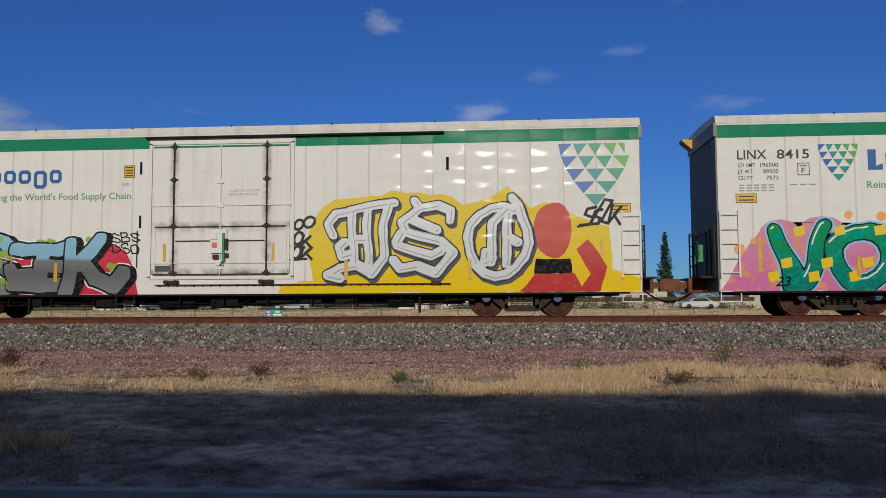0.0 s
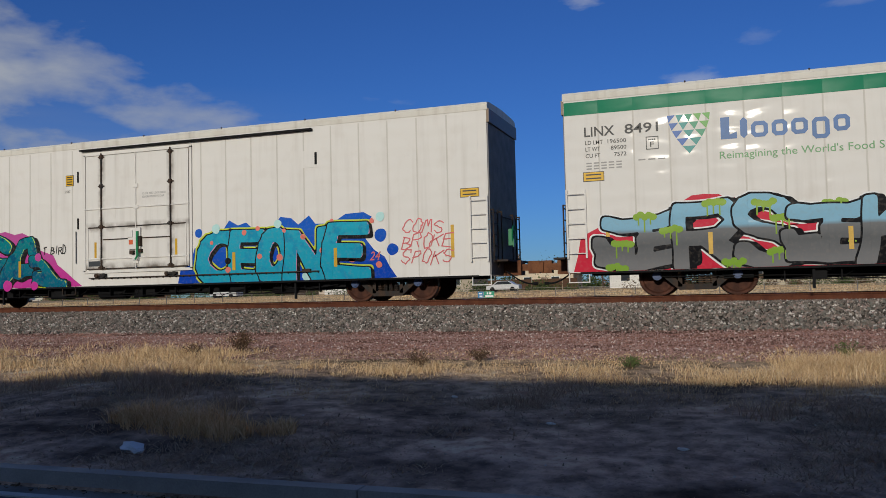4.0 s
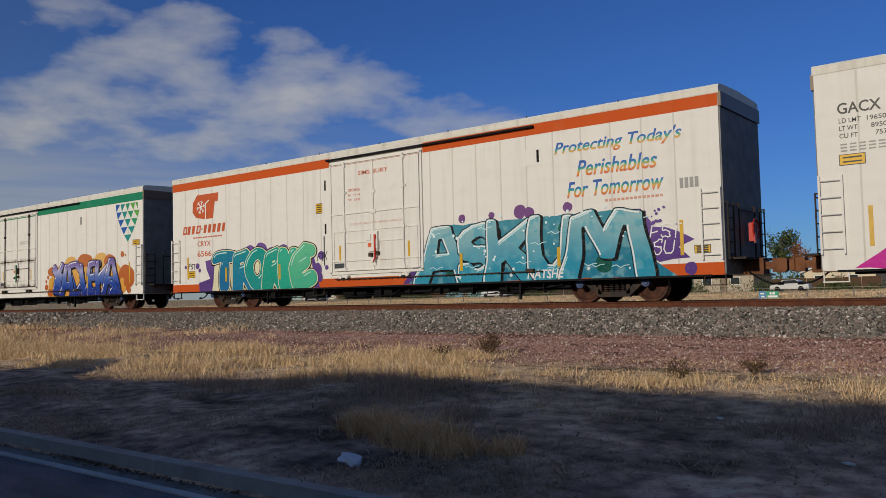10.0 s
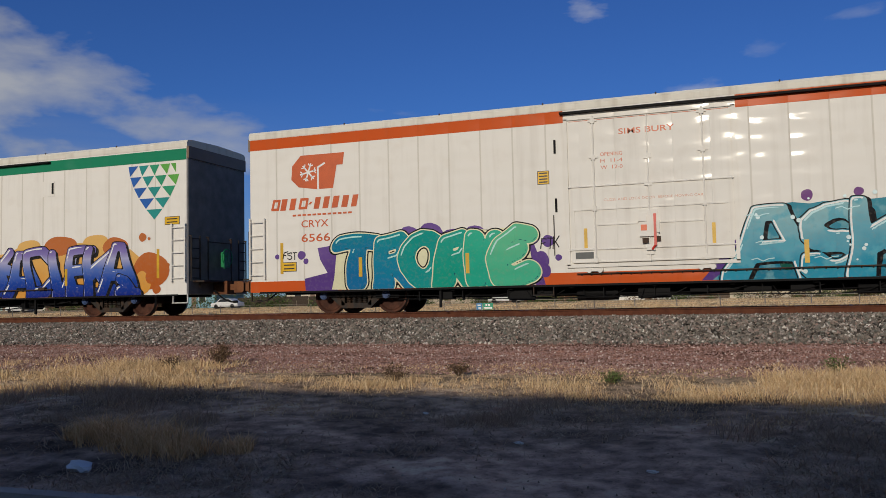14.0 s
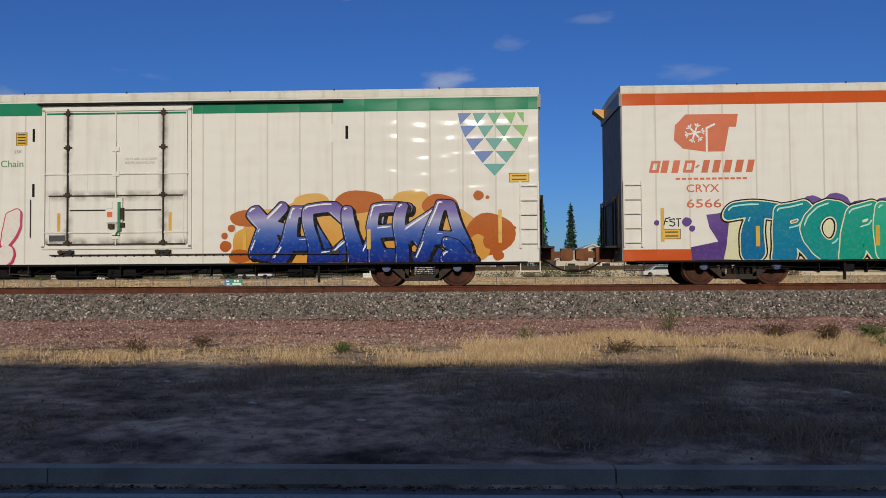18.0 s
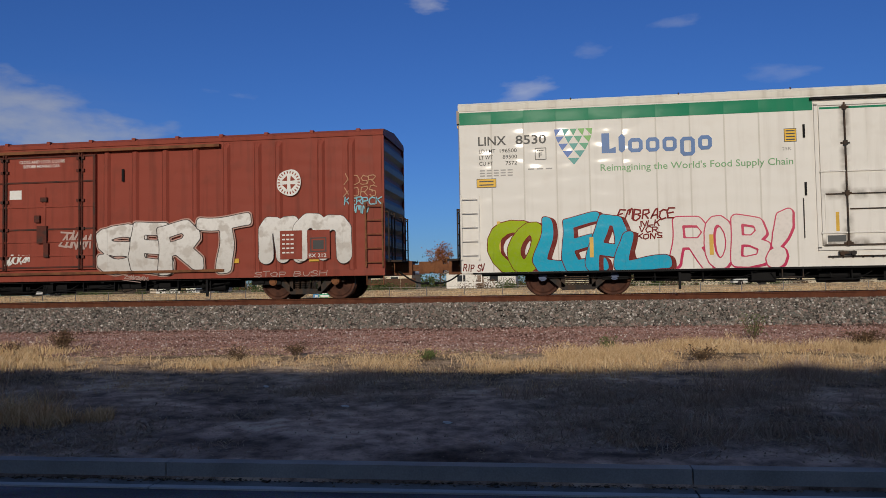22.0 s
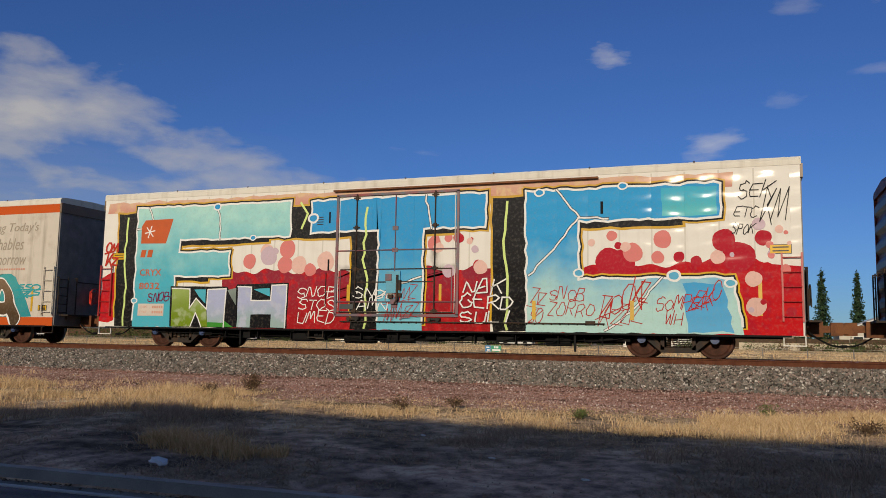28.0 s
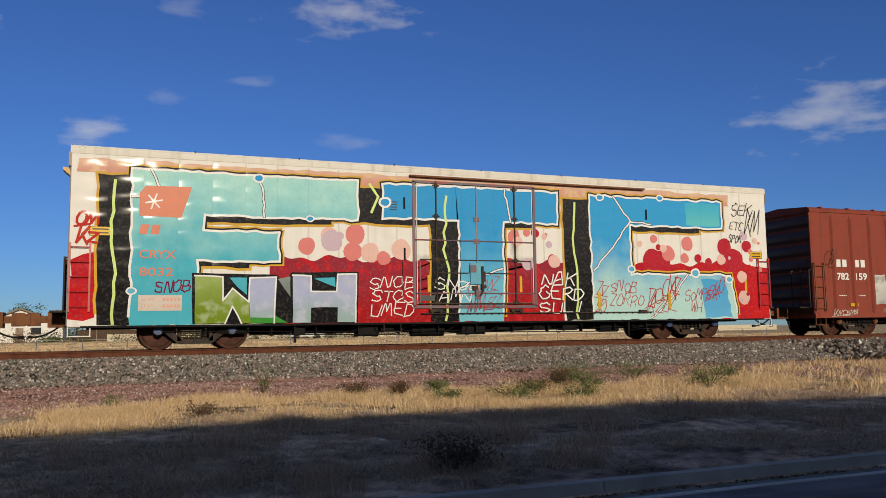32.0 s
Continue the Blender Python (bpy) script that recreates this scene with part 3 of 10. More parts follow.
def platform_mesh():
    """End platform, handrails and corner ladder of a car end; the end wall is x=0, outwards is +x."""
    bm = bmesh.new()
    box(bm, 0.02, 0.42, -1.25, 1.25, 0.98, 1.03)
    for y in (-1.42, -0.6, 0.6, 1.42):
        cyl(bm, (0.10, y, 1.0), (0.10, y, 2.35), 0.022, 6)
        cyl(bm, (0.0, y, 2.33), (0.12, y, 2.33), 0.02, 6)
    for y in (-1.42, 1.02):
        for i in range(5):
            z = 1.1 + 0.29 * i
            cyl(bm, (0.10, y, z), (0.10, y + 0.42, z), 0.016, 6)
        cyl(bm, (0.10, y + (0.42 if y < 0 else 0), 0.85), (0.10, y + (0.42 if y < 0 else 0), 2.35), 0.022, 6)
    cyl(bm, (0.10, -0.6, 2.2), (0.10, 0.6, 2.2), 0.018, 6)
    return finish(bm, "end_railing", GRIME)


def brake_wheel_mesh(mat):
    bm = bmesh.new()
    n = 20
    ring = [(0, 0.26 * math.cos(6.2832 * i / n), 0.26 * math.sin(6.2832 * i / n)) for i in range(n + 1)]
    tube(bm, ring, 0.018, 6)
    for i in range(5):
        a = 6.2832 * i / 5
        cyl(bm, (0, 0, 0), (0, 0.26 * math.cos(a), 0.26 * math.sin(a)), 0.014, 6)
    box(bm, -0.14, 0.0, -0.14, 0.14, -0.3, 0.16)
    box(bm, 0.0, 0.03, -0.2, -0.08, -0.35, -0.12)
    return finish(bm, "brake_wheel", mat)


def underframe_mesh(length):
    bm = bmesh.new()
    c = length / 2
    box(bm, 0.4, length - 0.4, -0.28, 0.28, 0.55, 0.62)
    for x in [length * k for k in (0.27, 0.34, 0.41, 0.5, 0.58, 0.66, 0.73)]:
        box(bm, x - 0.05, x + 0.05, -1.4, 1.4, 0.54, 0.62)
    for y in (-1.36, 1.36):
        box(bm, length * 0.21, length * 0.79, y - 0.05, y + 0.05, 0.575, 0.62)
    cyl(bm, (c - 1.9, -0.9, 0.40), (c - 0.9, -0.9, 0.40), 0.17, 14)
    box(bm, c - 0.4, c + 0.35, -1.2, -0.75, 0.26, 0.6)
    box(bm, c + 0.8, c + 1.9, -1.1, -0.6, 0.38, 0.6)
    tube(bm, [(2.2, -1.2, 0.48), (c - 3.2, -1.2, 0.40), (c + 3.5, -1.2, 0.38), (length - 4.5, -1.2, 0.46)], 0.014, 6)
    tube(bm, [(5.0, -0.6, 0.42), (c, -0.7, 0.34), (length - 5.5, -0.6, 0.42)], 0.02, 6)
    for x in (length * 0.255, length * 0.74):
        box(bm, x - 0.03, x + 0.03, -1.42, -1.36, 0.12, 0.6)
    box(bm, c + 3.0, c + 3.5, -1.2, -0.9, 0.34, 0.6)
    rr = random.Random(3)
    for i in range(9):
        x = 5.0 + (length - 10.5) * i / 8
        tube(bm, [(x, -1.3, 0.5), (x + rr.uniform(-0.2, 0.2), -1.3, rr.uniform(0.25, 0.4)), (x + rr.uniform(0.3, 0.8), -1.25, rr.uniform(0.3, 0.45)), (x + rr.uniform(0.7, 1.1), -1.25, 0.5)], rr.uniform(0.008, 0.016), 5)
    tube(bm, [(4.4, -1.34, 0.36), (c - 2.5, -1.34, 0.30), (c + 0.5, -1.34, 0.33), (c + 4, -1.34, 0.29), (length - 4.6, -1.34, 0.36)], 0.013, 6)
    box(bm, c - 3.6, c - 3.0, -1.25, -0.85, 0.26, 0.6)
    box(bm, c - 5.4, c - 5.1, -1.3, -1.0, 0.32, 0.6)
    cyl(bm, (c + 4.4, -1.0, 0.40), (c + 5.1, -1.0, 0.40), 0.14, 12)
    # straps of the tanks, hangers of the pipes, the deep centre sill and the brake rigging
    for x in (c - 1.7, c - 1.1, c + 4.55, c + 4.95):
        box(bm, x - 0.03, x + 0.03, -1.1, -0.8, 0.5, 0.61)
    for i in range(11):
        x = 5.0 + (length - 10) * i / 10
        box(bm, x - 0.012, x + 0.012, -1.35, -1.19, 0.3, 0.6)
    box(bm, 4.6, length - 4.6, -0.2, 0.2, 0.36, 0.56)
    for x, w_, z in ((c - 7.0, 0.34, 0.4), (c - 2.7, 0.2, 0.42), (c + 2.3, 0.3, 0.36), (c + 6.3, 0.42, 0.42)):
        box(bm, x - w_, x + w_, -1.15, -0.7, z, 0.6)
        box(bm, x - w_ * 0.5, x - w_ * 0.1, -1.2, -1.14, z + 0.04, z + 0.14)
    return finish(bm, "underframe", BLACK)


def side_rect(name, x0, x1, z0, z1, proud, mat, parent, label="", off=0.0):
    """A thin plate on the near side of a car."""
    bm = bmesh.new()
    box(bm, x0, x1, -HALF - proud, -HALF + 0.002 - off, z0, z1)
    return part(name, bm, mat, parent, label)


def reefer_door(car, rust_amount):
    """Plug door with its frame, lock rods, hinges, lever box and rails; x from 9.0 to 12.9."""
    x0, x1, z0, z1 = 9.02, 12.9, 1.08, 4.70
    bm = bmesh.new()
    box(bm, x0 + 0.06, x1 - 0.06, -HALF - 0.055, -HALF + 0.05, z0 + 0.08, z1 - 0.06)
    soften(bm, 0.03)
    rodm = DOORROD[car.name]
    door = part("door", bm, DOORCLEAN if rodm is DOORCLEAN else DOORM, car, "plug door with lock rods")
    bm = bmesh.new()
    for a, b, c, d in ((x0 - 0.05, x0 + 0.03, z0, z1), (x1 - 0.03, x1 + 0.05, z0, z1), (x0 - 0.05, x1 + 0.05, z0 - 0.05, z0 + 0.03), (x0 - 0.05, x1 + 0.05, z1 - 0.03, z1 + 0.04)):
        box(bm, a, b, -HALF - 0.05, -HALF + 0.02, c, d)
    part("door_frame", bm, DOORTRIM[car.name], car)
    for x in (x0 + 0.66, x0 + 3.2):
        bm = bmesh.new()
        cyl(bm, (x, -HALF - 0.085, z0 + 0.05), (x, -HALF - 0.085, z1 + 0.02), 0.022, 6)
        for z in (1.2, 2.45, 3.7, 4.6):
            box(bm, x - 0.05, x + 0.05, -HALF - 0.11, -HALF - 0.05, z - 0.06, z + 0.06)
            box(bm, x - 0.11, x + 0.11, -HALF - 0.09, -HALF - 0.05, z - 0.02, z + 0.02)
        part("lock_rod", bm, rodm, door, "dark stained lock rod with brackets")
    for i, (a, z, w_, h_) in enumerate(((-0.16, 2.18, 0.2, 0.2), (0.18, 1.95, 0.1, 0.3), (-0.1, 1.62, 0.14, 0.12), (0.02, 1.46, 0.2, 0.14), (0.2, 1.66, 0.1, 0.1))):
        bm = bmesh.new()
        box(bm, x0 + 1.94 + a - w_ / 2, x0 + 1.94 + a + w_ / 2, -HALF - 0.16, -HALF - 0.05, z - h_ / 2, z + h_ / 2)
        soften(bm, 0.02, 1)
        part("latch", bm, (DOORTRIM[car.name], rodm, GRIME, DOORTRIM[car.name], GRIME)[i], door, "piece of the lever gear")
    bm = bmesh.new()
    xm = x0 + 1.94
    cyl(bm, (xm, -HALF - 0.075, z0 + 0.05), (xm, -HALF - 0.075, z1 - 0.05), 0.018, 6)
    for z in (1.35, 3.0, 3.65):
        box(bm, xm - 0.09, xm + 0.09, -HALF - 0.09, -HALF - 0.05, z - 0.06, z + 0.06)
    part("lock_rod", bm, DOORTRIM[car.name], door)
    for z in (3.0, 1.46):
        bm = bmesh.new()
        cyl(bm, (x0 + 0.02, -HALF - 0.075, z), (x1 - 0.02, -HALF - 0.075, z), 0.02, 6)
        part("cross_bar", bm, DOORTRIM[car.name], door)
    for a, b, z in ((x0 + 0.15, x1 - 0.15, 2.43), (x0 + 0.72, x0 + 1.66, 2.05), (x0 + 2.18, x0 + 3.15, 2.05), (x0 + 0.1, x1 - 0.1, 1.16)):
        bm = bmesh.new()
        box(bm, a, b, -HALF - 0.078, -HALF - 0.05, z - 0.016, z + 0.016)
        part("cross_bar", bm, rodm, door)
    for x in (x0 + 0.15, x1 - 0.15):
        bm = bmesh.new()
        box(bm, x - 0.014, x + 0.014, -HALF - 0.075, -HALF - 0.05, z0 + 0.1, 2.43)
        part("panel_edge", bm, DOORTRIM[car.name], door)
    bm = bmesh.new()
    box(bm, xm - 0.24, xm + 0.2, -HALF - 0.13, -HALF - 0.05, 1.72, 2.36)
    soften(bm, 0.02, 1)
    painted = DOORTRIM[car.name] is DOOROVER
    lock = part("lock_box", bm, plain_cache("overpaint_blue", (0.09, 0.36, 0.50)) if painted else CARPAINT[car.name], door, "lever box of the door")
    bm = bmesh.new()
    box(bm, xm + 0.10, xm + 0.16, -HALF - 0.19, -HALF - 0.13, 1.5, 2.25)
    cyl(bm, (xm + 0.13, -HALF - 0.16, 1.52), (xm + 0.05, -HALF - 0.16, 1.40), 0.03, 6)
    part("lever", bm, LEVER[car.name], lock, "painted lock lever")
    if not painted:
        bm = bmesh.new()
        box(bm, xm - 0.2, xm - 0.06, -HALF - 0.137, -HALF - 0.13, 1.86, 2.0)
        part("lock_plate", bm, plain_cache("lock_orange", (0.7, 0.13, 0.04)), lock, "orange notice plate")
    for x in (x0 + 0.62, x0 + 3.2):
        bm = bmesh.new()
        box(bm, x - 0.2, x + 0.2, -HALF - 0.12, -HALF - 0.02, 0.93, 1.0)
        for dx in (-0.13, 0.13):
            cyl(bm, (x + dx, -HALF - 0.14, 0.95), (x + dx, -HALF - 0.06, 0.95), 0.06, 10)
        part("roller", bm, rodm, door, "rollers under the door")
    bm = bmesh.new()
    box(bm, 8.88, 16.95, -HALF - 0.13, -HALF + 0.01, 4.825, 4.875)
    part("top_rail", bm, RAILDARK[car.name], car, "dark upper door rail")
    bm = bmesh.new()
    box(bm, 9.2, 17.1, -HALF - 0.09, -HALF + 0.01, 0.865, 0.893)
    for i in range(34):
        box(bm, 9.3 + 0.235 * i, 9.33 + 0.235 * i, -HALF - 0.05, -HALF + 0.01, 0.835, 0.865)
    box(bm, 16.6, 16.85, -HALF - 0.12, -HALF + 0.01, 0.86, 0.95)
    part("bottom_rail", bm, GRIME, car, "dark lower door rail")
    for a in (x0 + 0.42, x0 + 3.38):
        side_rect("reflector", a - 0.04, a + 0.04, 1.5, 1.98, 0.06, YELLOW, door, "yellow reflector strip")
    side_rect("name_plate", x0 + 0.14, x0 + 0.6, 1.24, 1.40, 0.06, plain_cache("plate_dark", (0.05, 0.055, 0.06)), door, "small dark data plate")


_PC = {}


def plain_cache(name, c, rough=0.45):
    if name not in _PC:
        _PC[name] = plain(name, c, rough, var=0.12)
    return _PC[name]


CARPAINT, DOORTRIM, DOORROD, LEVER, RAILDARK = {}, {}, {}, {}, {}
CARS = {}


def reefer(key, x_left, stripe, label, stripe_z, paint=WHITE, rod=GRIME, lever=GREENP, trim=None, raildark=BLACK, sill=None, brake="right", caps=BLUECAP, rungs=None):
    """A mechanical refrigerator car, base at its left end on the rail's level."""
    car = thing("refrigerator_car", pose(x_left, YT, ZR), label, "freight car", "train")
    CARS[key] = (car, x_left)
    CARPAINT[car.name], DOORTRIM[car.name], DOORROD[car.name], LEVER[car.name], RAILDARK[car.name] = paint, trim or paint, rod, lever, raildark
    bm = bmesh.new()
    box(bm, 0.0, LEN, -HALF, HALF, 0.62, 5.02)
    part("body", bm, paint, car, "insulated car body")
    bm = bmesh.new()
    prism2 = [(-HALF - 0.012, 4.94), (-HALF - 0.02, 5.08), (-HALF + 0.03, 5.15), (-HALF + 0.22, 5.18), (0, 5.22), (HALF - 0.22, 5.18), (HALF - 0.03, 5.15), (HALF + 0.02, 5.08), (HALF + 0.012, 4.94)]
    a = [bm.verts.new((-0.03, y, z)) for y, z in prism2]
    b = [bm.verts.new((LEN + 0.03, y, z)) for y, z in prism2]
    for i in range(len(prism2)):
        j = (i + 1) % len(prism2)
        bm.faces.new((a[i], a[j], b[j], b[i]))
    bm.faces.new(a)
    bm.faces.new(b[::-1])
    roof = part("roof", bm, ROOFM, car, "cream white metal roof")
    for i in range(1, 8):
        bm = bmesh.new()
        x = LEN * i / 8 + 0.2
        cyl(bm, (x, -HALF + 0.03, 5.1), (x, -HALF + 0.03, 5.18), 0.02, 6)
        part("roof_eyelet", bm, GRIME, roof)
    # end walls, their shade put into a darker grey, set in the frame of the body
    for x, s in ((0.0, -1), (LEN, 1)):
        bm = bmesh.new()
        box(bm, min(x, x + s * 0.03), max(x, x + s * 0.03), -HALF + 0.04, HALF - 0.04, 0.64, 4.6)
        part("end_wall", bm, ENDM, car, "end wall in grey darkened for its shade")
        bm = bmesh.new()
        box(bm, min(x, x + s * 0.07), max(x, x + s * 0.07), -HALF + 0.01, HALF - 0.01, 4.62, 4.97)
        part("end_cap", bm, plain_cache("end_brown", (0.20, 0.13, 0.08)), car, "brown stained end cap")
        if s > 0:
            continue
        bm = bmesh.new()
        prism(bm, [(x + s * 0.05, 4.72), (x + s * 0.34, 4.97), (x + s * 0.34, 5.04), (x + s * 0.05, 5.0)], 0.9, 1.35)
        part("corner_guard", bm, plain_cache("guard_yellow", (0.62, 0.30, 0.02)), car, "yellow and black end bracket")
    # batten seams
    def seam():
        bm = bmesh.new()
        prism(bm, [(-0.02, 0.66), (-0.02, 4.9), (0.02, 4.9), (0.02, 0.66)], -HALF - 0.0035, -HALF + 0.01)
        return finish(bm, "seam", SEAMM if paint is WHITE else paint)
    sm = shared(("seam", paint.name), seam)
    xs = [0.85 * i for i in range(1, 11)] + [13.25 + 0.85 * i for i in range(10)]
    for x in xs:
        if x < 8.6 or x > 13.1:
            part("seam", sm, None, car).location.x = x
    if stripe:
        z0, z1 = stripe_z
        for i, (a, b) in enumerate(((0.004, 8.95), (9.1, 12.82), (12.97, LEN - 0.004))):
            p = 0.0065 if i != 1 else 0.060
            side_rect("stripe", a, b, z0, z1 if i != 1 else min(z1, 4.62), p, stripe, car, "painted stripe along the eave")
    if sill:
        for a, b in ((0.0, LEN),):
            side_rect("sill_stripe", a, b, 0.62, 0.92, 0.0055, sill, car, "painted band along the sill")
    reefer_door(car, 0.5)
    # ladders, steps, placards
    rungs = rungs or DOORTRIM[car.name]
    lm = shared(("ladder", rungs.name), lambda: ladder_mesh(0.46, 1.72, 5, rungs))
    for x in (0.02, LEN - 0.48):
        part("ladder", lm, None, car, "side ladder").location = (x, -HALF, 0.98)
        part("step", shared(("step", bool(sill)), lambda: stirrup_mesh(0.5, GRIME if sill else paint)), None, car).location = (x, -HALF + 0.03, 0.62)
    part("step", shared("dark_step", lambda: stirrup_mesh(0.5, GRIME)), None, car).location = (8.1, -HALF + 0.03, 0.62)
    for x in (1.0, 21.0):
        side_rect("reflector", x - 0.045, x + 0.045, 1.12, 1.98, 0.009, YELLOW, car, "yellow reflector strip")
    for x in (15.16, 17.82) if key == "G" else (3.4, 6.4, 14.35, 17.6):
        side_rect("reflector", x - 0.05, x + 0.05, 0.98, 1.5, 0.024, YELLOW, car, "yellow reflector strip")
    for z in (2.42, 3.88):
        side_rect("hinge", 8.70, 8.755, z, z + 0.34, 0.02, BLACK, car, "small black bracket")
    bm = bmesh.new()
    tube(bm, [(8.66, -HALF - 0.03, 1.35), (8.66, -HALF - 0.03, 2.35)], 0.012, 6)
    part("drain_pipe", bm, GRIME, car)
    bm = bmesh.new()
    box(bm, 16.62, 17.1, -HALF - 0.008, -HALF, 3.78, 4.26)
    hatch = part("vent_hatch", bm, paint, car, "small inspection hatch")
    side_rect("hatch_vent", 17.0, 17.07, 3.86, 4.2, 0.02, BLACK, hatch)
    for x, z, w, h in ((1.23, 1.31, 0.46, 0.26), (21.5, 1.25, 0.4, 0.2), (8.42, 3.3, 0.3, 0.34)) if sill else ((0.70, 3.0, 0.52, 0.24), (21.5, 2.80, 0.52, 0.24), (8.40, 3.96, 0.3, 0.34)):
        side_rect("placard", x - w / 2, x + w / 2, z - h / 2, z + h / 2, 0.008, INK, car, "yellow warning placard")
        p = side_rect("placard_face", x - w / 2 + 0.015, x + w / 2 - 0.015, z - h / 2 + 0.015, z + h / 2 - 0.015, 0.0105, SIGNY, car)
        for i in range(2 if w > 0.4 else 4):
            n_ = 2 if w > 0.4 else 4
            zz = z + h * (0.5 - (i + 0.8) / (n_ + 0.6))
            side_rect("placard_line", x - w * 0.36, x + w * 0.36, zz - 0.016, zz + 0.016, 0.0125, INK, car)
    side_rect("side_sill", 0.3, LEN - 0.3, 0.585, 0.635, 0.019, BLACK, car, "black lower edge of the side")
    # running gear
    part("underframe", shared(("under", LEN), lambda: underframe_mesh(LEN)), None, car, "black underframe with pipes and tanks")
    for x in (3.05, 18.95):
        add_truck(car, x, 1.86, caps)
    for x, s in ((0.0, -1), (LEN, 1)):
        for nm, me in (("coupler", shared("coupler", lambda: coupler_mesh(0.94))), ("brake_hose", shared("hose", lambda: hose_mesh(0.9))), ("end_railing", shared("platform", platform_mesh))):
            o = part(nm, me, None, car, {"coupler": "rusty coupler and draft gear"}.get(nm, ""))
            o.location.x = x
            if s < 0:
                o.rotation_euler = (0, 0, math.pi)
    o = part("brake_wheel", shared("brake" + lever.name, lambda: brake_wheel_mesh(lever)), None, car, "hand brake wheel with painted lever")
    o.location = (LEN + 0.26, 0.15, 1.75) if brake == "right" else (-0.26, -0.15, 1.75)
    if brake != "right":
        o.rotation_euler = (0, 0, math.pi)
    return car
# ---------------------------------------------------------------- the train, from its head to its tail
reefer("A", 5.42, GREEN, "white refrigerator car with green stripe and pink graffiti", (4.57, 4.90), brake="left")
reefer("B", -18.54, GREEN, "white refrigerator car with green stripe and silver graffiti", (4.57, 4.90))
reefer("C", -42.57, None, "plain white refrigerator car with blue graffiti", (4.57, 4.90))
reefer("D", -66.70, ORANGE, "white refrigerator car with orange stripe and teal graffiti", (4.63, 4.93), sill=ORANGE, lever=REDP, rod=DOORCLEAN)
reefer("E", -90.85, GREEN, "white refrigerator car with green stripe and violet graffiti", (4.57, 4.90))
reefer("G", -136.45, None, "refrigerator car painted end to end with huge graffiti letters", (4.57, 4.90), lever=GRIME, rod=GRIME, raildark=RUST, trim=DOOROVER, rungs=LADDERRED)
reefer("H", -160.5, ORANGE, "white refrigerator car with orange stripe and slogan", (4.63, 4.93), paint=WORN, sill=ORANGE, lever=REDP, rod=DOORCLEAN)
reefer("I", -184.55, ORANGE, "white refrigerator car with faded orange stripe", (4.63, 4.93), paint=WORN, sill=ORANGE, lever=REDP, rod=DOORCLEAN)


def boxcar(x_left):
    """A riveted red boxcar with outside posts and a sliding plug door."""
    L = 19.5
    car = thing("boxcar", pose(x_left, YT, ZR), "oxide red boxcar with white graffiti letters and roundel", "freight car", "train")
    CARS["F"] = (car, x_left)
    bm = bmesh.new()
    box(bm, 0.06, L - 0.06, -HALF + 0.03, HALF - 0.03, 0.62, 4.50)
    part("body", bm, BROWN, car, "steel car body")
    bm = bmesh.new()
    prof = [(-HALF, 4.42), (-HALF - 0.01, 4.52), (-HALF + 0.1, 4.6), (0, 4.72), (HALF - 0.1, 4.6), (HALF + 0.01, 4.52), (HALF, 4.42)]
    a = [bm.verts.new((0, y, z)) for y, z in prof]
    b = [bm.verts.new((L, y, z)) for y, z in prof]
    for i in range(len(prof)):
        j = (i + 1) % len(prof)
        bm.faces.new((a[i], a[j], b[j], b[i]))
    bm.faces.new(a)
    bm.faces.new(b[::-1])
    roof = part("roof", bm, BROWN, car, "ribbed red roof")
    for i in range(15):
        bm = bmesh.new()
        x = 0.6 + i * 1.3
        box(bm, x - 0.05, x + 0.05, -HALF - 0.005, HALF, 4.53, 4.62)
        part("roof_rib", bm, BROWN, roof)

    def post():
        bm = bmesh.new()
        v = [(-0.11, 0.0), (-0.045, -0.075), (0.045, -0.075), (0.11, 0.0)]
        lo = [bm.verts.new((x, -HALF + 0.03 + y, 0.78)) for x, y in v]
        hi = [bm.verts.new((x, -HALF + 0.03 + y, 4.2)) for x, y in v]
        tip = [bm.verts.new((x, -HALF + 0.03 + y * 0.2, 4.36)) for x, y in v]
        for p, q in ((lo, hi), (hi, tip)):
            for i in range(3):
                bm.faces.new((p[i], p[i + 1], q[i + 1], q[i]))
        bm.faces.new(tip)
        return finish(bm, "side_post", BROWN)
    pm = shared("boxpost", post)
    for x in (1.05, 1.97, 2.89, 3.81, 4.73, 5.65, 6.57, 7.4, 11.5, 12.35, 13.25, 14.15, 15.05, 15.95, 16.55, 17.75, 18.6):
        part("side_post", pm, None, car, "pressed steel side post").location.x = x
    side_rect("sill", 0, L, 0.62, 0.80, 0.02, BROWN, car, "side sill")
    bm = bmesh.new()
    box(bm, 7.95, 11.2, -HALF - 0.06, -HALF + 0.05, 0.95, 4.2)
    soften(bm, 0.02, 1)
    door = part("door", bm, BROWN, car, "red sliding plug door")
    dark = rusty("door_iron", (0.10, 0.028, 0.02), (0.05, 0.03, 0.025), 0.4)
    for x in (8.38, 8.46, 10.72, 10.80):
        bm = bmesh.new()
        cyl(bm, (x, -HALF - 0.1, 0.95), (x, -HALF - 0.1, 4.25), 0.024, 6)
        for z in (1.3, 2.1, 2.9, 3.75, 4.1):
            box(bm, x - 0.08, x + 0.08, -HALF - 0.125, -HALF - 0.06, z - 0.04, z + 0.04)
        part("lock_rod", bm, dark, door, "dark iron lock rod with brackets")
    for x in (7.98, 11.16, 9.65):
        bm = bmesh.new()
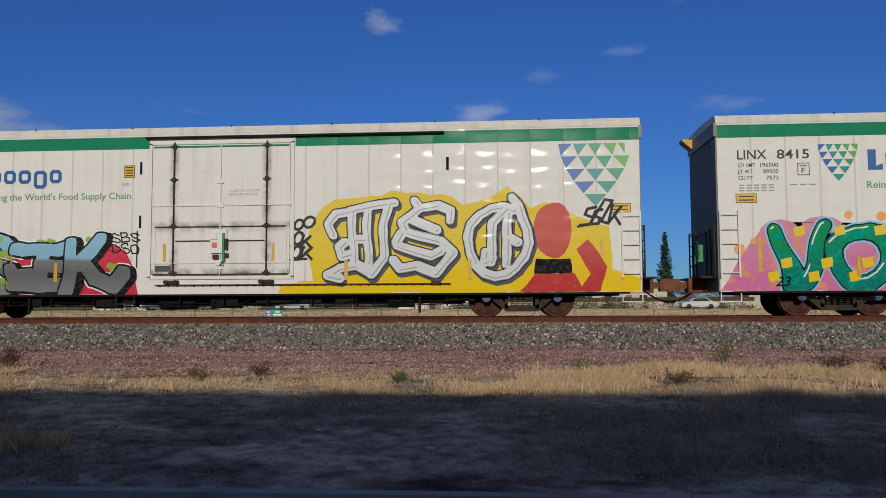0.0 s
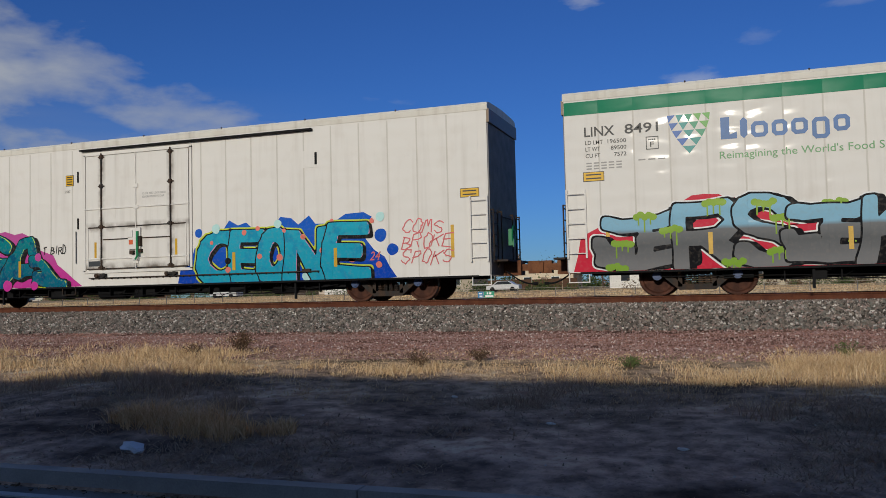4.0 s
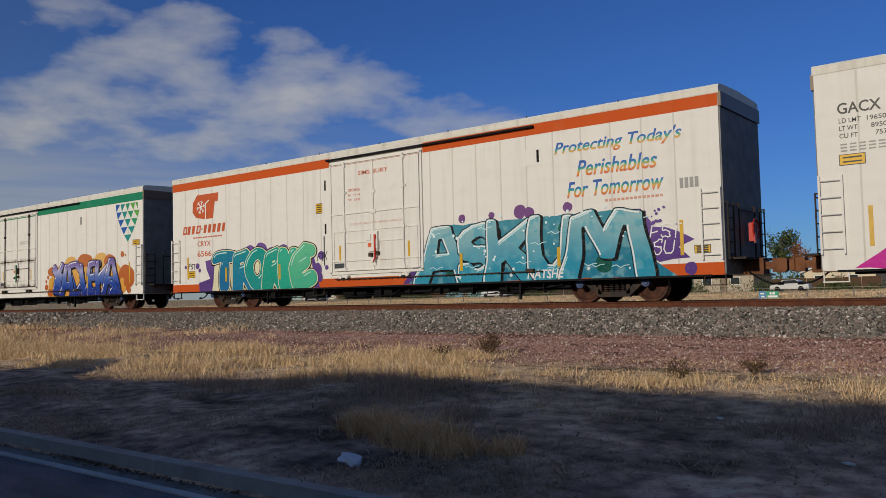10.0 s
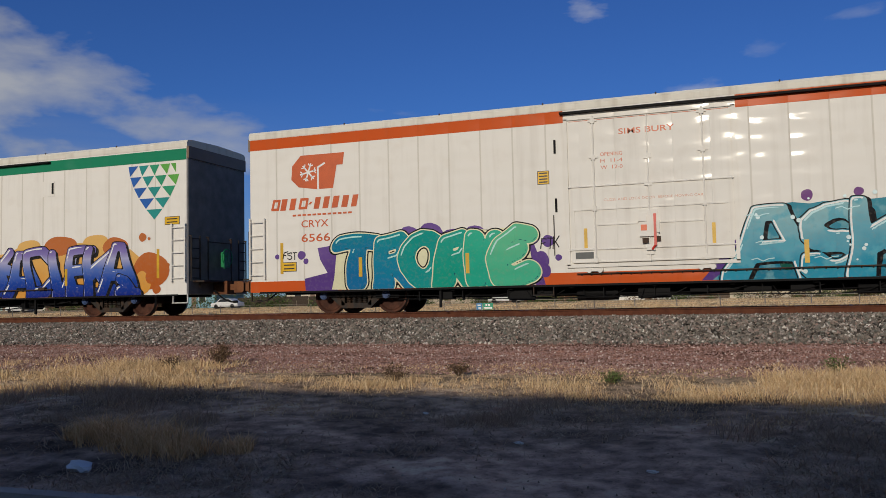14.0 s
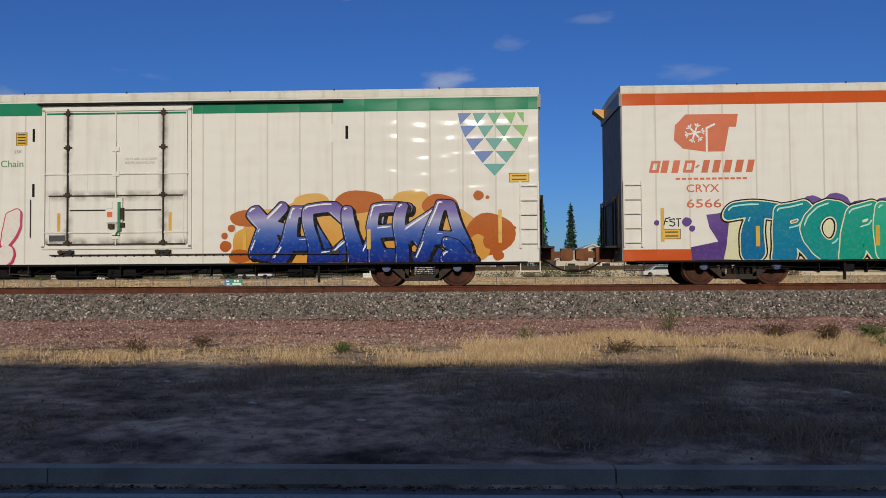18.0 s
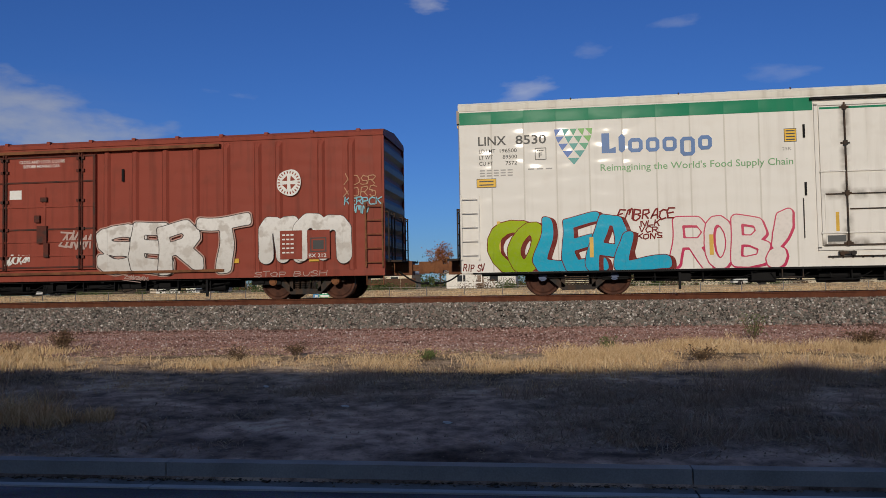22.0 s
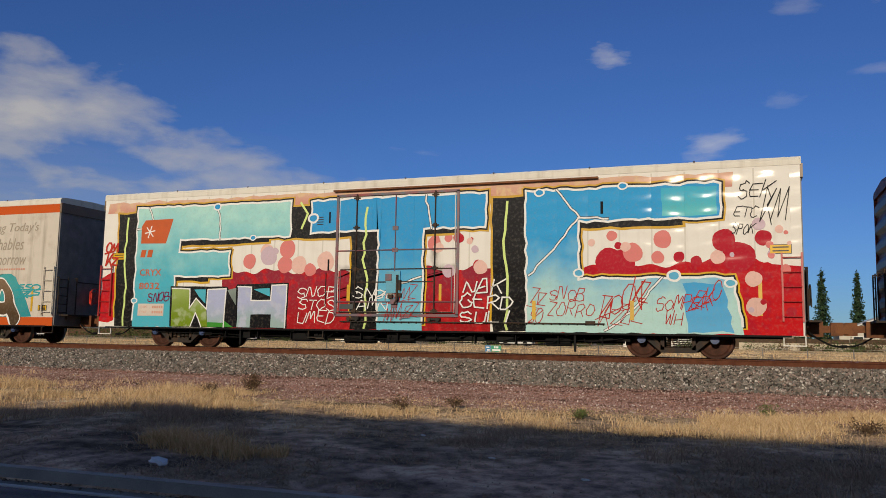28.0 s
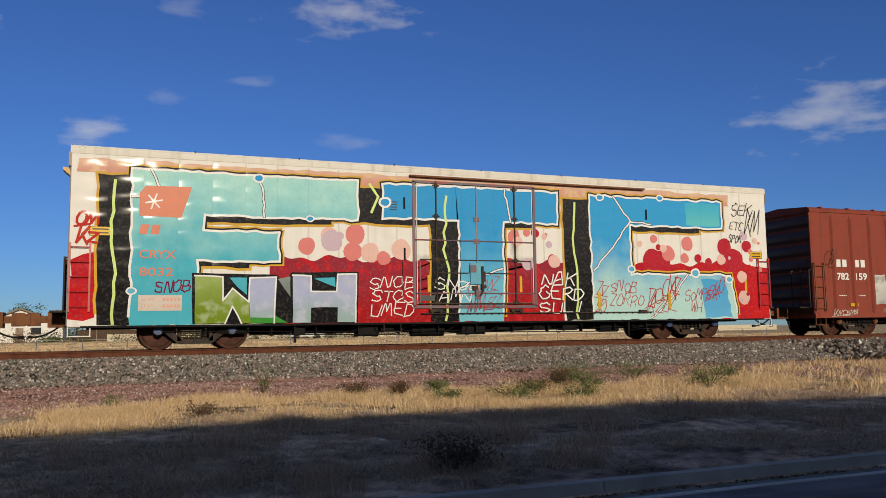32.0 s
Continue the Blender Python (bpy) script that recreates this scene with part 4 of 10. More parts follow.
        box(bm, x - 0.035, x + 0.035, -HALF - 0.09, -HALF - 0.05, 0.98 if x != 9.65 else 1.3, 4.18 if x != 9.65 else 3.3)
        part("door_rib", bm, dark if x != 9.65 else BROWN, door)
    for z in (1.02, 1.35, 1.75, 2.1, 2.75, 3.45, 4.17):
        bm = bmesh.new()
        box(bm, 7.95, 11.2, -HALF - 0.088, -HALF - 0.05, z - 0.022, z + 0.022)
        part("door_rib", bm, dark if z in (1.02, 2.1, 3.45, 4.17) else BROWN, door)
    for x, z, w_, h_ in ((9.6, 1.95, 0.3, 0.5), (9.73, 1.5, 0.14, 0.4), (9.45, 2.4, 0.16, 0.2), (9.65, 2.95, 0.2, 0.12)):
        bm = bmesh.new()
        box(bm, x - w_ / 2, x + w_ / 2, -HALF - 0.15, -HALF - 0.05, z - h_ / 2, z + h_ / 2)
        soften(bm, 0.02, 1)
        part("latch", bm, dark, door, "piece of the lever gear")
    bm = bmesh.new()
    box(bm, 7.9, 14.9, -HALF - 0.14, -HALF + 0.03, 4.26, 4.34)
    part("top_rail", bm, RUST, car, "upper door rail")
    bm = bmesh.new()
    box(bm, 8.0, 15.0, -HALF - 0.12, -HALF + 0.03, 0.80, 0.87)
    part("bottom_rail", bm, RUST, car, "lower door rail")
    for x in (0.03, L - 0.5):
        part("ladder", shared("boxladder", lambda: ladder_mesh(0.46, 1.75, 5, RUST)), None, car, "side ladder").location = (x, -HALF, 0.85)
        part("step", shared("boxstep", lambda: stirrup_mesh(0.46, RUST)), None, car).location = (x, -HALF + 0.03, 0.62)
    for x in (1.9, 5.6, 7.6, 12.2, 15.2, 17.6):
        side_rect("reflector", x - 0.2, x + 0.2, 1.03, 1.15, 0.012, YELLOW, car, "yellow reflector strip")
    for x, z0, z1 in ((7.75, 1.2, 1.5), (7.75, 3.4, 3.75), (12.0, 3.4, 3.75)):
        side_rect("bracket", x - 0.03, x + 0.03, z0, z1, 0.04, BLACK, car)
    part("underframe", shared(("under", L), lambda: underframe_mesh(L)), None, car, "black underframe with pipes and tanks")
    for x in (2.35, L - 2.35):
        add_truck(car, x, 1.78, RUST)
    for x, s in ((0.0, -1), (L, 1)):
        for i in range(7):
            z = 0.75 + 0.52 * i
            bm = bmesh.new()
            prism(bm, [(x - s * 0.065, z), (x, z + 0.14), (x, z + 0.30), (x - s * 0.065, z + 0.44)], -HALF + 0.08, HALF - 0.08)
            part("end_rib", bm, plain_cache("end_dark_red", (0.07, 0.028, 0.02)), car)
        for y in (-HALF + 0.03, HALF - 0.09):
            bm = bmesh.new()
            box(bm, min(x, x - s * 0.07), max(x, x - s * 0.07), y, y + 0.06, 0.62, 4.45)
            part("corner_post", bm, BROWN, car)
        for nm, me in (("coupler", shared("coupler", lambda: coupler_mesh(0.94))), ("brake_hose", shared("hose", lambda: hose_mesh(0.9))), ("end_railing", shared("platform", platform_mesh))):
            o = part(nm, me, None, car)
            o.location.x = x
            if s < 0:
                o.rotation_euler = (0, 0, math.pi)
    return car


boxcar(-112.42)
# ---------------------------------------------------------------- paint and lettering on the car sides
def spray(name, c1, c2=None, z0=0.7, z1=2.4, spot=None, rough=0.12, stops=None, soft=0.7):
    """Sprayed paint: shades from c1 at the bottom to c2 at the top, with soft clouds and specks."""
    key = ("spray", name)
    if key in MESHES:
        return MESHES[key]
    m, nt, b = nodes_of(name)
    tc = nt.nodes.new("ShaderNodeTexCoord")
    sep = nt.nodes.new("ShaderNodeSeparateXYZ")
    nt.links.new(tc.outputs["Object"], sep.inputs[0])
    mr = nt.nodes.new("ShaderNodeMapRange")
    mr.inputs[1].default_value, mr.inputs[2].default_value = z0, z1
    nt.links.new(sep.outputs[2], mr.inputs[0])
    n1 = tex(nt, "ShaderNodeTexNoise", 1.6, 5)
    mid = nt.nodes.new("ShaderNodeMath")
    mid.operation = "MULTIPLY_ADD"
    nt.links.new(n1.outputs[0], mid.inputs[0])
    mid.inputs[1].default_value = soft
    sub = nt.nodes.new("ShaderNodeMath")
    sub.operation = "SUBTRACT"
    nt.links.new(mr.outputs[0], sub.inputs[0])
    sub.inputs[1].default_value = soft / 2
    nt.links.new(sub.outputs[0], mid.inputs[2])
    col = ramp(nt, mid.outputs[0], stops or [(0.15, c1), (0.85, c2 or shade(c1, 1.15))])
    if spot:
        n2 = tex(nt, "ShaderNodeTexNoise", 3.2, 3)
        col = mixc(nt, ramp(nt, n2.outputs[0], [(0.52, (0, 0, 0)), (0.62, (0.8, 0.8, 0.8))]), col, spot)
    grime = tex(nt, "ShaderNodeTexNoise", 12.0, 6)
    col = mixc(nt, ramp(nt, grime.outputs[0], [(0.5, (0, 0, 0)), (1.0, (0.35, 0.35, 0.35))]), col, (0.3, 0.26, 0.22))
    nt.links.new(col, b.inputs["Base Color"])
    b.inputs["Roughness"].default_value = rough
    panel_relief(nt, b)
    b.inputs["Specular IOR Level"].default_value = 0.055
    MESHES[key] = m
    return m


def depth(layer, base=0.006):
    return -HALF - base - 0.0013 * layer


def rough_line(pts, step=0.22, amp=0.025, seed=0, closed=True):
    """A line or outline with the unsteady edge of a spray can."""
    rng = random.Random(seed)
    out = []
    loop = list(zip(pts, pts[1:] + pts[:1])) if closed else list(zip(pts, pts[1:]))
    for (x0, z0), (x1, z1) in loop:
        n = max(1, int(math.hypot(x1 - x0, z1 - z0) / step))
        for i in range(n):
            u = i / n
            out.append((x0 + (x1 - x0) * u + rng.uniform(-amp, amp), z0 + (z1 - z0) * u + rng.uniform(-amp, amp)))
    if not closed:
        out.append(pts[-1])
    return out


def poly(bm, pts, y):
    face(bm, [(x, y, z) for x, z in pts])


def disc(bm, x, z, r, y, rz=None, n=16, seed=0):
    rng = random.Random(seed)
    ph = rng.uniform(0, 6)
    poly(bm, [(x + r * (1 + 0.06 * math.sin(2 * a + ph)) * math.cos(a), z + (rz or r) * (1 + 0.06 * math.sin(3 * a + ph)) * math.sin(a)) for a in (6.2832 * i / n for i in range(n))], y)


def ribbon(bm, pts, w, y, closed=False):
    """A painted line of width w: one strip, broken only at hairpin turns."""
    if closed:
        pts = pts + pts[:1]
    pts = [p for i, p in enumerate(pts) if i == 0 or math.hypot(p[0] - pts[i - 1][0], p[1] - pts[i - 1][1]) > 1e-4]
    if len(pts) < 2:
        return
    dirs = [Vector((b[0] - a[0], b[1] - a[1])).normalized() for a, b in zip(pts, pts[1:])]
    last = None
    for i, d in enumerate(dirs):
        yy = y - 0.00005 * (i % 12)

        def pair(k, n, ext=0.0):
            p = (pts[k][0] + d.x * ext, pts[k][1] + d.y * ext)
            return [bm.verts.new((p[0] + s_ * n.x, yy, p[1] + s_ * n.y)) for s_ in (1, -1)]
        nrm = Vector((-d.y, d.x)) * (w / 2)
        if last is None:
            last = pair(i, nrm, -w * 0.35)
        if i + 1 < len(dirs) and d.dot(dirs[i + 1]) > -0.2:
            m = d + dirs[i + 1]
            m.normalize()
            nxt = pair(i + 1, Vector((-m.y, m.x)) * (w / 2 / max(0.55, m.dot(d))))
            keep = True
        else:
            nxt = pair(i + 1, nrm, w * 0.35)
            keep = False
        bm.faces.new((last[0], nxt[0], nxt[1], last[1]))
        last = nxt if keep else None


def cloud(x0, x1, z0, z1, lobes, seed, lean=0.3, dip=0.25):
    """Outline with a level foot and a lobed top."""
    rng = random.Random(seed)
    pts = [(x0, z0), (x0 + lean * 0.5, z0 + (z1 - z0) * 0.45)]
    w = (x1 - x0 - 2 * lean) / lobes
    for i in range(lobes):
        h = z1 - (z1 - z0) * dip * rng.random()
        a = x0 + lean + w * i
        for k in range(7):
            t = math.pi * (1 - k / 6)
            pts.append((a + w / 2 + w * 0.55 * math.cos(t), h - (z1 - z0) * 0.16 + (z1 - z0) * 0.16 * math.sin(t)))
    pts += [(x1 - lean * 0.5, z0 + (z1 - z0) * 0.45), (x1, z0)]
    return pts


GLYPHS = {}


def glyphs(text, bold, shear=0.0):
    """Vertices and faces of a text set in the built-in font, one unit high."""
    key = (text, bold, shear)
    if key not in GLYPHS:
        cu = bpy.data.curves.new("t", "FONT")
        cu.body, cu.size, cu.offset, cu.shear, cu.resolution_u = text, 1.0, bold, shear, 3
        ob = bpy.data.objects.new("t", cu)
        scene.collection.objects.link(ob)
        bpy.context.view_layer.update()
        me = bpy.data.meshes.new_from_object(ob.evaluated_get(bpy.context.evaluated_depsgraph_get()))
        v = np.array([x.co[:2] for x in me.vertices]) if len(me.vertices) else np.zeros((0, 2))
        f = [list(p.vertices) for p in me.polygons]
        bpy.data.objects.remove(ob)
        bpy.data.curves.remove(cu)
        bpy.data.meshes.remove(me)
        GLYPHS[key] = (v, f)
    return GLYPHS[key]


def lettering(parent, text, x0, x1, z0, z1, mat, layer=1, bold=0.0, shear=0.0, name="lettering", base=0.006, slope=0.0):
    """Words fitted into a box on the side of a car."""
    v, f = glyphs(text, bold, shear)
    lo, hi = v.min(0), v.max(0)
    u = (v - lo) / (hi - lo)
    y = depth(layer, base)
    me = bpy.data.meshes.new(name)
    me.from_pydata([(x0 + a * (x1 - x0), y, z0 + b * (z1 - z0) + slope * a) for a, b in u], [], f)
    me.materials.append(mat)
    return part(name, me, None, parent)


def word_bars(parent, x0, x1, z0, z1, n, mat, name="lettering", layer=1, lean=0.0, base=0.006, gap=0.28):
    """Writing that stays unread: a row of plain bars."""
    bm = bmesh.new()
    w = (x1 - x0) / n
    for i in range(n):
        a, b = x0 + w * i, x0 + w * (i + 1 - gap)
        poly(bm, [(a, z0), (a + lean, z1), (b + lean, z1), (b, z0)], depth(layer, base))
    return tagged(part(name, bm, mat, parent), kind="stuff")


def letters(parent, text, x0, x1, z0, z1, fills, outline, layer=3, bold=0.05, edge=0.05, rim=None, seed=1, overlap=0.12, wob=0.05, shadow=None, gloss=None, tilt=5):
    """A graffiti word: every letter with outline, fill and highlight."""
    rng = random.Random(seed)
    n = len(text)
    w = (x1 - x0) / (n - (n - 1) * overlap)
    for i, ch in enumerate(text):
        a = x0 + i * w * (1 - overlap)
        zz0, zz1 = z0 + rng.uniform(0, 0.06), z1 - rng.uniform(0, (z1 - z0) * 0.08)
        rot, sh = radians(rng.uniform(-tilt, tilt)), rng.uniform(-0.08, 0.12)
        bv, _ = glyphs(ch, 0.0)
        lo, hi = bv.min(0), bv.max(0)
        sz = (zz1 - zz0) / (hi[1] - lo[1] + 0.0001)
        sx = min(w / (hi[0] - lo[0] + 0.0001), sz * 2.2)
        mid = (w - (hi[0] - lo[0]) * sx) / 2
        k = 2 * i * 0.0003
        passes = []
        if rim:
            passes.append(("letter_rim", bold + edge * 2.1, rim, 0, 0.0))
        if shadow:
            passes.append(("letter_shadow", bold + edge, shadow, 0.4, 0.09))
        passes.append(("letter_outline", bold + edge, outline, 1, 0.0))
        passes.append(("letter", bold, fills[i % len(fills)], 2, 0.0))
        for nm, o, mt, dl, sft in passes:
            v, f = glyphs(ch, o * 1.0)
            bm = bmesh.new()
            vs = []
            for px, pz in v:
                X = a + mid + (px - lo[0]) * sx * 0.86 + w * 0.07 + sft
                Z = zz0 + (pz - lo[1]) * sz * 0.9 + (zz1 - zz0) * 0.05 - sft
                cx, cz = a + w / 2, (z0 + z1) / 2
                X, Z = cx + (X - cx) * math.cos(rot) - (Z - cz) * math.sin(rot) + sh * (Z - cz), cz + (X - cx) * math.sin(rot) + (Z - cz) * math.cos(rot)
                X += wob * noise.noise((X * 1.7 + seed, Z * 1.7, seed)) * 2
                Z += wob * noise.noise((X * 1.7, Z * 1.7 + seed, seed + 9)) * 2
                vs.append(bm.verts.new((X, depth(layer + dl) - k, max(0.63, Z))))
            for fc in f:
                try:
                    bm.faces.new([vs[q] for q in fc])
                except ValueError:
                    pass
            part(nm, bm, mt, parent)
        if gloss:
            bm = bmesh.new()
            for q in range(2):
                gx, gz = a + w * rng.uniform(0.2, 0.75), zz0 + (zz1 - zz0) * rng.uniform(0.55, 0.92)
                ribbon(bm, [(gx, gz), (gx + rng.uniform(0.06, 0.16), gz + rng.uniform(-0.05, 0.05))], 0.028, depth(layer + 3.6))
            tagged(part("highlight", bm, gloss, parent), kind="stuff")


def arc_pts(cx, cz, rx, rz, a0, a1, n=9):
    return [(cx + rx * math.cos(radians(a0 + (a1 - a0) * i / (n - 1))), cz + rz * math.sin(radians(a0 + (a1 - a0) * i / (n - 1)))) for i in range(n)]


# letter skeletons in a unit box, as hand-drawn strokes
STROKES = {
    "m": [[(0, 0), (0.02, 0.8), (0.15, 1), (0.35, 1), (0.48, 0.8), (0.5, 0.05)], [(0.5, 0.8), (0.65, 1), (0.85, 1), (0.98, 0.8), (1, 0)]],
    "2": [[(0, 0.75), (0.25, 1), (0.75, 1), (0.95, 0.72), (0.05, 0.02), (1, 0)]],
    "A": [[(0, 0), (0.36, 1), (0.64, 1), (1, 0)], [(0.2, 0.36), (0.8, 0.36)]],
    "B": [[(0, 0), (0, 1)], [(0, 1), (0.7, 0.95), (0.8, 0.72), (0.55, 0.52), (0, 0.5)], [(0.5, 0.5), (0.95, 0.4), (0.9, 0.1), (0.4, 0), (0, 0)]],
    "C": [arc_pts(0.6, 0.5, 0.6, 0.5, 50, 310, 12)],
    "D": [[(0, 0), (0, 1), (0.55, 0.98), (0.98, 0.7), (0.98, 0.3), (0.55, 0.02), (0, 0)]],
    "E": [[(1, 1), (0.12, 0.97), (0, 0.6), (0, 0.3), (0.12, 0.02), (1, 0)], [(0, 0.5), (0.75, 0.52)]],
    "G": [arc_pts(0.55, 0.5, 0.55, 0.5, 45, 340, 12) + [(0.98, 0.45), (0.6, 0.45)]],
    "F": [[(1, 1), (0.05, 0.97), (0, 0)], [(0, 0.52), (0.75, 0.52)]],
    "H": [[(0, 0), (0.05, 1)], [(1, 0), (0.95, 1)], [(0, 0.5), (1, 0.5)]],
    "P": [[(0, 0), (0.02, 1), (0.8, 0.98), (0.98, 0.75), (0.75, 0.5), (0, 0.46)]],
    "I": [[(0.5, 0), (0.5, 1)]],
    "J": [[(0.25, 1), (0.95, 1)], [(0.7, 1), (0.7, 0.2), (0.4, 0), (0.05, 0.12), (0, 0.32)]],
    "K": [[(0, 0), (0, 1)], [(1, 1), (0.1, 0.45)], [(0.35, 0.58), (1, 0)]],
    "L": [[(0.05, 1), (0, 0.12), (0.12, 0), (1, 0.05)]],
    "M": [[(0, 0), (0.12, 0.95), (0.3, 1), (0.5, 0.4), (0.7, 1), (0.88, 0.95), (1, 0)]],
    "N": [[(0, 0), (0.05, 0.95), (0.22, 0.95), (0.8, 0.08), (0.95, 0.08), (1, 1)]],
    "O": [arc_pts(0.5, 0.5, 0.5, 0.5, 0, 360, 15)],
    "R": [[(0, 0), (0, 0.95), (0.7, 1), (0.95, 0.75), (0.7, 0.5), (0.1, 0.45)], [(0.45, 0.46), (1, 0)]],
    "S": [arc_pts(0.5, 0.75, 0.48, 0.25, 20, 260, 9) + arc_pts(0.5, 0.25, 0.48, 0.25, 90, -160, 9)],
    "T": [[(0, 1), (1, 1)], [(0.5, 1), (0.5, 0)]],
    "U": [[(0, 1), (0.02, 0.25), (0.25, 0), (0.75, 0), (0.98, 0.25), (1, 1)]],
    "V": [[(0, 1), (0.4, 0.02), (0.6, 0.02), (1, 1)]],
    "W": [[(0, 1), (0.2, 0), (0.35, 0), (0.5, 0.7), (0.65, 0), (0.8, 0), (1, 1)]],
    "Z": [[(0, 1), (1, 1), (0.05, 0.02), (1, 0)]],
    "X": [[(0, 1), (1, 0)], [(1, 1), (0, 0)]],
    "!": [[(1.0, 1.0), (0.55, 0.95), (0.2, 0.6), (0.15, 0.4), (0.5, 0.55), (0.85, 0.75), (1.0, 1.0)], arc_pts(0.2, 0.12, 0.22, 0.12, 0, 360, 9)],
    # blackletter capitals
    "bD": [[(0.40, 0.2), (0.40, 0.86)], [(0.62, 0.2), (0.62, 0.84)], [(0.36, 0.9), (0.6, 0.93), (0.98, 0.98)], [(0.9, 0.93), (0.86, 0.7), (0.86, 0.25), (0.66, 0.03)],
           [(0.40, 0.9), (0.16, 0.86), (0.04, 0.72), (0.1, 0.58)], [(0.40, 0.34), (0.22, 0.3), (0.17, 0.42), (0.27, 0.48)], [(0.66, 0.04), (0.45, 0.17), (0.2, 0.14), (0.04, 0.04), (0.2, 0.01)], [(0.45, 0.52), (0.62, 0.5)]],
    "bS": [[(0.96, 0.72), (0.97, 0.84), (0.75, 0.92), (0.42, 0.9), (0.34, 1.0)], [(0.42, 0.9), (0.12, 0.72), (0.2, 0.6), (0.78, 0.45), (0.97, 0.3), (0.72, 0.04)], [(0.3, 0.76), (0.72, 0.6)],
           [(0.72, 0.04), (0.4, 0.16), (0.12, 0.12), (0.0, 0.22)], [(0.05, 0.42), (0.3, 0.36), (0.62, 0.27), (0.75, 0.32)], [(0.12, 0.58), (0.03, 0.45)]],
    "bO": [arc_pts(0.5, 0.45, 0.47, 0.45, 60, 400, 16) + [(0.8, 0.9), (0.7, 1.0)], [(0.4, 0.2), (0.42, 0.7), (0.6, 0.86)], [(0.64, 0.16), (0.64, 0.8)], [(0.42, 0.24), (0.28, 0.2), (0.3, 0.32)], [(0.64, 0.5), (0.8, 0.42)]],
    # letters of the single pieces
    "sE": [[(1.0, 1.0), (0.75, 0.86), (0.25, 0.84), (0.1, 0.9)], [(0.55, 0.84), (0.5, 0.1)], [(0.5, 0.5), (0.85, 0.52)], [(0.0, 0.45), (0.05, 0.3), (0.3, 0.3)], [(0.05, 0.14), (0.5, 0.06), (1.0, 0.16)]],
    "sK": [[(0.05, 0.02), (0.12, 0.96)], [(0.62, 1.0), (0.5, 0.8), (0.2, 0.5)], [(0.3, 0.55), (0.5, 0.2), (0.8, 0.05), (1.0, 0.35)]],
    "tE": [[(0.95, 0.9), (0.5, 1.0), (0.12, 0.82), (0.05, 0.5), (0.12, 0.12), (0.6, 0.0), (1.0, 0.1)], [(0.12, 0.46), (0.65, 0.58)]],
    "tV": [[(0.0, 0.1), (0.35, 0.12), (0.5, 0.45), (0.42, 0.95)], [(0.5, 0.4), (0.75, 0.1), (1.0, 0.0)], [(0.72, 0.85), (0.9, 0.5), (0.95, 0.15)]],
    "tail": [[(0.0, 0.75), (0.3, 0.7), (0.55, 0.35), (0.7, 0.08), (1.0, 0.04)], [(0.1, 0.05), (0.6, 0.1)]],
    "star": [[(0.0, 0.9), (0.35, 0.6), (0.1, 0.15)], [(0.35, 0.6), (0.7, 0.95)], [(0.35, 0.6), (0.95, 0.5)], [(0.35, 0.6), (0.6, 0.05)], [(0.3, 0.1), (0.7, 0.03)]],
}


def field_mesh(bm, fld, xs, zs, y):
    """Fills where fld < 0, with edges cut between the nodes of the grid."""
    cache = {}

    def vert(key, x, z):
        if key not in cache:
            cache[key] = bm.verts.new((x, y, max(0.64, z)))
        return cache[key]

    nx, nz = fld.shape
    ins = fld < 0
    cnt = ins[:-1, :-1].astype(int) + ins[1:, :-1] + ins[1:, 1:] + ins[:-1, 1:]
    for i in range(nx - 1):
        j = 0
        while j < nz - 1:
            c = cnt[i, j]
            if c == 0:
                j += 1
                continue
            if c == 4:
                k = j
                while k < nz - 1 and cnt[i, k] == 4:
                    k += 1
                ring = [("n", i, j), ("n", i + 1, j)] + [("n", i + 1, q) for q in range(j + 1, k + 1)] + [("n", i, q) for q in range(k, j, -1)]
                bm.faces.new([vert(q, xs[q[1]], zs[q[2]]) for q in ring])
                j = k
                continue
            cs = [(i, j), (i + 1, j), (i + 1, j + 1), (i, j + 1)]
            ring = []
            for p, q in zip(cs, cs[1:] + cs[:1]):
                if ins[p]:
                    ring.append(vert(("n",) + p, xs[p[0]], zs[p[1]]))
                if ins[p] != ins[q]:
                    u = fld[p] / (fld[p] - fld[q])
                    u = min(0.97, max(0.03, u))
                    ring.append(vert(("e",) + min(p, q) + max(p, q), xs[p[0]] + (xs[q[0]] - xs[p[0]]) * u, zs[p[1]] + (zs[q[1]] - zs[p[1]]) * u))
            if len(ring) > 2:
                try:
                    bm.faces.new(ring)
                except ValueError:
                    pass
            j += 1


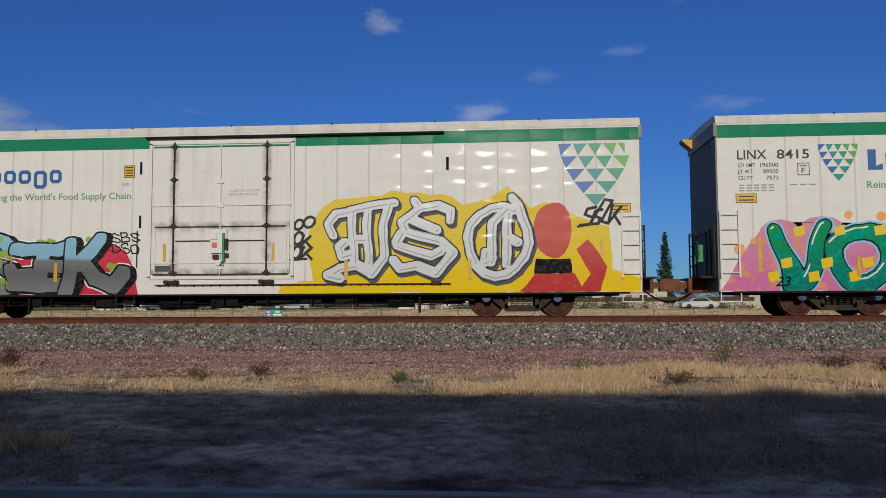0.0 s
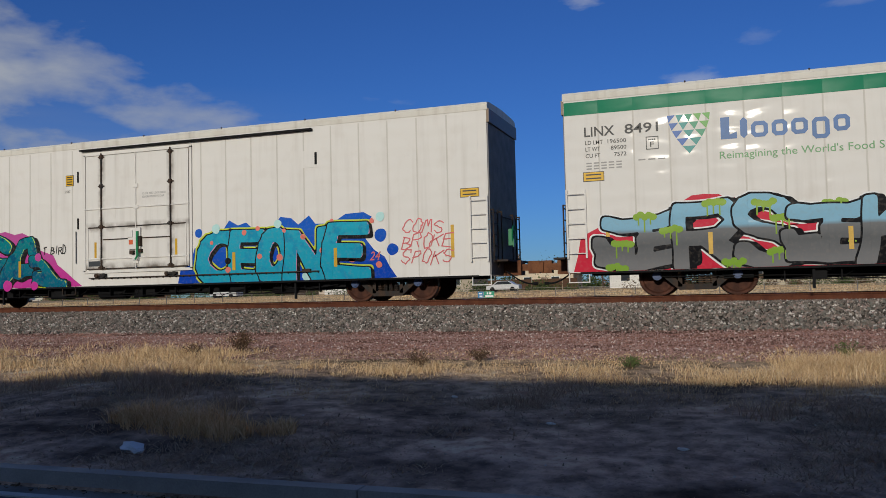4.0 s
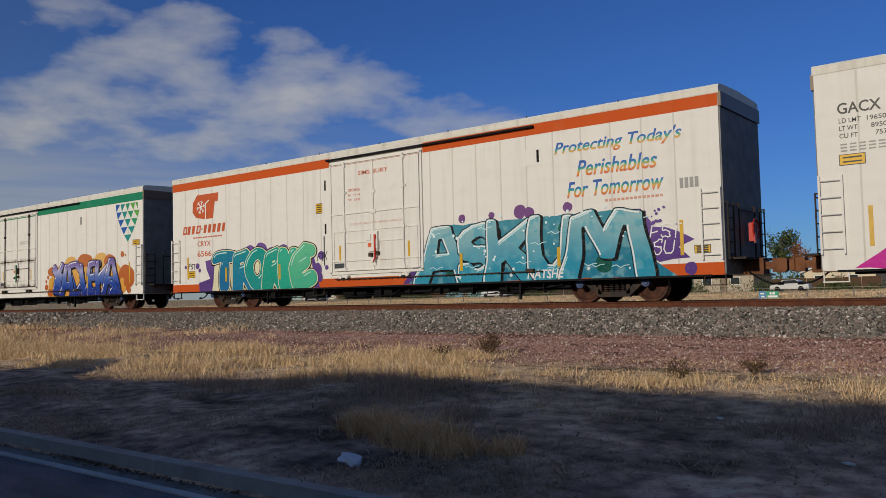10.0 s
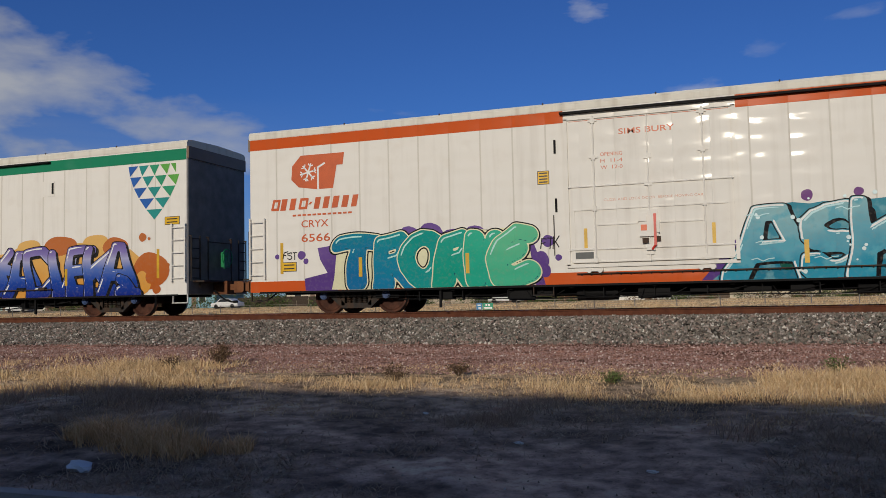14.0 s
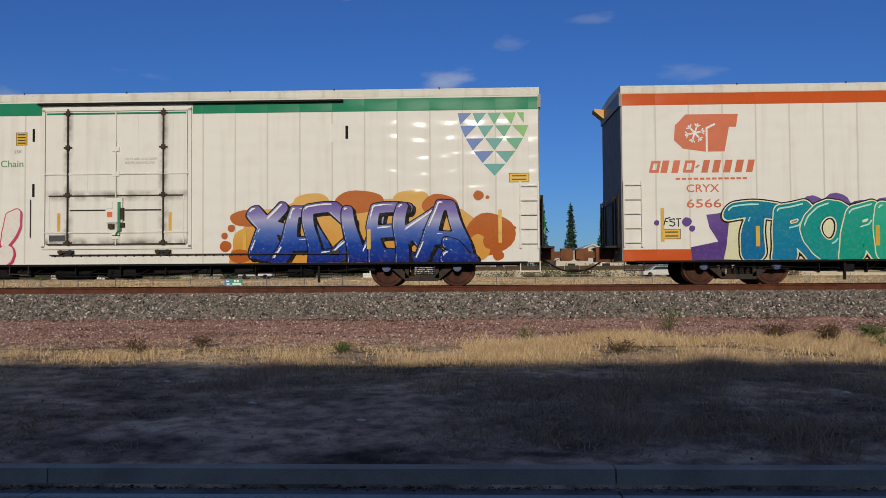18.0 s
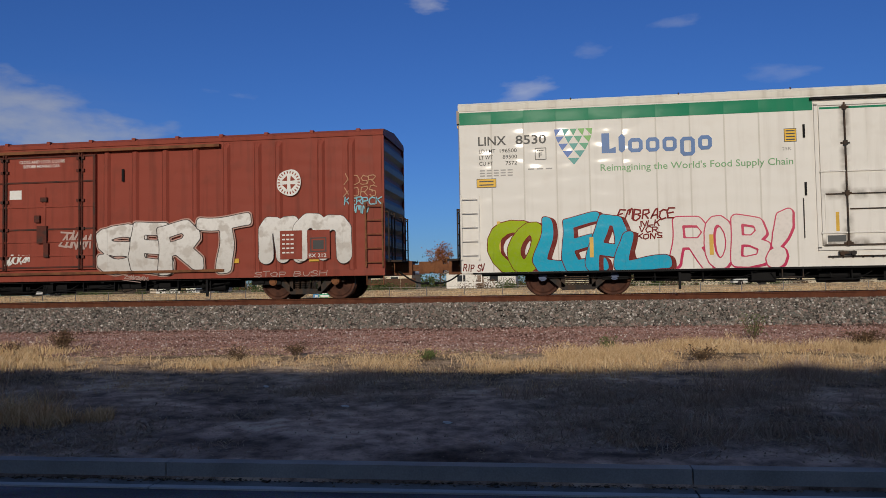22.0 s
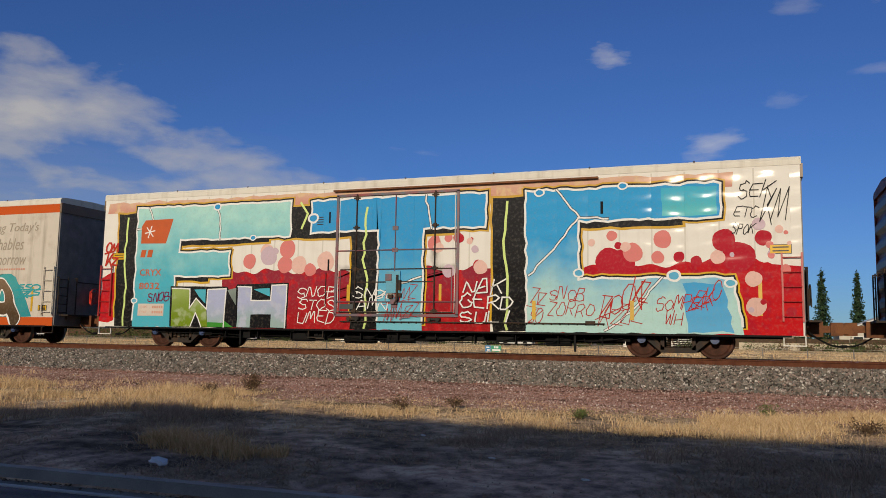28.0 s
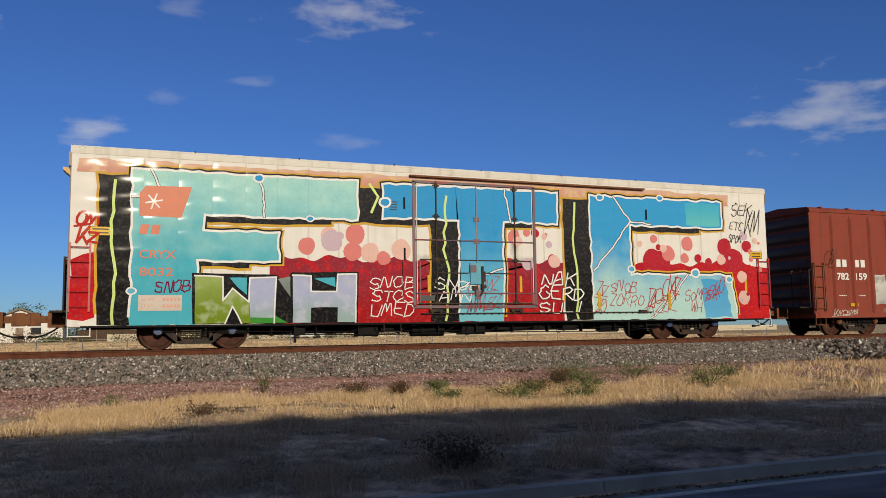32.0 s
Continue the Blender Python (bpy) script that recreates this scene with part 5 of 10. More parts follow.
def word(parent, specs, fills, outline, layer=3, r=0.2, edge=0.04, rim=None, rim_w=0.05, drop=None, shift=(0.09, -0.07), inline=None, inline_at=0.42,
         line=None, line_at=0.06, line_w=0.03, line_dir=(-0.7, 0.7), gloss=None, wob=0.04, flare=0.2, power=2.0, seed=1, cell=0.032, base=0.006, spike=0.0, tilt=0.0, slant=0.0):
    """A sprayed word: swollen letters that overlap one another, with rim, drop shadow, outline, fill, inner lines and highlights.
    specs: a letter's strokes and the box (x0, x1, z0, z1) that it fills."""
    rng = random.Random(seed)
    for i, (strokes, bx0, bx1, bz0, bz1) in enumerate(specs):
        xa, xb, za, zb = bx0 + r, bx1 - r, bz0 + r * 0.9, bz1 - r
        if xb - xa < 0.1:
            xa, xb = (xa + xb) / 2 - 0.05, (xa + xb) / 2 + 0.05
        rot, sh = radians(rng.uniform(-tilt, tilt)), slant + rng.uniform(-0.01, 0.01) * tilt
        cx, cz = (xa + xb) / 2, (za + zb) / 2
        pad = r * (1 + flare) + edge + (rim_w if rim else 0) + (abs(shift[0]) + 0.04 if drop else 0) + 0.14
        xs = np.arange(xa - pad, xb + pad, cell)
        zs = np.arange(za - pad, zb + pad, cell)
        X, Z = np.meshgrid(xs, zs, indexing="ij")
        WX = X + wob * np.sin(2.3 * Z + 1.7 * X + seed + i) + wob * 0.5 * np.sin(5.1 * Z + seed)
        WZ = Z + wob * np.sin(2.9 * X + seed * 2 + i)
        d = np.full(X.shape, 9.0)
        for st in strokes:
            pts = []
            for u, v in st:
                px, pz = (u - 0.5) * (xb - xa), (v - 0.5) * (zb - za)
                pts.append((cx + px * math.cos(rot) - pz * math.sin(rot) + sh * pz, cz + px * math.sin(rot) + pz * math.cos(rot)))
            for (ax, az), (bx, bz) in zip(pts, pts[1:]):
                L2 = (bx - ax) ** 2 + (bz - az) ** 2 + 1e-9
                t = np.clip(((WX - ax) * (bx - ax) + (WZ - az) * (bz - az)) / L2, 0, 1)
                ox, oz = np.abs(WX - ax - t * (bx - ax)), np.abs(WZ - az - t * (bz - az))
                d = np.minimum(d, np.hypot(ox, oz) if power == 2.0 else (ox ** power + oz ** power + 1e-12) ** (1 / power))
        rel = np.clip((Z - bz0) / (bz1 - bz0), 0, 1)
        d = d - r * (1 + flare * (0.5 - rel))
        if spike:
            d = d + spike * np.sin(9 * X + 5 * Z + seed) * np.cos(7 * Z - 3 * X)
        gx, gz = np.gradient(d, cell)
        y0 = depth(layer, base) - 0.0026 * i
        passes = []
        if rim:
            passes.append(("letter_rim", d - edge - rim_w, rim, depth(layer - 1, base)))
        if drop:
            ds = np.full_like(d, 1.0)
            kx, kz = round(shift[0] / cell), round(-shift[1] / cell)
            src = d[max(0, -kx):d.shape[0] - max(0, kx), kz:]
            ds[max(0, kx):d.shape[0] - max(0, -kx), :d.shape[1] - kz] = src
            passes.append(("letter_shadow", np.minimum(ds, d) - edge, drop, y0 + 0.0006))
        passes.append(("letter_outline", d - edge, outline, y0))
        passes.append(("letter", d, fills[i % len(fills)], y0 - 0.0008))
        if inline:
            passes.append(("letter_core", d + r * inline_at + 0.012 * np.sin(11 * Z + 4 * X), inline, y0 - 0.0012))
        if line:
            side = gx * line_dir[0] + gz * line_dir[1]
            passes.append(("accent_line", np.maximum(np.abs(d + line_at) - line_w / 2, (0.25 - side) * 0.1), line, y0 - 0.0014))
        if gloss:
            up = gz * 0.8 - gx * 0.6
            passes.append(("highlight", np.maximum(np.abs(d + r * 0.36) - 0.022, (0.82 - up) * 0.12), gloss, y0 - 0.0018))
        for nm, f, mt, y in passes:
            bm = bmesh.new()
            field_mesh(bm, f, xs, zs, y)
            if len(bm.faces):
                p = part(nm, bm, mt, parent)
                if nm in ("highlight", "accent_line"):
                    tagged(p, kind="stuff")
            else:
                bm.free()


def boxes(text, spans, z0, z1):
    """Letters by name with their x spans; z1 may be one height or one for each letter."""
    return [(STROKES[c], a, b, z0, z1[i] if isinstance(z1, tuple) else z1) for i, (c, (a, b)) in enumerate(zip(text, spans))]


def bubble(parent, text, x0, x1, z0, z1, fills, outline, layer=3, r=0.17, edge=0.05, rim=None, rim_w=0.06, seed=1, overlap=0.1, wob=0.05, flare=0.3, **more):
    """A word whose letters share the width evenly."""
    wt = {"I": 0.5, "M": 1.3, "W": 1.3, "J": 0.85, "L": 0.85}
    unit = (x1 - x0) / sum(wt.get(c, 1.0) for c in text)
    a, spans = x0, []
    for c in text:
        w = unit * wt.get(c, 1.0)
        spans.append((a - w * overlap / 2, a + w * (1 + overlap / 2)))
        a += w
    more.setdefault("tilt", 6)
    word(parent, boxes(text, spans, z0, z1), fills, outline, layer, r, edge, rim, rim_w, wob=wob, flare=flare, seed=seed, **more)


def tag(parent, lines, x0, x1, z0, z1, mat, width=0.03, layer=6, seed=1, base=0.006, lean=0.12, name="scrawl"):
    """Words in one hasty hand-drawn line, row under row."""
    rng = random.Random(seed)
    bm = bmesh.new()
    rh = (z1 - z0) / len(lines)
    most = max(len(t_) for t_ in lines)
    for q, t_ in enumerate(lines):
        w = (x1 - x0) / most
        a = x0 + rng.uniform(0, 0.3) * w + (most - len(t_)) * w * 0.3
        for k, c in enumerate(t_):
            zb, h = z1 - rh * (q + 0.92) + rng.uniform(-0.08, 0.08) * rh, rh * rng.uniform(0.72, 0.95)
            for st in STROKES.get(c, ()):
                pts = [(a + (0.06 + 0.8 * u + rng.uniform(-0.09, 0.09)) * w + lean * h * v, zb + h * (v + rng.uniform(-0.08, 0.08))) for u, v in st]
                ribbon(bm, pts, width, depth(layer + 0.1 * (k % 6), base))
            a += w * rng.uniform(0.92, 1.06)
    return tagged(part(name, bm, mat, parent), kind="stuff")


def scribble(parent, x0, x1, z0, z1, rows, mat, seed, width=0.025, layer=6, per=5, name="scrawl", base=0.006):
    """A quick tag: one slanting, looping line a row, with flicks and a dash; it cannot be read."""
    rng = random.Random(seed)
    bm = bmesh.new()
    rh = (z1 - z0) / rows
    for r in range(rows):
        zb = z1 - rh * (r + 0.95) + rng.uniform(-0.1, 0.1) * rh
        w = (x1 - x0) / per * rng.uniform(0.85, 1.05)
        cx = x0 + rng.uniform(0, w * 0.4)
        pts = []
        rise = rng.uniform(-0.08, 0.14) * rh
        for i in range(per):
            h = rh * rng.uniform(0.55, 1.0)
            zz = zb + rise * i
            ww = w * rng.uniform(0.8, 1.25)
            kind = rng.randrange(5)
            if kind == 0:
                a0 = rng.uniform(0, 3)
                seg = [(ww * (0.5 + 0.48 * math.cos(a0 + 0.75 * k)), h * (0.5 + 0.48 * math.sin(a0 + 0.75 * k))) for k in range(9)]
            elif kind == 1:
                seg = [(0, 0), (ww * 0.25, h), (ww * 0.45, 0.1 * h), (ww * 0.8, h * 1.05), (ww, 0)]
            elif kind == 2:
                seg = [(ww * 0.9, h), (ww * 0.3, h * 0.9), (ww * 0.2, h * 0.6), (ww * 0.85, h * 0.42), (ww * 0.8, h * 0.06), (0, 0.02 * h)]
            elif kind == 3:
                seg = [(0.1 * ww, h * 1.1), (0.05 * ww, 0), (ww * 0.5, 0.5 * h), (ww * 0.9, h), (ww * 0.4, h * 0.5), (ww * 1.1, -0.1 * h)]
            else:
                seg = [(0, h), (ww * 0.9, h * 0.95), (ww * 0.1, 0.1 * h), (ww, 0)]
            seg = [(cx + a + 0.22 * b, zz + b) for a, b in seg]
            if rng.random() < 0.55 and pts:
                pts += seg
            else:
                if len(pts) > 1:
                    ribbon(bm, pts, width, depth(layer + 0.25 * i, base))
                pts = seg
            cx += w * rng.uniform(0.72, 1.0)
        if len(pts) > 1:
            ribbon(bm, pts, width, depth(layer + 1.6, base))
        if rng.random() < 0.6:
            ribbon(bm, [(x0, zb - 0.03), (x0 + (x1 - x0) * rng.uniform(0.4, 0.9), zb + rise * per - 0.04)], width * 0.8, depth(layer + 2, base))
    return tagged(part(name, bm, mat, parent), kind="stuff")


def dots(parent, items, mat, layer, name="paint_dot"):
    for i, (x, z, r) in enumerate(items):
        bm = bmesh.new()
        disc(bm, x, z, r, depth(layer) - 0.0002 * i, seed=i)
        part(name, bm, mat, parent)


def backing(car, pts, mat, layer=0, label="", name="graffiti", amp=0.02, seed=1, step=0.3):
    bm = bmesh.new()
    poly(bm, rough_line(pts, step, amp, seed), depth(layer))
    return part(name, bm, mat, car, label)


def shield(car, x0, x1, z0, z1, cut):
    """A shield of blue to green triangles, standing on their points, with bowed sides."""
    cols = [plain_cache("shield_" + str(i), c) for i, c in enumerate(((0.010, 0.10, 0.40), (0.008, 0.20, 0.36), (0.006, 0.26, 0.24), (0.015, 0.28, 0.14), (0.10, 0.36, 0.05)))]
    xm, hw, h = (x0 + x1) / 2, (x1 - x0) / 2, z1 - z0

    def at(u, v):
        return xm + (2 * u - 1) * hw * (1 - v ** 1.75), z1 - h * v
    base = None
    for r in range(5):
        n = 5 - r
        for i in range(n):
            a, b = at(i / n, r / 5), at((i + 1) / n, r / 5)
            c = at(i / (n - 1), (r + 1) / 5) if n > 1 else (xm, z0)
            g = ((a[0] + b[0] + c[0]) / 3, (a[1] + b[1] + c[1]) / 3)
            pts = [(g[0] + (p[0] - g[0]) * 0.93, g[1] + (p[1] - g[1]) * 0.93) for p in (a, b, c)]
            if cut and i == n - 1 and r == 0:
                m_ = (pts[0][0] + pts[1][0]) / 2
                pts = [pts[0], (m_, pts[1][1]), (m_, pts[2][1] + 0.03)]
            bm = bmesh.new()
            poly(bm, pts, depth(1))
            j = 0 if i == 0 and r < 4 else (4 if i == n - 1 and r < 2 else min(4, i + 1 if r < 3 else 2))
            o = part("emblem_triangle" if base else "emblem", bm, cols[j], base or car, "" if base else "shield emblem of blue and green triangles")
            base = base or o


def data_lines(car, x, z, mat, number, w1, gap):
    """Capacity stencils beside the reporting mark."""
    mark, num = number
    lettering(car, mark, x, x + w1, z, z + 0.24, mat, bold=0.012)
    lettering(car, num, x + w1 + gap, x + w1 + gap + 0.2 * len(num), z, z + 0.24, mat, bold=0.012)
    for i, (s, t) in enumerate((("LD LMT", "196500"), ("LT WT", "89500"), ("CU FT", "7572"))):
        zz = z - 0.2 - 0.165 * i
        lettering(car, s, x + 0.02, x + 0.02 + 0.072 * len(s), zz, zz + 0.1, mat, bold=0.004)
        lettering(car, t, x + 1.02 - 0.075 * len(t), x + 1.02, zz, zz + 0.1, mat, bold=0.004)
    for r in range(3):
        word_bars(car, x + 0.03, x + 0.95, z - 0.68 - 0.07 * r, z - 0.65 - 0.07 * r, 5, GREYINK, "small_print")
    word_bars(car, x + 1.3, x + 2.0, z - 0.68, z - 0.65, 3, GREYINK, "small_print")
    bm = bmesh.new()
    q = x + 1.5
    ribbon(bm, [(q, z - 0.42), (q + 0.28, z - 0.42), (q + 0.28, z - 0.12), (q, z - 0.12)], 0.018, depth(1), True)
    part("plate_frame", bm, mat, car)
    lettering(car, "F", q + 0.09, q + 0.18, z - 0.37, z - 0.24, mat, bold=0.004)
    word_bars(car, q + 0.05, q + 0.23, z - 0.2, z - 0.17, 4, mat, "small_print")


def common_marks(car, ink):
    lettering(car, "25K", 8.2, 8.42, 3.58, 3.66, ink, bold=0.003)
    lettering(car, "CLOSE AND LOCK DOOR", 11.2, 12.05, 3.36, 3.42, ink, base=0.058)
    lettering(car, "BEFORE MOVING CAR", 11.2, 11.98, 3.26, 3.32, ink, base=0.058)


def brand_word(car, x0, z0, mat):
    """The blue word mark as plain letter-sized shapes."""
    hs = [(0, 0.52, 0.0), (1, 0.48, 0.0), (2, 0.36, 0.0), (3, 0.36, 0.0), (4, 0.36, 0.0), (5, 0.36, -0.16), (6, 0.36, 0.0)]
    x = x0
    for i, h, lo in hs:
        w = (0.36, 0.16, 0.38, 0.34, 0.36, 0.38, 0.34)[i]
        bm = bmesh.new()
        r = 0.07
        pts = [(x + r, z0 + lo), (x + w - r, z0 + lo), (x + w, z0 + lo + r), (x + w, z0 + h - r), (x + w - r, z0 + h), (x + r, z0 + h), (x, z0 + h - r), (x, z0 + lo + r)]
        if i in (2, 3, 4, 5, 6):
            ribbon(bm, [((a - x - w / 2) * 0.72 + x + w / 2, (b - z0 - (h + lo) / 2) * 0.76 + z0 + (h + lo) / 2) for a, b in pts], 0.095, depth(1), True)
        else:
            poly(bm, pts if i else [(x, z0), (x + w, z0), (x + w, z0 + 0.16), (x + 0.2, z0 + 0.1), (x + 0.2, z0 + h), (x, z0 + h)], depth(1))
        part("word_mark", bm, mat, car)
        x += w + 0.075


BLUEW = plain_cache("brand_blue", (0.01, 0.11, 0.34))
GREENW = plain_cache("slogan_green", (0.10, 0.30, 0.11))
PAINT_WHITE = spray("graf_white", (0.75, 0.75, 0.74), (0.8, 0.8, 0.79))
PAINT_BLACK = spray("graf_black", (0.012, 0.012, 0.014), (0.02, 0.02, 0.022))
YEL = spray("graf_yellow", (0.80, 0.55, 0.02), (0.78, 0.58, 0.08))


def marks_green_car(key, number, cut=True):
    car = CARS[key][0]
    data_lines(car, 0.5, 4.0, INK, ("LINX", number), 0.74, 0.25)
    shield(car, 2.50, 3.50, 3.40, 4.36, False)
    shield(car, 19.92, 21.82, 2.84, 4.50, True)
    brand_word(car, 3.72, 3.68, BLUEW)
    lettering(car, "Reimagining the World's Food Supply Chain", 3.68, 8.45, 3.16, 3.40, GREENW, bold=0.004)
    common_marks(car, GREYINK)
    return car


def car_a():
    car = marks_green_car("A", "8415")
    g = backing(car, cloud(0.02, 9.2, 0.63, 2.6, 7, 4, 1.0, 0.35), spray("pink_cloud", (0.62, 0.18, 0.36), (0.66, 0.28, 0.42), 0.7, 2.6, (0.75, 0.33, 0.12)), 0, "pink and orange graffiti cloud with green letters")
    bubble(g, "VOZVE", 1.2, 8.9, 0.66, 2.4, [spray("jade", (0.005, 0.20, 0.16), (0.01, 0.28, 0.10), 0.7, 2.3, (0.0, 0.32, 0.28))], PAINT_BLACK, 3, 0.2, 0.035, spray("sky_rim", (0.25, 0.5, 0.7)), 0.05, 11, 0.1, 0.07, gloss=PAINT_WHITE)
    rng = random.Random(3)
    for i in range(9):
        x, z = 1.2 + 0.33 * i, (0.85, 1.2, 2.0)[i % 3]
        bm = bmesh.new()
        poly(bm, rough_line([(x, z), (x + 0.26, z + 0.05), (x + 0.24, z + 0.3), (x - 0.03, z + 0.24)], 0.1, 0.01, i), depth(8))
        part("yellow_block", bm, YEL, g)
    lettering(g, "23", 1.35, 1.75, 0.75, 1.0, PAINT_BLACK, 6, 0.02, 0.3)
    dots(g, [(0.5, 1.7, 0.14), (0.85, 1.9, 0.08), (3.2, 2.55, 0.1), (4.0, 2.5, 0.12)], spray("peach_dot", (0.75, 0.36, 0.12)), 2)


def car_b():
    car = marks_green_car("B", "8491")
    g = backing(car, cloud(0.15, 8.7, 0.63, 2.46, 7, 2, 0.35, 0.4), spray("crimson_cloud", (0.58, 0.03, 0.06), (0.62, 0.06, 0.09)), 0, "red edged graffiti word in grey and pale blue")
    word(g, boxes(("sE", "R", "S", "sE", "sK"), ((0.62, 3.0), (2.55, 4.25), (3.85, 5.35), (4.95, 7.0), (6.45, 8.5)), 0.62, (2.12, 2.3, 2.38, 2.2, 2.28)),
         [spray("grey_blue", (0.17, 0.175, 0.18), (0.27, 0.50, 0.64), 0.7, 2.4, stops=[(0.0, (0.20, 0.20, 0.205)), (0.32, (0.13, 0.135, 0.14)), (0.5, (0.19, 0.195, 0.2)), (0.56, (0.25, 0.46, 0.60)), (1.0, (0.28, 0.52, 0.66))], soft=0.06)],
         PAINT_BLACK, 3, 0.175, 0.045, PAINT_WHITE, 0.035, drop=PAINT_BLACK, shift=(0.13, -0.04), wob=0.04, flare=0.25, power=3.5, seed=5)
    slime = spray("slime_green", (0.22, 0.38, 0.05), (0.30, 0.45, 0.08))
    rng = random.Random(8)
    for i, (x, z) in enumerate(((1.9, 1.95), (1.35, 1.3), (2.5, 1.6), (3.5, 2.2), (4.6, 2.12), (5.0, 1.75), (4.9, 1.0), (6.1, 2.05), (6.5, 1.5), (6.6, 1.1), (7.5, 2.1), (8.1, 1.4), (1.2, 0.72), (3.9, 0.76), (8.1, 0.76))):
        bm = bmesh.new()
        for k in range(5):
            disc(bm, x + (k - 2) * 0.1, z + rng.uniform(-0.03, 0.04), 0.085, depth(8) - 0.0002 * k, seed=k)
        for k in range(3):
            ribbon(bm, [(x - 0.15 + 0.14 * k, z), (x - 0.15 + 0.14 * k, max(0.64, z - rng.uniform(0.15, 0.38)))], 0.035, depth(8.8) - 0.0002 * k)
        part("paint_drip", bm, slime, g)
    tag(car, ("SBS", "DSO"), 7.95, 8.75, 1.72, 2.3, PAINT_BLACK, 0.035, 3, 3, lean=-0.2)
    # the silver blackletter word
    yb = backing(car, [(12.55, 0.63), (12.6, 0.86), (13.5, 1.0), (13.25, 1.8), (13.5, 2.7), (14.0, 3.12), (15.3, 3.22), (15.6, 3.35), (17.2, 3.15), (17.4, 2.9), (18.2, 3.15), (18.6, 3.4), (19.2, 2.8), (19.6, 3.0), (20.6, 2.5), (21.2, 2.3), (21.3, 1.2), (21.98, 1.0), (21.98, 0.63)], YEL, 0, "silver blackletter graffiti word on yellow", amp=0.04)
    silver = spray("mid_silver", (0.20, 0.205, 0.215), (0.40, 0.41, 0.43), 0.9, 3.0, (0.12, 0.125, 0.13))
    pale = spray("bright_silver", (0.66, 0.67, 0.68), (0.74, 0.75, 0.76), 0.9, 3.0)
    word(yb, boxes(("bD", "bS", "bO"), ((13.68, 15.75), (15.5, 17.3), (17.4, 19.3)), 0.94, (3.16, 3.2, 3.2)), [silver], spray("smoke_edge", (0.035, 0.035, 0.038)), 2, 0.125, 0.025,
         drop=spray("smoke_grey", (0.1, 0.1, 0.11)), shift=(0.06, -0.09), inline=pale, inline_at=0.12, line=spray("soft_grey", (0.34, 0.35, 0.37)), line_at=0.09, line_w=0.03, line_dir=(0.8, -0.6), wob=0.03, flare=0.1, power=2.6, seed=21, cell=0.026)
    # a plain red figure-like shape closes the piece
    red = spray("figure_red", (0.50, 0.05, 0.05), (0.60, 0.14, 0.12))
    bm = bmesh.new()
    disc(bm, 19.75, 2.25, 0.52, depth(4), 0.72, 20)
    part("painted_shape", bm, red, yb, "plain red painted rounded shapes")
    for k, pts in enumerate(([(19.3, 1.5), (20.2, 1.5), (20.25, 1.1), (19.25, 1.1)], [(18.9, 0.65), (19.3, 1.12), (20.3, 1.12), (20.55, 0.65)], [(20.4, 0.65), (20.7, 1.1), (20.35, 1.75), (20.65, 2.0), (21.15, 1.3), (20.95, 0.65)])):
        bm = bmesh.new()
        poly(bm, rough_line(pts, 0.2, 0.02, k), depth(4.4 + 0.2 * k))
        part("painted_shape", bm, PAINT_BLACK if k == 0 else red, yb)
    scribble(car, 12.85, 13.4, 1.5, 2.75, 3, spray("smoke_black", (0.05, 0.05, 0.05)), 14, 0.07, 3, 2)
    scribble(car, 20.4, 21.5, 2.3, 2.95, 1, spray("smoke_black", (0.05, 0.05, 0.05)), 19, 0.07, 6, 4)


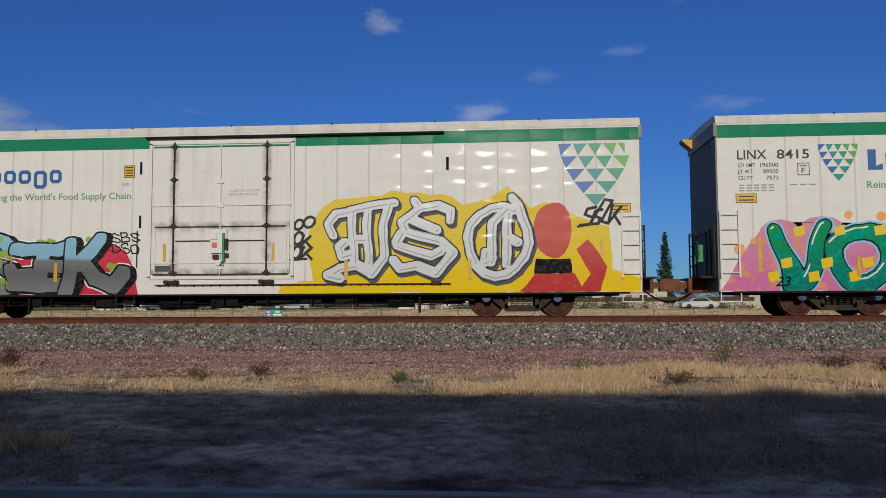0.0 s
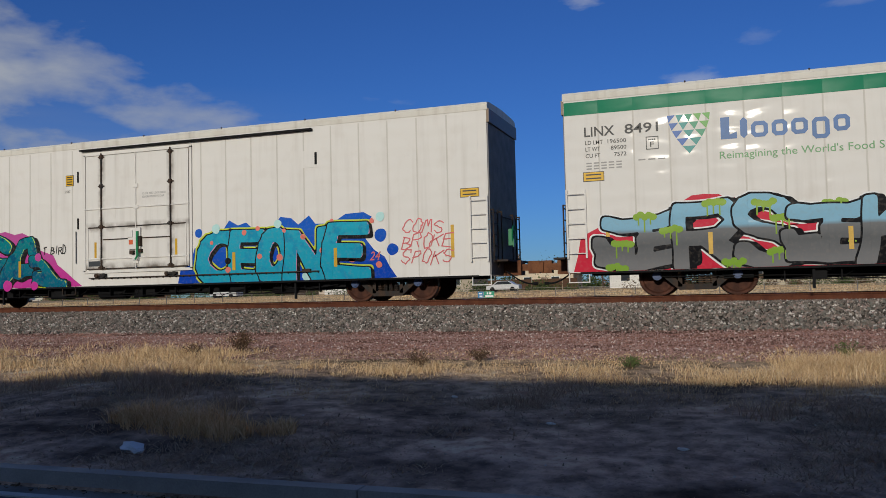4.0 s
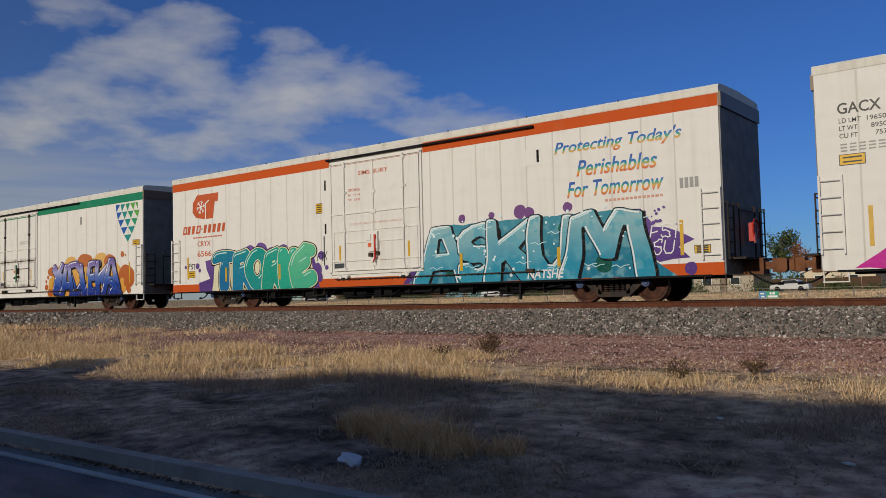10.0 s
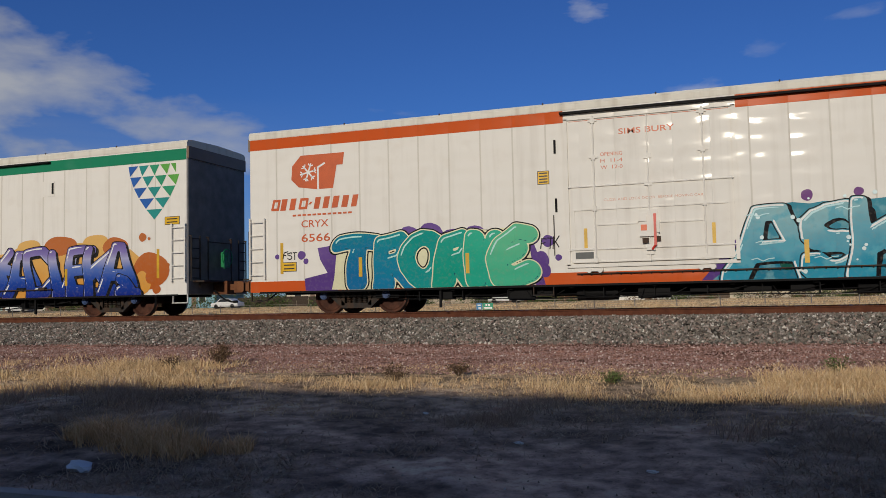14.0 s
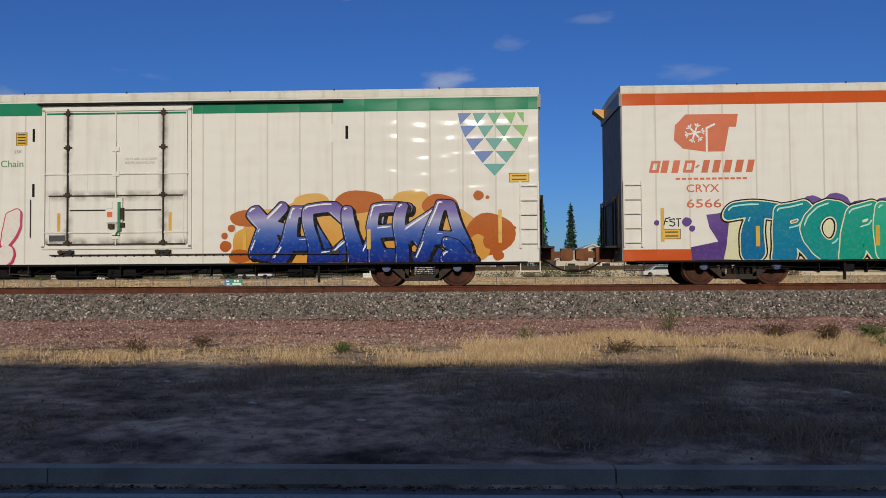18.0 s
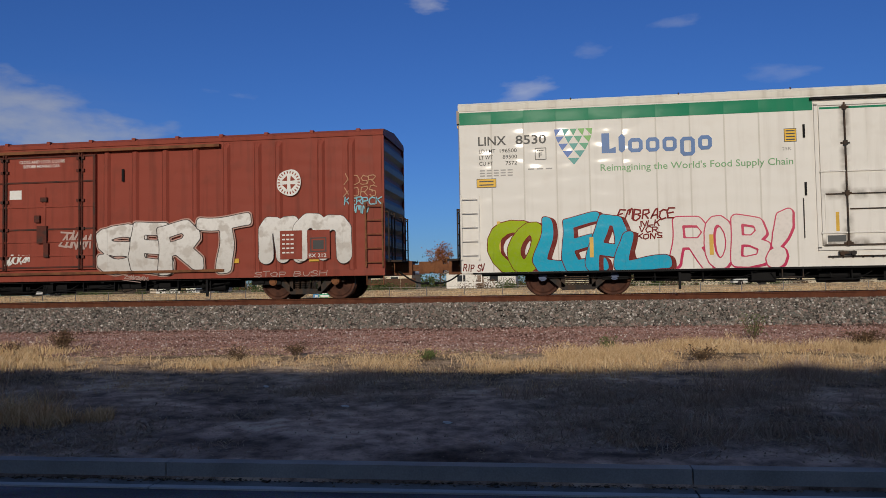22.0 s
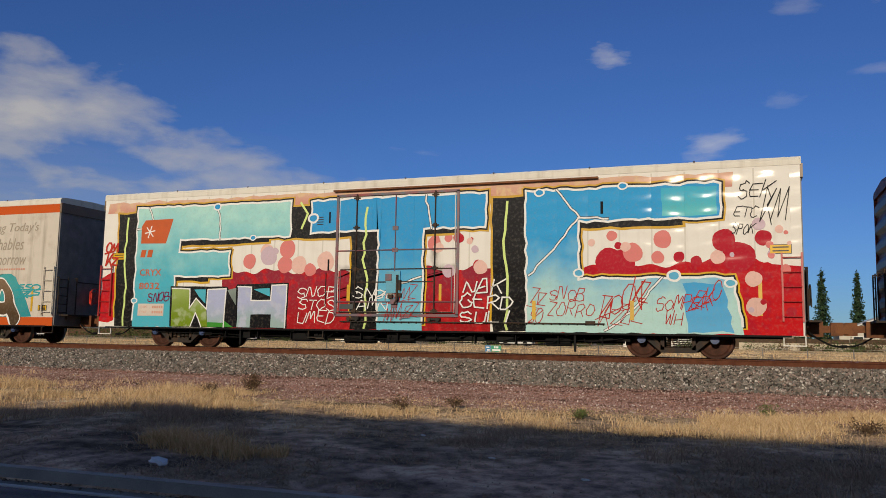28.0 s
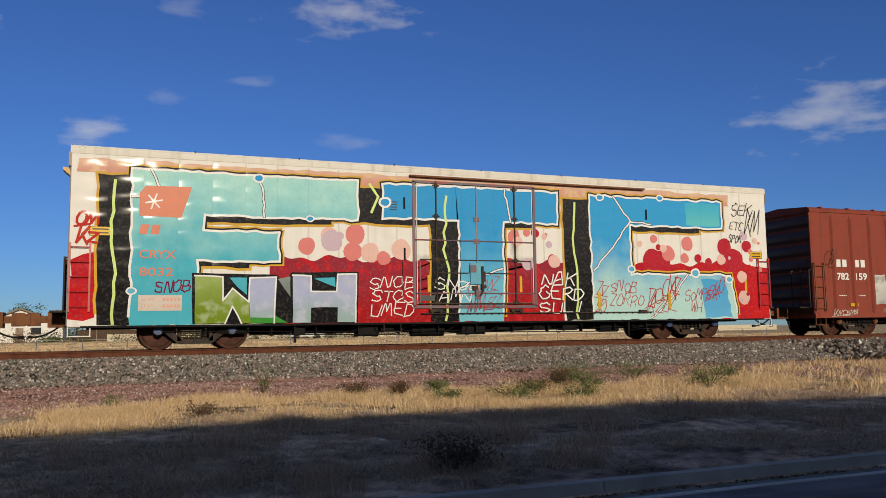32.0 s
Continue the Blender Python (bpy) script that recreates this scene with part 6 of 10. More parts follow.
def car_c():
    car = CARS["C"][0]
    data_lines(car, 0.45, 4.0, INK, ("GACX", "80005"), 0.85, 0.35)
    common_marks(car, GREYINK)
    mag = spray("magenta_cloud", (0.55, 0.04, 0.30), (0.50, 0.09, 0.32))
    g = backing(car, [(0.68, 0.63), (1.1, 1.0), (1.7, 1.35), (2.1, 1.95), (2.4, 2.2), (2.9, 2.15), (3.3, 2.25), (3.75, 2.28), (4.1, 2.42), (4.5, 2.28), (5.2, 2.36), (5.8, 2.5), (6.2, 2.36), (6.5, 2.45), (6.9, 2.2), (7.2, 1.85), (7.7, 1.6), (8.2, 1.1), (8.85, 0.63)], mag, 0, "dark teal graffiti letters on a magenta cloud", amp=0.05)
    word(g, boxes(("tV", "S", "G", "A", "tail"), ((1.25, 3.55), (3.05, 4.75), (4.5, 6.1), (5.6, 7.5), (6.7, 8.35)), 0.60, (2.12, 2.22, 2.3, 2.32, 1.75)),
         [spray("deep_teal", (0.006, 0.13, 0.20), (0.006, 0.20, 0.23), 0.7, 2.2, (0.004, 0.07, 0.16))], PAINT_BLACK, 3, 0.2, 0.03, drop=PAINT_BLACK, shift=(0.13, -0.05),
         line=spray("lime_line", (0.55, 0.62, 0.03)), line_at=0.03, line_w=0.024, line_dir=(0.9, 0.3), wob=0.1, flare=0.45, power=2.8, seed=31, spike=0.03, tilt=5)
    line = spray("lime_line", (0.55, 0.62, 0.03))
    dots(g, [(2.9, 0.72, 0.16), (3.6, 0.7, 0.13), (4.7, 0.74, 0.14), (5.9, 0.72, 0.18), (7.0, 0.7, 0.14), (5.1, 1.75, 0.1), (7.15, 1.6, 0.13)], mag, 14, "magenta_patch")
    scribble(g, 1.25, 2.2, 0.68, 0.88, 1, line, 2, 0.03, 9, 5)
    scribble(g, 7.0, 7.7, 0.7, 1.05, 2, line, 4, 0.03, 9, 4)
    tag(car, ("TAX THIS", "AMFS"), 1.5, 2.35, 1.5, 1.9, PAINT_BLACK, 0.018, 9, 6)
    tag(car, ("T BIRD",), 7.3, 8.25, 1.68, 1.95, PAINT_BLACK, 0.03, 3, 9)
    blue = spray("cobalt_cloud", (0.008, 0.06, 0.42), (0.02, 0.12, 0.55))
    b = backing(car, [(12.43, 0.63), (12.5, 1.05), (12.85, 1.2), (13.0, 1.65), (13.4, 1.7), (13.7, 2.1), (14.0, 2.2), (14.2, 2.42), (14.5, 2.25), (14.75, 2.36), (15.0, 2.15), (15.6, 2.15), (15.9, 2.45), (16.25, 2.4), (16.45, 2.2), (16.8, 2.45), (17.0, 2.2), (17.5, 2.2), (17.9, 2.42), (18.45, 2.46), (18.68, 2.3), (18.5, 1.7), (18.75, 1.4), (19.05, 1.2), (19.4, 0.63)], blue, 0, "turquoise graffiti word with coral dots on cobalt", amp=0.02)
    word(b, boxes(("C", "E", "O", "N", "E"), ((13.05, 14.55), (14.15, 15.4), (15.1, 16.25), (15.95, 17.45), (17.2, 18.65)), 0.58, (2.17, 2.18, 2.16, 2.14, 2.24)),
         [spray("turquoise", (0.02, 0.33, 0.47), (0.03, 0.38, 0.52), 0.7, 2.3, (0.02, 0.27, 0.45))], PAINT_BLACK, 3, 0.2, 0.035, spray("lime_rim", (0.50, 0.56, 0.06)), 0.04,
         drop=PAINT_BLACK, shift=(0.05, -0.05), line=spray("pink_line", (0.62, 0.2, 0.32)), line_at=0.012, line_w=0.02, line_dir=(0.9, 0.0), wob=0.03, flare=0.3, power=5.0, seed=41)
    dots(b, [(17.85, 1.3, 0.16), (14.15, 1.25, 0.1)], PAINT_BLACK, 7, "dark_gap")
    coral = spray("coral_dot", (0.68, 0.2, 0.16))
    dots(b, [(13.6, 1.8, 0.06), (14.15, 1.0, 0.09), (14.7, 2.05, 0.08), (15.15, 2.15, 0.07), (15.2, 1.35, 0.08), (15.85, 1.3, 0.1), (16.0, 2.05, 0.06), (16.6, 1.85, 0.08), (17.2, 1.45, 0.09), (17.5, 2.25, 0.06), (18.1, 1.2, 0.12), (18.7, 2.2, 0.07), (18.9, 1.0, 0.09)], coral, 9)
    dots(b, [(13.75, 2.2, 0.14), (15.8, 2.25, 0.12), (18.95, 2.3, 0.13), (16.7, 0.75, 0.14), (18.2, 0.85, 0.16)], spray("mint_patch", (0.45, 0.68, 0.66)), 8.5, "mint_patch")
    dots(car, [(13.15, 2.1, 0.13), (12.62, 1.66, 0.14), (18.95, 1.8, 0.18), (19.3, 1.4, 0.16)], blue, 1.5, "blue_patch")
    tag(car, ("COMS", "BROKE", "SPOKS"), 19.45, 20.9, 0.95, 2.2, spray("coral_line", (0.62, 0.16, 0.17)), 0.03, 3, 8, lean=0.3)
    lettering(b, "24", 18.62, 18.95, 1.12, 1.36, spray("coral_line", (0.66, 0.22, 0.22)), 6, 0.01, 0.3)


def orange_marks(key, faded, seed):
    car = CARS[key][0]
    org = plain_cache("mark_orange", (0.56, 0.10, 0.022)) if not faded else plain_cache("mark_orange_worn", (0.55, 0.20, 0.10))
    bm = bmesh.new()
    poly(bm, [(1.55, 3.5), (1.32, 3.72), (1.35, 4.1), (1.62, 4.38), (2.95, 4.38), (2.9, 4.05), (2.72, 4.05), (2.6, 3.42), (2.2, 3.42), (2.1, 3.42)], depth(1))
    lg = part("emblem", bm, org, car, "orange block emblem with a white snow star")
    bm = bmesh.new()
    for a in range(3):
        t = math.pi * a / 3 + 0.2
        ribbon(bm, [(1.85 - 0.24 * math.cos(t), 3.9 - 0.24 * math.sin(t)), (1.85 + 0.24 * math.cos(t), 3.9 + 0.24 * math.sin(t))], 0.045, depth(2 + 0.3 * a))
    for a in range(6):
        t = math.pi * a / 3 + 0.2
        cx, cz = 1.85 + 0.17 * math.cos(t), 3.9 + 0.17 * math.sin(t)
        for s in (-0.9, 0.9):
            ribbon(bm, [(cx, cz), (cx + 0.09 * math.cos(t + s), cz + 0.09 * math.sin(t + s))], 0.03, depth(3))
    ribbon(bm, [(2.15, 3.42), (2.15, 4.02), (2.35, 4.12)], 0.05, depth(3.5))
    part("snow_star", bm, PAINT_WHITE, lg)
    x = 0.66
    for i, w in enumerate((0.3, 0.28, 0.28, 0.32, 0.16, 0.27, 0.28, 0.29, 0.29, 0.27)):
        bm = bmesh.new()
        z0, z1 = (2.88, 3.2) if i != 4 else (3.01, 3.08)
        if i in (0, 3):
            ribbon(bm, [(x + 0.05, 2.92), (x + 0.11, 3.16), (x + w - 0.02, 3.16), (x + w - 0.07, 2.92)], 0.07, depth(1), True)
        else:
            poly(bm, [(x, z0), (x + 0.07, z1), (x + w * 0.86, z1), (x + w * 0.86 - 0.07, z0)], depth(1))
        part("word_mark", bm, org, car)
        x += w
    word_bars(car, 1.35, 3.2, 2.7, 2.75, 12, org, "small_print")
    lettering(car, "SIMS BURY", 10.3, 11.6, 4.22, 4.36, org, base=0.058, bold=0.01) if key == "D" else None
    for i, s in enumerate(("OPENING", "H  11-4", "W  12-0")):
        lettering(car, s, 9.85, 9.85 + 0.075 * len(s), 3.72 - 0.16 * i, 3.81 - 0.16 * i, org, base=0.058)
    lettering(car, "CLOSE AND LOCK DOOR  BEFORE MOVING CAR", 9.9, 12.2, 2.62, 2.68, plain_cache("pale_orange", (0.6, 0.3, 0.22)), base=0.058)
    # the slogan, in letters that run through the colours of the rainbow
    if not faded:
        m, nt, b = nodes_of("rainbow_letters")
        tc = nt.nodes.new("ShaderNodeTexCoord")
        sep = nt.nodes.new("ShaderNodeSeparateXYZ")
        nt.links.new(tc.outputs["Generated"], sep.inputs[0])
        nt.links.new(ramp(nt, sep.outputs[2], [(0.0, (0.6, 0.08, 0.03)), (0.28, (0.7, 0.35, 0.05)), (0.45, (0.02, 0.35, 0.2)), (0.6, (0.01, 0.15, 0.45)), (1.0, (0.02, 0.07, 0.35))]), b.inputs["Base Color"])
        b.inputs["Roughness"].default_value = 0.4
    else:
        m = plain_cache("slogan_worn", (0.36, 0.30, 0.24))
    for s, a, c, z in (("Protecting Today's", 17.55, 21.1, 4.02), ("Perishables", 18.2, 20.45, 3.45), ("For Tomorrow", 17.9, 20.6, 2.9)):
        lettering(car, s, a, c, z - 0.12, z + 0.3, m, bold=0.014 if not faded else 0.0, shear=0.28)
    word_bars(car, 19.0, 20.6, 2.6, 2.66, 14, plain_cache("pale_orange", (0.6, 0.3, 0.22)), "small_print")
    word_bars(car, 21.0, 21.5, 2.75, 3.0, 4, GREYINK, "small_print") if not faded else None
    return car


def car_d():
    car = orange_marks("D", False, 1)
    org = plain_cache("mark_orange", (0.56, 0.10, 0.022))
    lettering(car, "CRYX", 1.62, 2.45, 2.38, 2.58, org, bold=0.008)
    lettering(car, "6566", 1.62, 2.5, 1.98, 2.2, org, bold=0.008)
    vio = spray("violet_cloud", (0.10, 0.05, 0.22), (0.16, 0.09, 0.30))
    g = backing(car, cloud(2.4, 8.4, 0.64, 2.34, 9, 12, 0.3, 0.3), vio, 0, "green and blue bubble graffiti word with violet clouds")
    fills = [spray("tern_" + str(i), c1, c2) for i, (c1, c2) in enumerate((((0.01, 0.14, 0.32), (0.01, 0.20, 0.30)), ((0.01, 0.18, 0.34), (0.01, 0.25, 0.28)), ((0.01, 0.27, 0.26), (0.01, 0.28, 0.24)), ((0.01, 0.30, 0.22), (0.02, 0.33, 0.26)), ((0.02, 0.36, 0.25), (0.04, 0.42, 0.28)), ((0.06, 0.42, 0.26), (0.12, 0.48, 0.28))))]
    backing(g, cloud(2.55, 8.15, 0.64, 2.16, 6, 13, 0.2, 0.1), spray("cream_line", (0.66, 0.64, 0.44)), 1, name="letter_ground")
    word(g, boxes(("T", "R", "O", "R", "N", "tE"), ((2.5, 4.1), (3.75, 5.05), (4.55, 5.95), (5.5, 6.7), (6.3, 7.4), (6.95, 8.25)), 0.60, (2.14, 2.2, 2.2, 2.14, 2.16, 2.22)), fills,
         spray("cream_line", (0.66, 0.64, 0.44)), 3, 0.25, 0.03, PAINT_BLACK, 0.035, wob=0.06, flare=0.5, seed=51, gloss=spray("mint_gloss", (0.4, 0.65, 0.6)), line=spray("deep_line", (0.01, 0.10, 0.14)), line_at=0.04, line_w=0.018, line_dir=(0.6, -0.8))
    dots(car, [(0.85, 1.6, 0.07), (1.62, 1.62, 0.12), (1.75, 1.45, 0.08), (8.5, 1.72, 0.15), (8.75, 1.3, 0.08), (8.3, 1.25, 0.22), (8.4, 0.98, 0.16), (8.1, 1.8, 0.14)], vio, 1.5, "violet_patch")
    backing(car, [(1.75, 0.63), (1.7, 0.98), (2.4, 1.1), (2.2, 1.5), (2.1, 1.8), (2.7, 1.9), (2.7, 0.63)], vio, 0.2, name="violet_patch")
    tag(car, ("FST",), 1.0, 1.45, 1.5, 1.72, PAINT_BLACK, 0.025, 3, 5)
    tag(car, ("FTK",), 8.25, 8.75, 1.5, 1.8, PAINT_BLACK, 0.025, 3, 6)
    backing(car, [(12.1, 0.63), (12.6, 1.3), (13.0, 1.7), (13.0, 0.63)], vio, 0, name="violet_patch")
    a = backing(car, [(12.35, 0.63), (12.75, 1.0), (13.0, 1.6), (13.15, 2.2), (13.5, 2.32), (16.3, 2.36), (19.4, 2.36), (19.75, 1.7), (20.2, 1.1), (20.85, 0.63)], spray("water_blue", (0.02, 0.18, 0.28), (0.06, 0.26, 0.34), 0.7, 2.5, (0.16, 0.36, 0.42)), 0.5, "pale blue watery graffiti word", amp=0.03)
    dots(a, [(13.95, 1.5, 0.16), (13.95, 1.0, 0.17), (15.5, 1.9, 0.13), (15.45, 1.05, 0.12), (17.75, 2.0, 0.15), (18.9, 1.0, 0.24), (19.1, 1.9, 0.1)], spray("leaf_dark", (0.01, 0.09, 0.07), (0.02, 0.14, 0.10)), 1.6, "dark_gap")
    word(a, boxes(("A", "S", "K", "U", "M"), ((12.6, 14.65), (14.2, 15.75), (15.2, 17.0), (16.6, 18.1), (17.65, 20.3)), 0.56, (2.36, 2.4, 2.44, 2.44, 2.46)),
         [spray("ice_blue", (0.03, 0.27, 0.40), (0.26, 0.46, 0.50), 0.7, 2.5, (0.10, 0.36, 0.46))], PAINT_BLACK, 3, 0.235, 0.025, drop=PAINT_BLACK, shift=(0.07, -0.04),
         line=PAINT_WHITE, line_at=0.035, line_w=0.042, line_dir=(-0.75, 0.65), wob=0.04, flare=0.5, power=4.0, seed=61, gloss=spray("pale_wave", (0.45, 0.65, 0.68)))
    dots(car, [(14.4, 2.5, 0.13), (15.45, 2.52, 0.1), (16.4, 2.55, 0.2), (16.7, 2.5, 0.16), (17.9, 2.55, 0.14)], spray("violet_mist", (0.16, 0.07, 0.20)), 0.2, "violet_patch")
    rng = random.Random(5)
    wl = spray("pale_wave", (0.45, 0.65, 0.68))
    for i in range(16):
        x, z = rng.uniform(13.1, 19.8), rng.uniform(0.75, 2.3)
        bm = bmesh.new()
        ribbon(bm, [(x + 0.12 * k, z + 0.04 * math.sin(2.2 * k)) for k in range(5)], 0.022, depth(8.6) - 0.0002 * i)
        part("wave_line", bm, wl, a)
    dots(a, [(rng.uniform(13.2, 20.0), rng.uniform(0.7, 2.5), rng.uniform(0.02, 0.05)) for _ in range(36)], spray("foam_dot", (0.62, 0.74, 0.76)), 9.2, "foam_dot")
    backing(car, [(19.55, 2.35), (19.95, 2.35), (20.3, 1.9), (21.0, 1.7), (21.3, 1.5), (20.9, 1.35), (21.2, 1.05), (20.4, 1.0), (20.1, 1.2)], vio, 0.3, name="violet_patch")
    tag(car, ("FST", "SU"), 20.15, 21.0, 1.15, 1.95, PAINT_WHITE, 0.03, 5, 9)
    dots(car, [(rng.uniform(19.6, 20.6), rng.uniform(1.8, 2.35), rng.uniform(0.02, 0.05)) for _ in range(14)], vio, 4, "violet_patch")
    dots(car, [(21.2, 0.8, 0.16)], vio, 3, "violet_patch")
    lettering(a, "NATSHE", 16.6, 17.75, 0.68, 0.92, PAINT_WHITE, 18, 0.02, 0.2)


def car_e():
    car = marks_green_car("E", "8530")
    brn = spray("maroon_line", (0.16, 0.02, 0.02), (0.22, 0.03, 0.03))
    word(car, boxes(("C", "O"), ((0.7, 1.95), (1.3, 2.2)), 0.60, (2.06, 1.92)), [spray("apple_green", (0.26, 0.38, 0.02), (0.36, 0.46, 0.03))], brn, 2, 0.165, 0.02, drop=spray("brown_drop", (0.17, 0.035, 0.03)), shift=(0.09, -0.02), wob=0.05, seed=71, power=2.6, tilt=4)
    word(car, boxes(("L", "E", "A", "L"), ((2.0, 3.0), (2.6, 3.75), (3.25, 4.55), (4.05, 5.35)), 0.60, (2.06, 2.12, 2.1, 1.7)), [spray("swim_blue", (0.02, 0.36, 0.54), (0.03, 0.42, 0.60))], brn, 5, 0.155, 0.02,
         drop=spray("brown_drop", (0.17, 0.035, 0.03)), shift=(0.1, -0.02), wob=0.06, seed=72, flare=0.4, power=2.6, tilt=3)
    tag(car, ("EMBRACE",), 4.05, 5.5, 1.92, 2.2, brn, 0.04, 3, 21, lean=0.2)
    tag(car, ("NLK", "VCR", "KONS"), 4.55, 5.2, 1.42, 1.92, brn, 0.03, 3, 22)
    tag(car, ("RIP SV",), 0.02, 0.6, 0.66, 0.86, brn, 0.025, 3, 23)
    amber = spray("amber_cloud", (0.64, 0.30, 0.06), (0.70, 0.42, 0.14), 0.7, 2.4)
    sienna = spray("rust_bubble", (0.44, 0.11, 0.025), (0.48, 0.15, 0.05))
    g = backing(car, [(13.95, 0.63), (14.0, 1.0), (14.4, 1.2), (14.3, 1.5), (14.5, 2.0), (15.4, 2.1), (16.0, 2.35), (16.6, 2.2), (18.4, 2.3), (20.0, 2.0), (20.4, 1.7), (20.6, 1.2), (20.3, 0.63)], amber, 0, "violet blue graffiti word with amber bubbles")
    for k, (cx_, cz_, rx_, rz_, mt_) in enumerate(((16.1, 2.2, 0.5, 0.25, amber), (17.35, 2.22, 0.62, 0.3, sienna), (18.7, 2.25, 0.5, 0.26, amber), (19.45, 2.1, 0.45, 0.3, sienna), (20.75, 1.35, 0.62, 0.55, sienna), (14.4, 1.8, 0.45, 0.22, sienna), (14.3, 1.15, 0.28, 0.38, amber), (20.45, 0.95, 0.28, 0.35, amber), (14.25, 0.75, 0.3, 0.18, sienna))):
        bm = bmesh.new()
        disc(bm, cx_, max(cz_, 0.64 + rz_), rx_, depth(0.6 + 0.15 * k), rz_, 22, k)
        part("amber_bubble", bm, mt_, g)
    word(g, boxes(("star", "A", "D", "V", "E", "K", "A", "tail"), ((14.4, 15.75), (15.1, 16.6), (15.95, 17.35), (16.8, 18.05), (17.5, 18.8), (18.3, 19.6), (18.85, 20.25), (19.4, 20.35)), 0.58, (2.28, 2.2, 2.22, 2.18, 2.2, 2.24, 2.22, 1.4)),
         [spray("violet_fill", (0.02, 0.03, 0.27), (0.2, 0.17, 0.44), 0.62, 2.3, stops=[(0.0, (0.010, 0.022, 0.20)), (0.3, (0.015, 0.06, 0.33)), (0.5, (0.09, 0.16, 0.46)), (0.68, (0.36, 0.36, 0.56)), (0.8, (0.22, 0.18, 0.44)), (1.0, (0.11, 0.07, 0.27))], soft=0.12)],
         PAINT_BLACK, 3, 0.165, 0.028, drop=PAINT_BLACK, shift=(0.06, -0.05), line=spray("pale_violet", (0.42, 0.44, 0.62)), line_at=0.02, line_w=0.018, line_dir=(-0.9, 0.1), wob=0.06, flare=0.45, gloss=PAINT_WHITE, seed=81, power=2.6, tilt=4)
    dots(car, [(13.82, 1.35, 0.09), (13.85, 1.08, 0.15), (14.0, 1.55, 0.1), (20.45, 2.35, 0.13), (20.68, 2.3, 0.05), (20.75, 1.15, 0.2), (21.25, 1.35, 0.15), (20.95, 0.8, 0.14), (21.35, 1.5, 0.06)], sienna, 1.9, "amber_bubble")
    return car


def rob_word(car):
    rose = spray("rose_line", (0.52, 0.05, 0.12), (0.6, 0.1, 0.16))
    word(car, boxes(("R", "O", "B", "!"), ((5.42, 6.42), (6.2, 7.0), (6.92, 7.85), (7.75, 8.45)), 0.66, (1.98, 2.0, 1.96, 2.1)), [spray("pale_fill", (0.74, 0.69, 0.65), (0.76, 0.70, 0.66))], rose, 3, 0.115, 0.03, drop=rose, shift=(0.035, -0.03), wob=0.04, flare=0.2, seed=73, tilt=3)


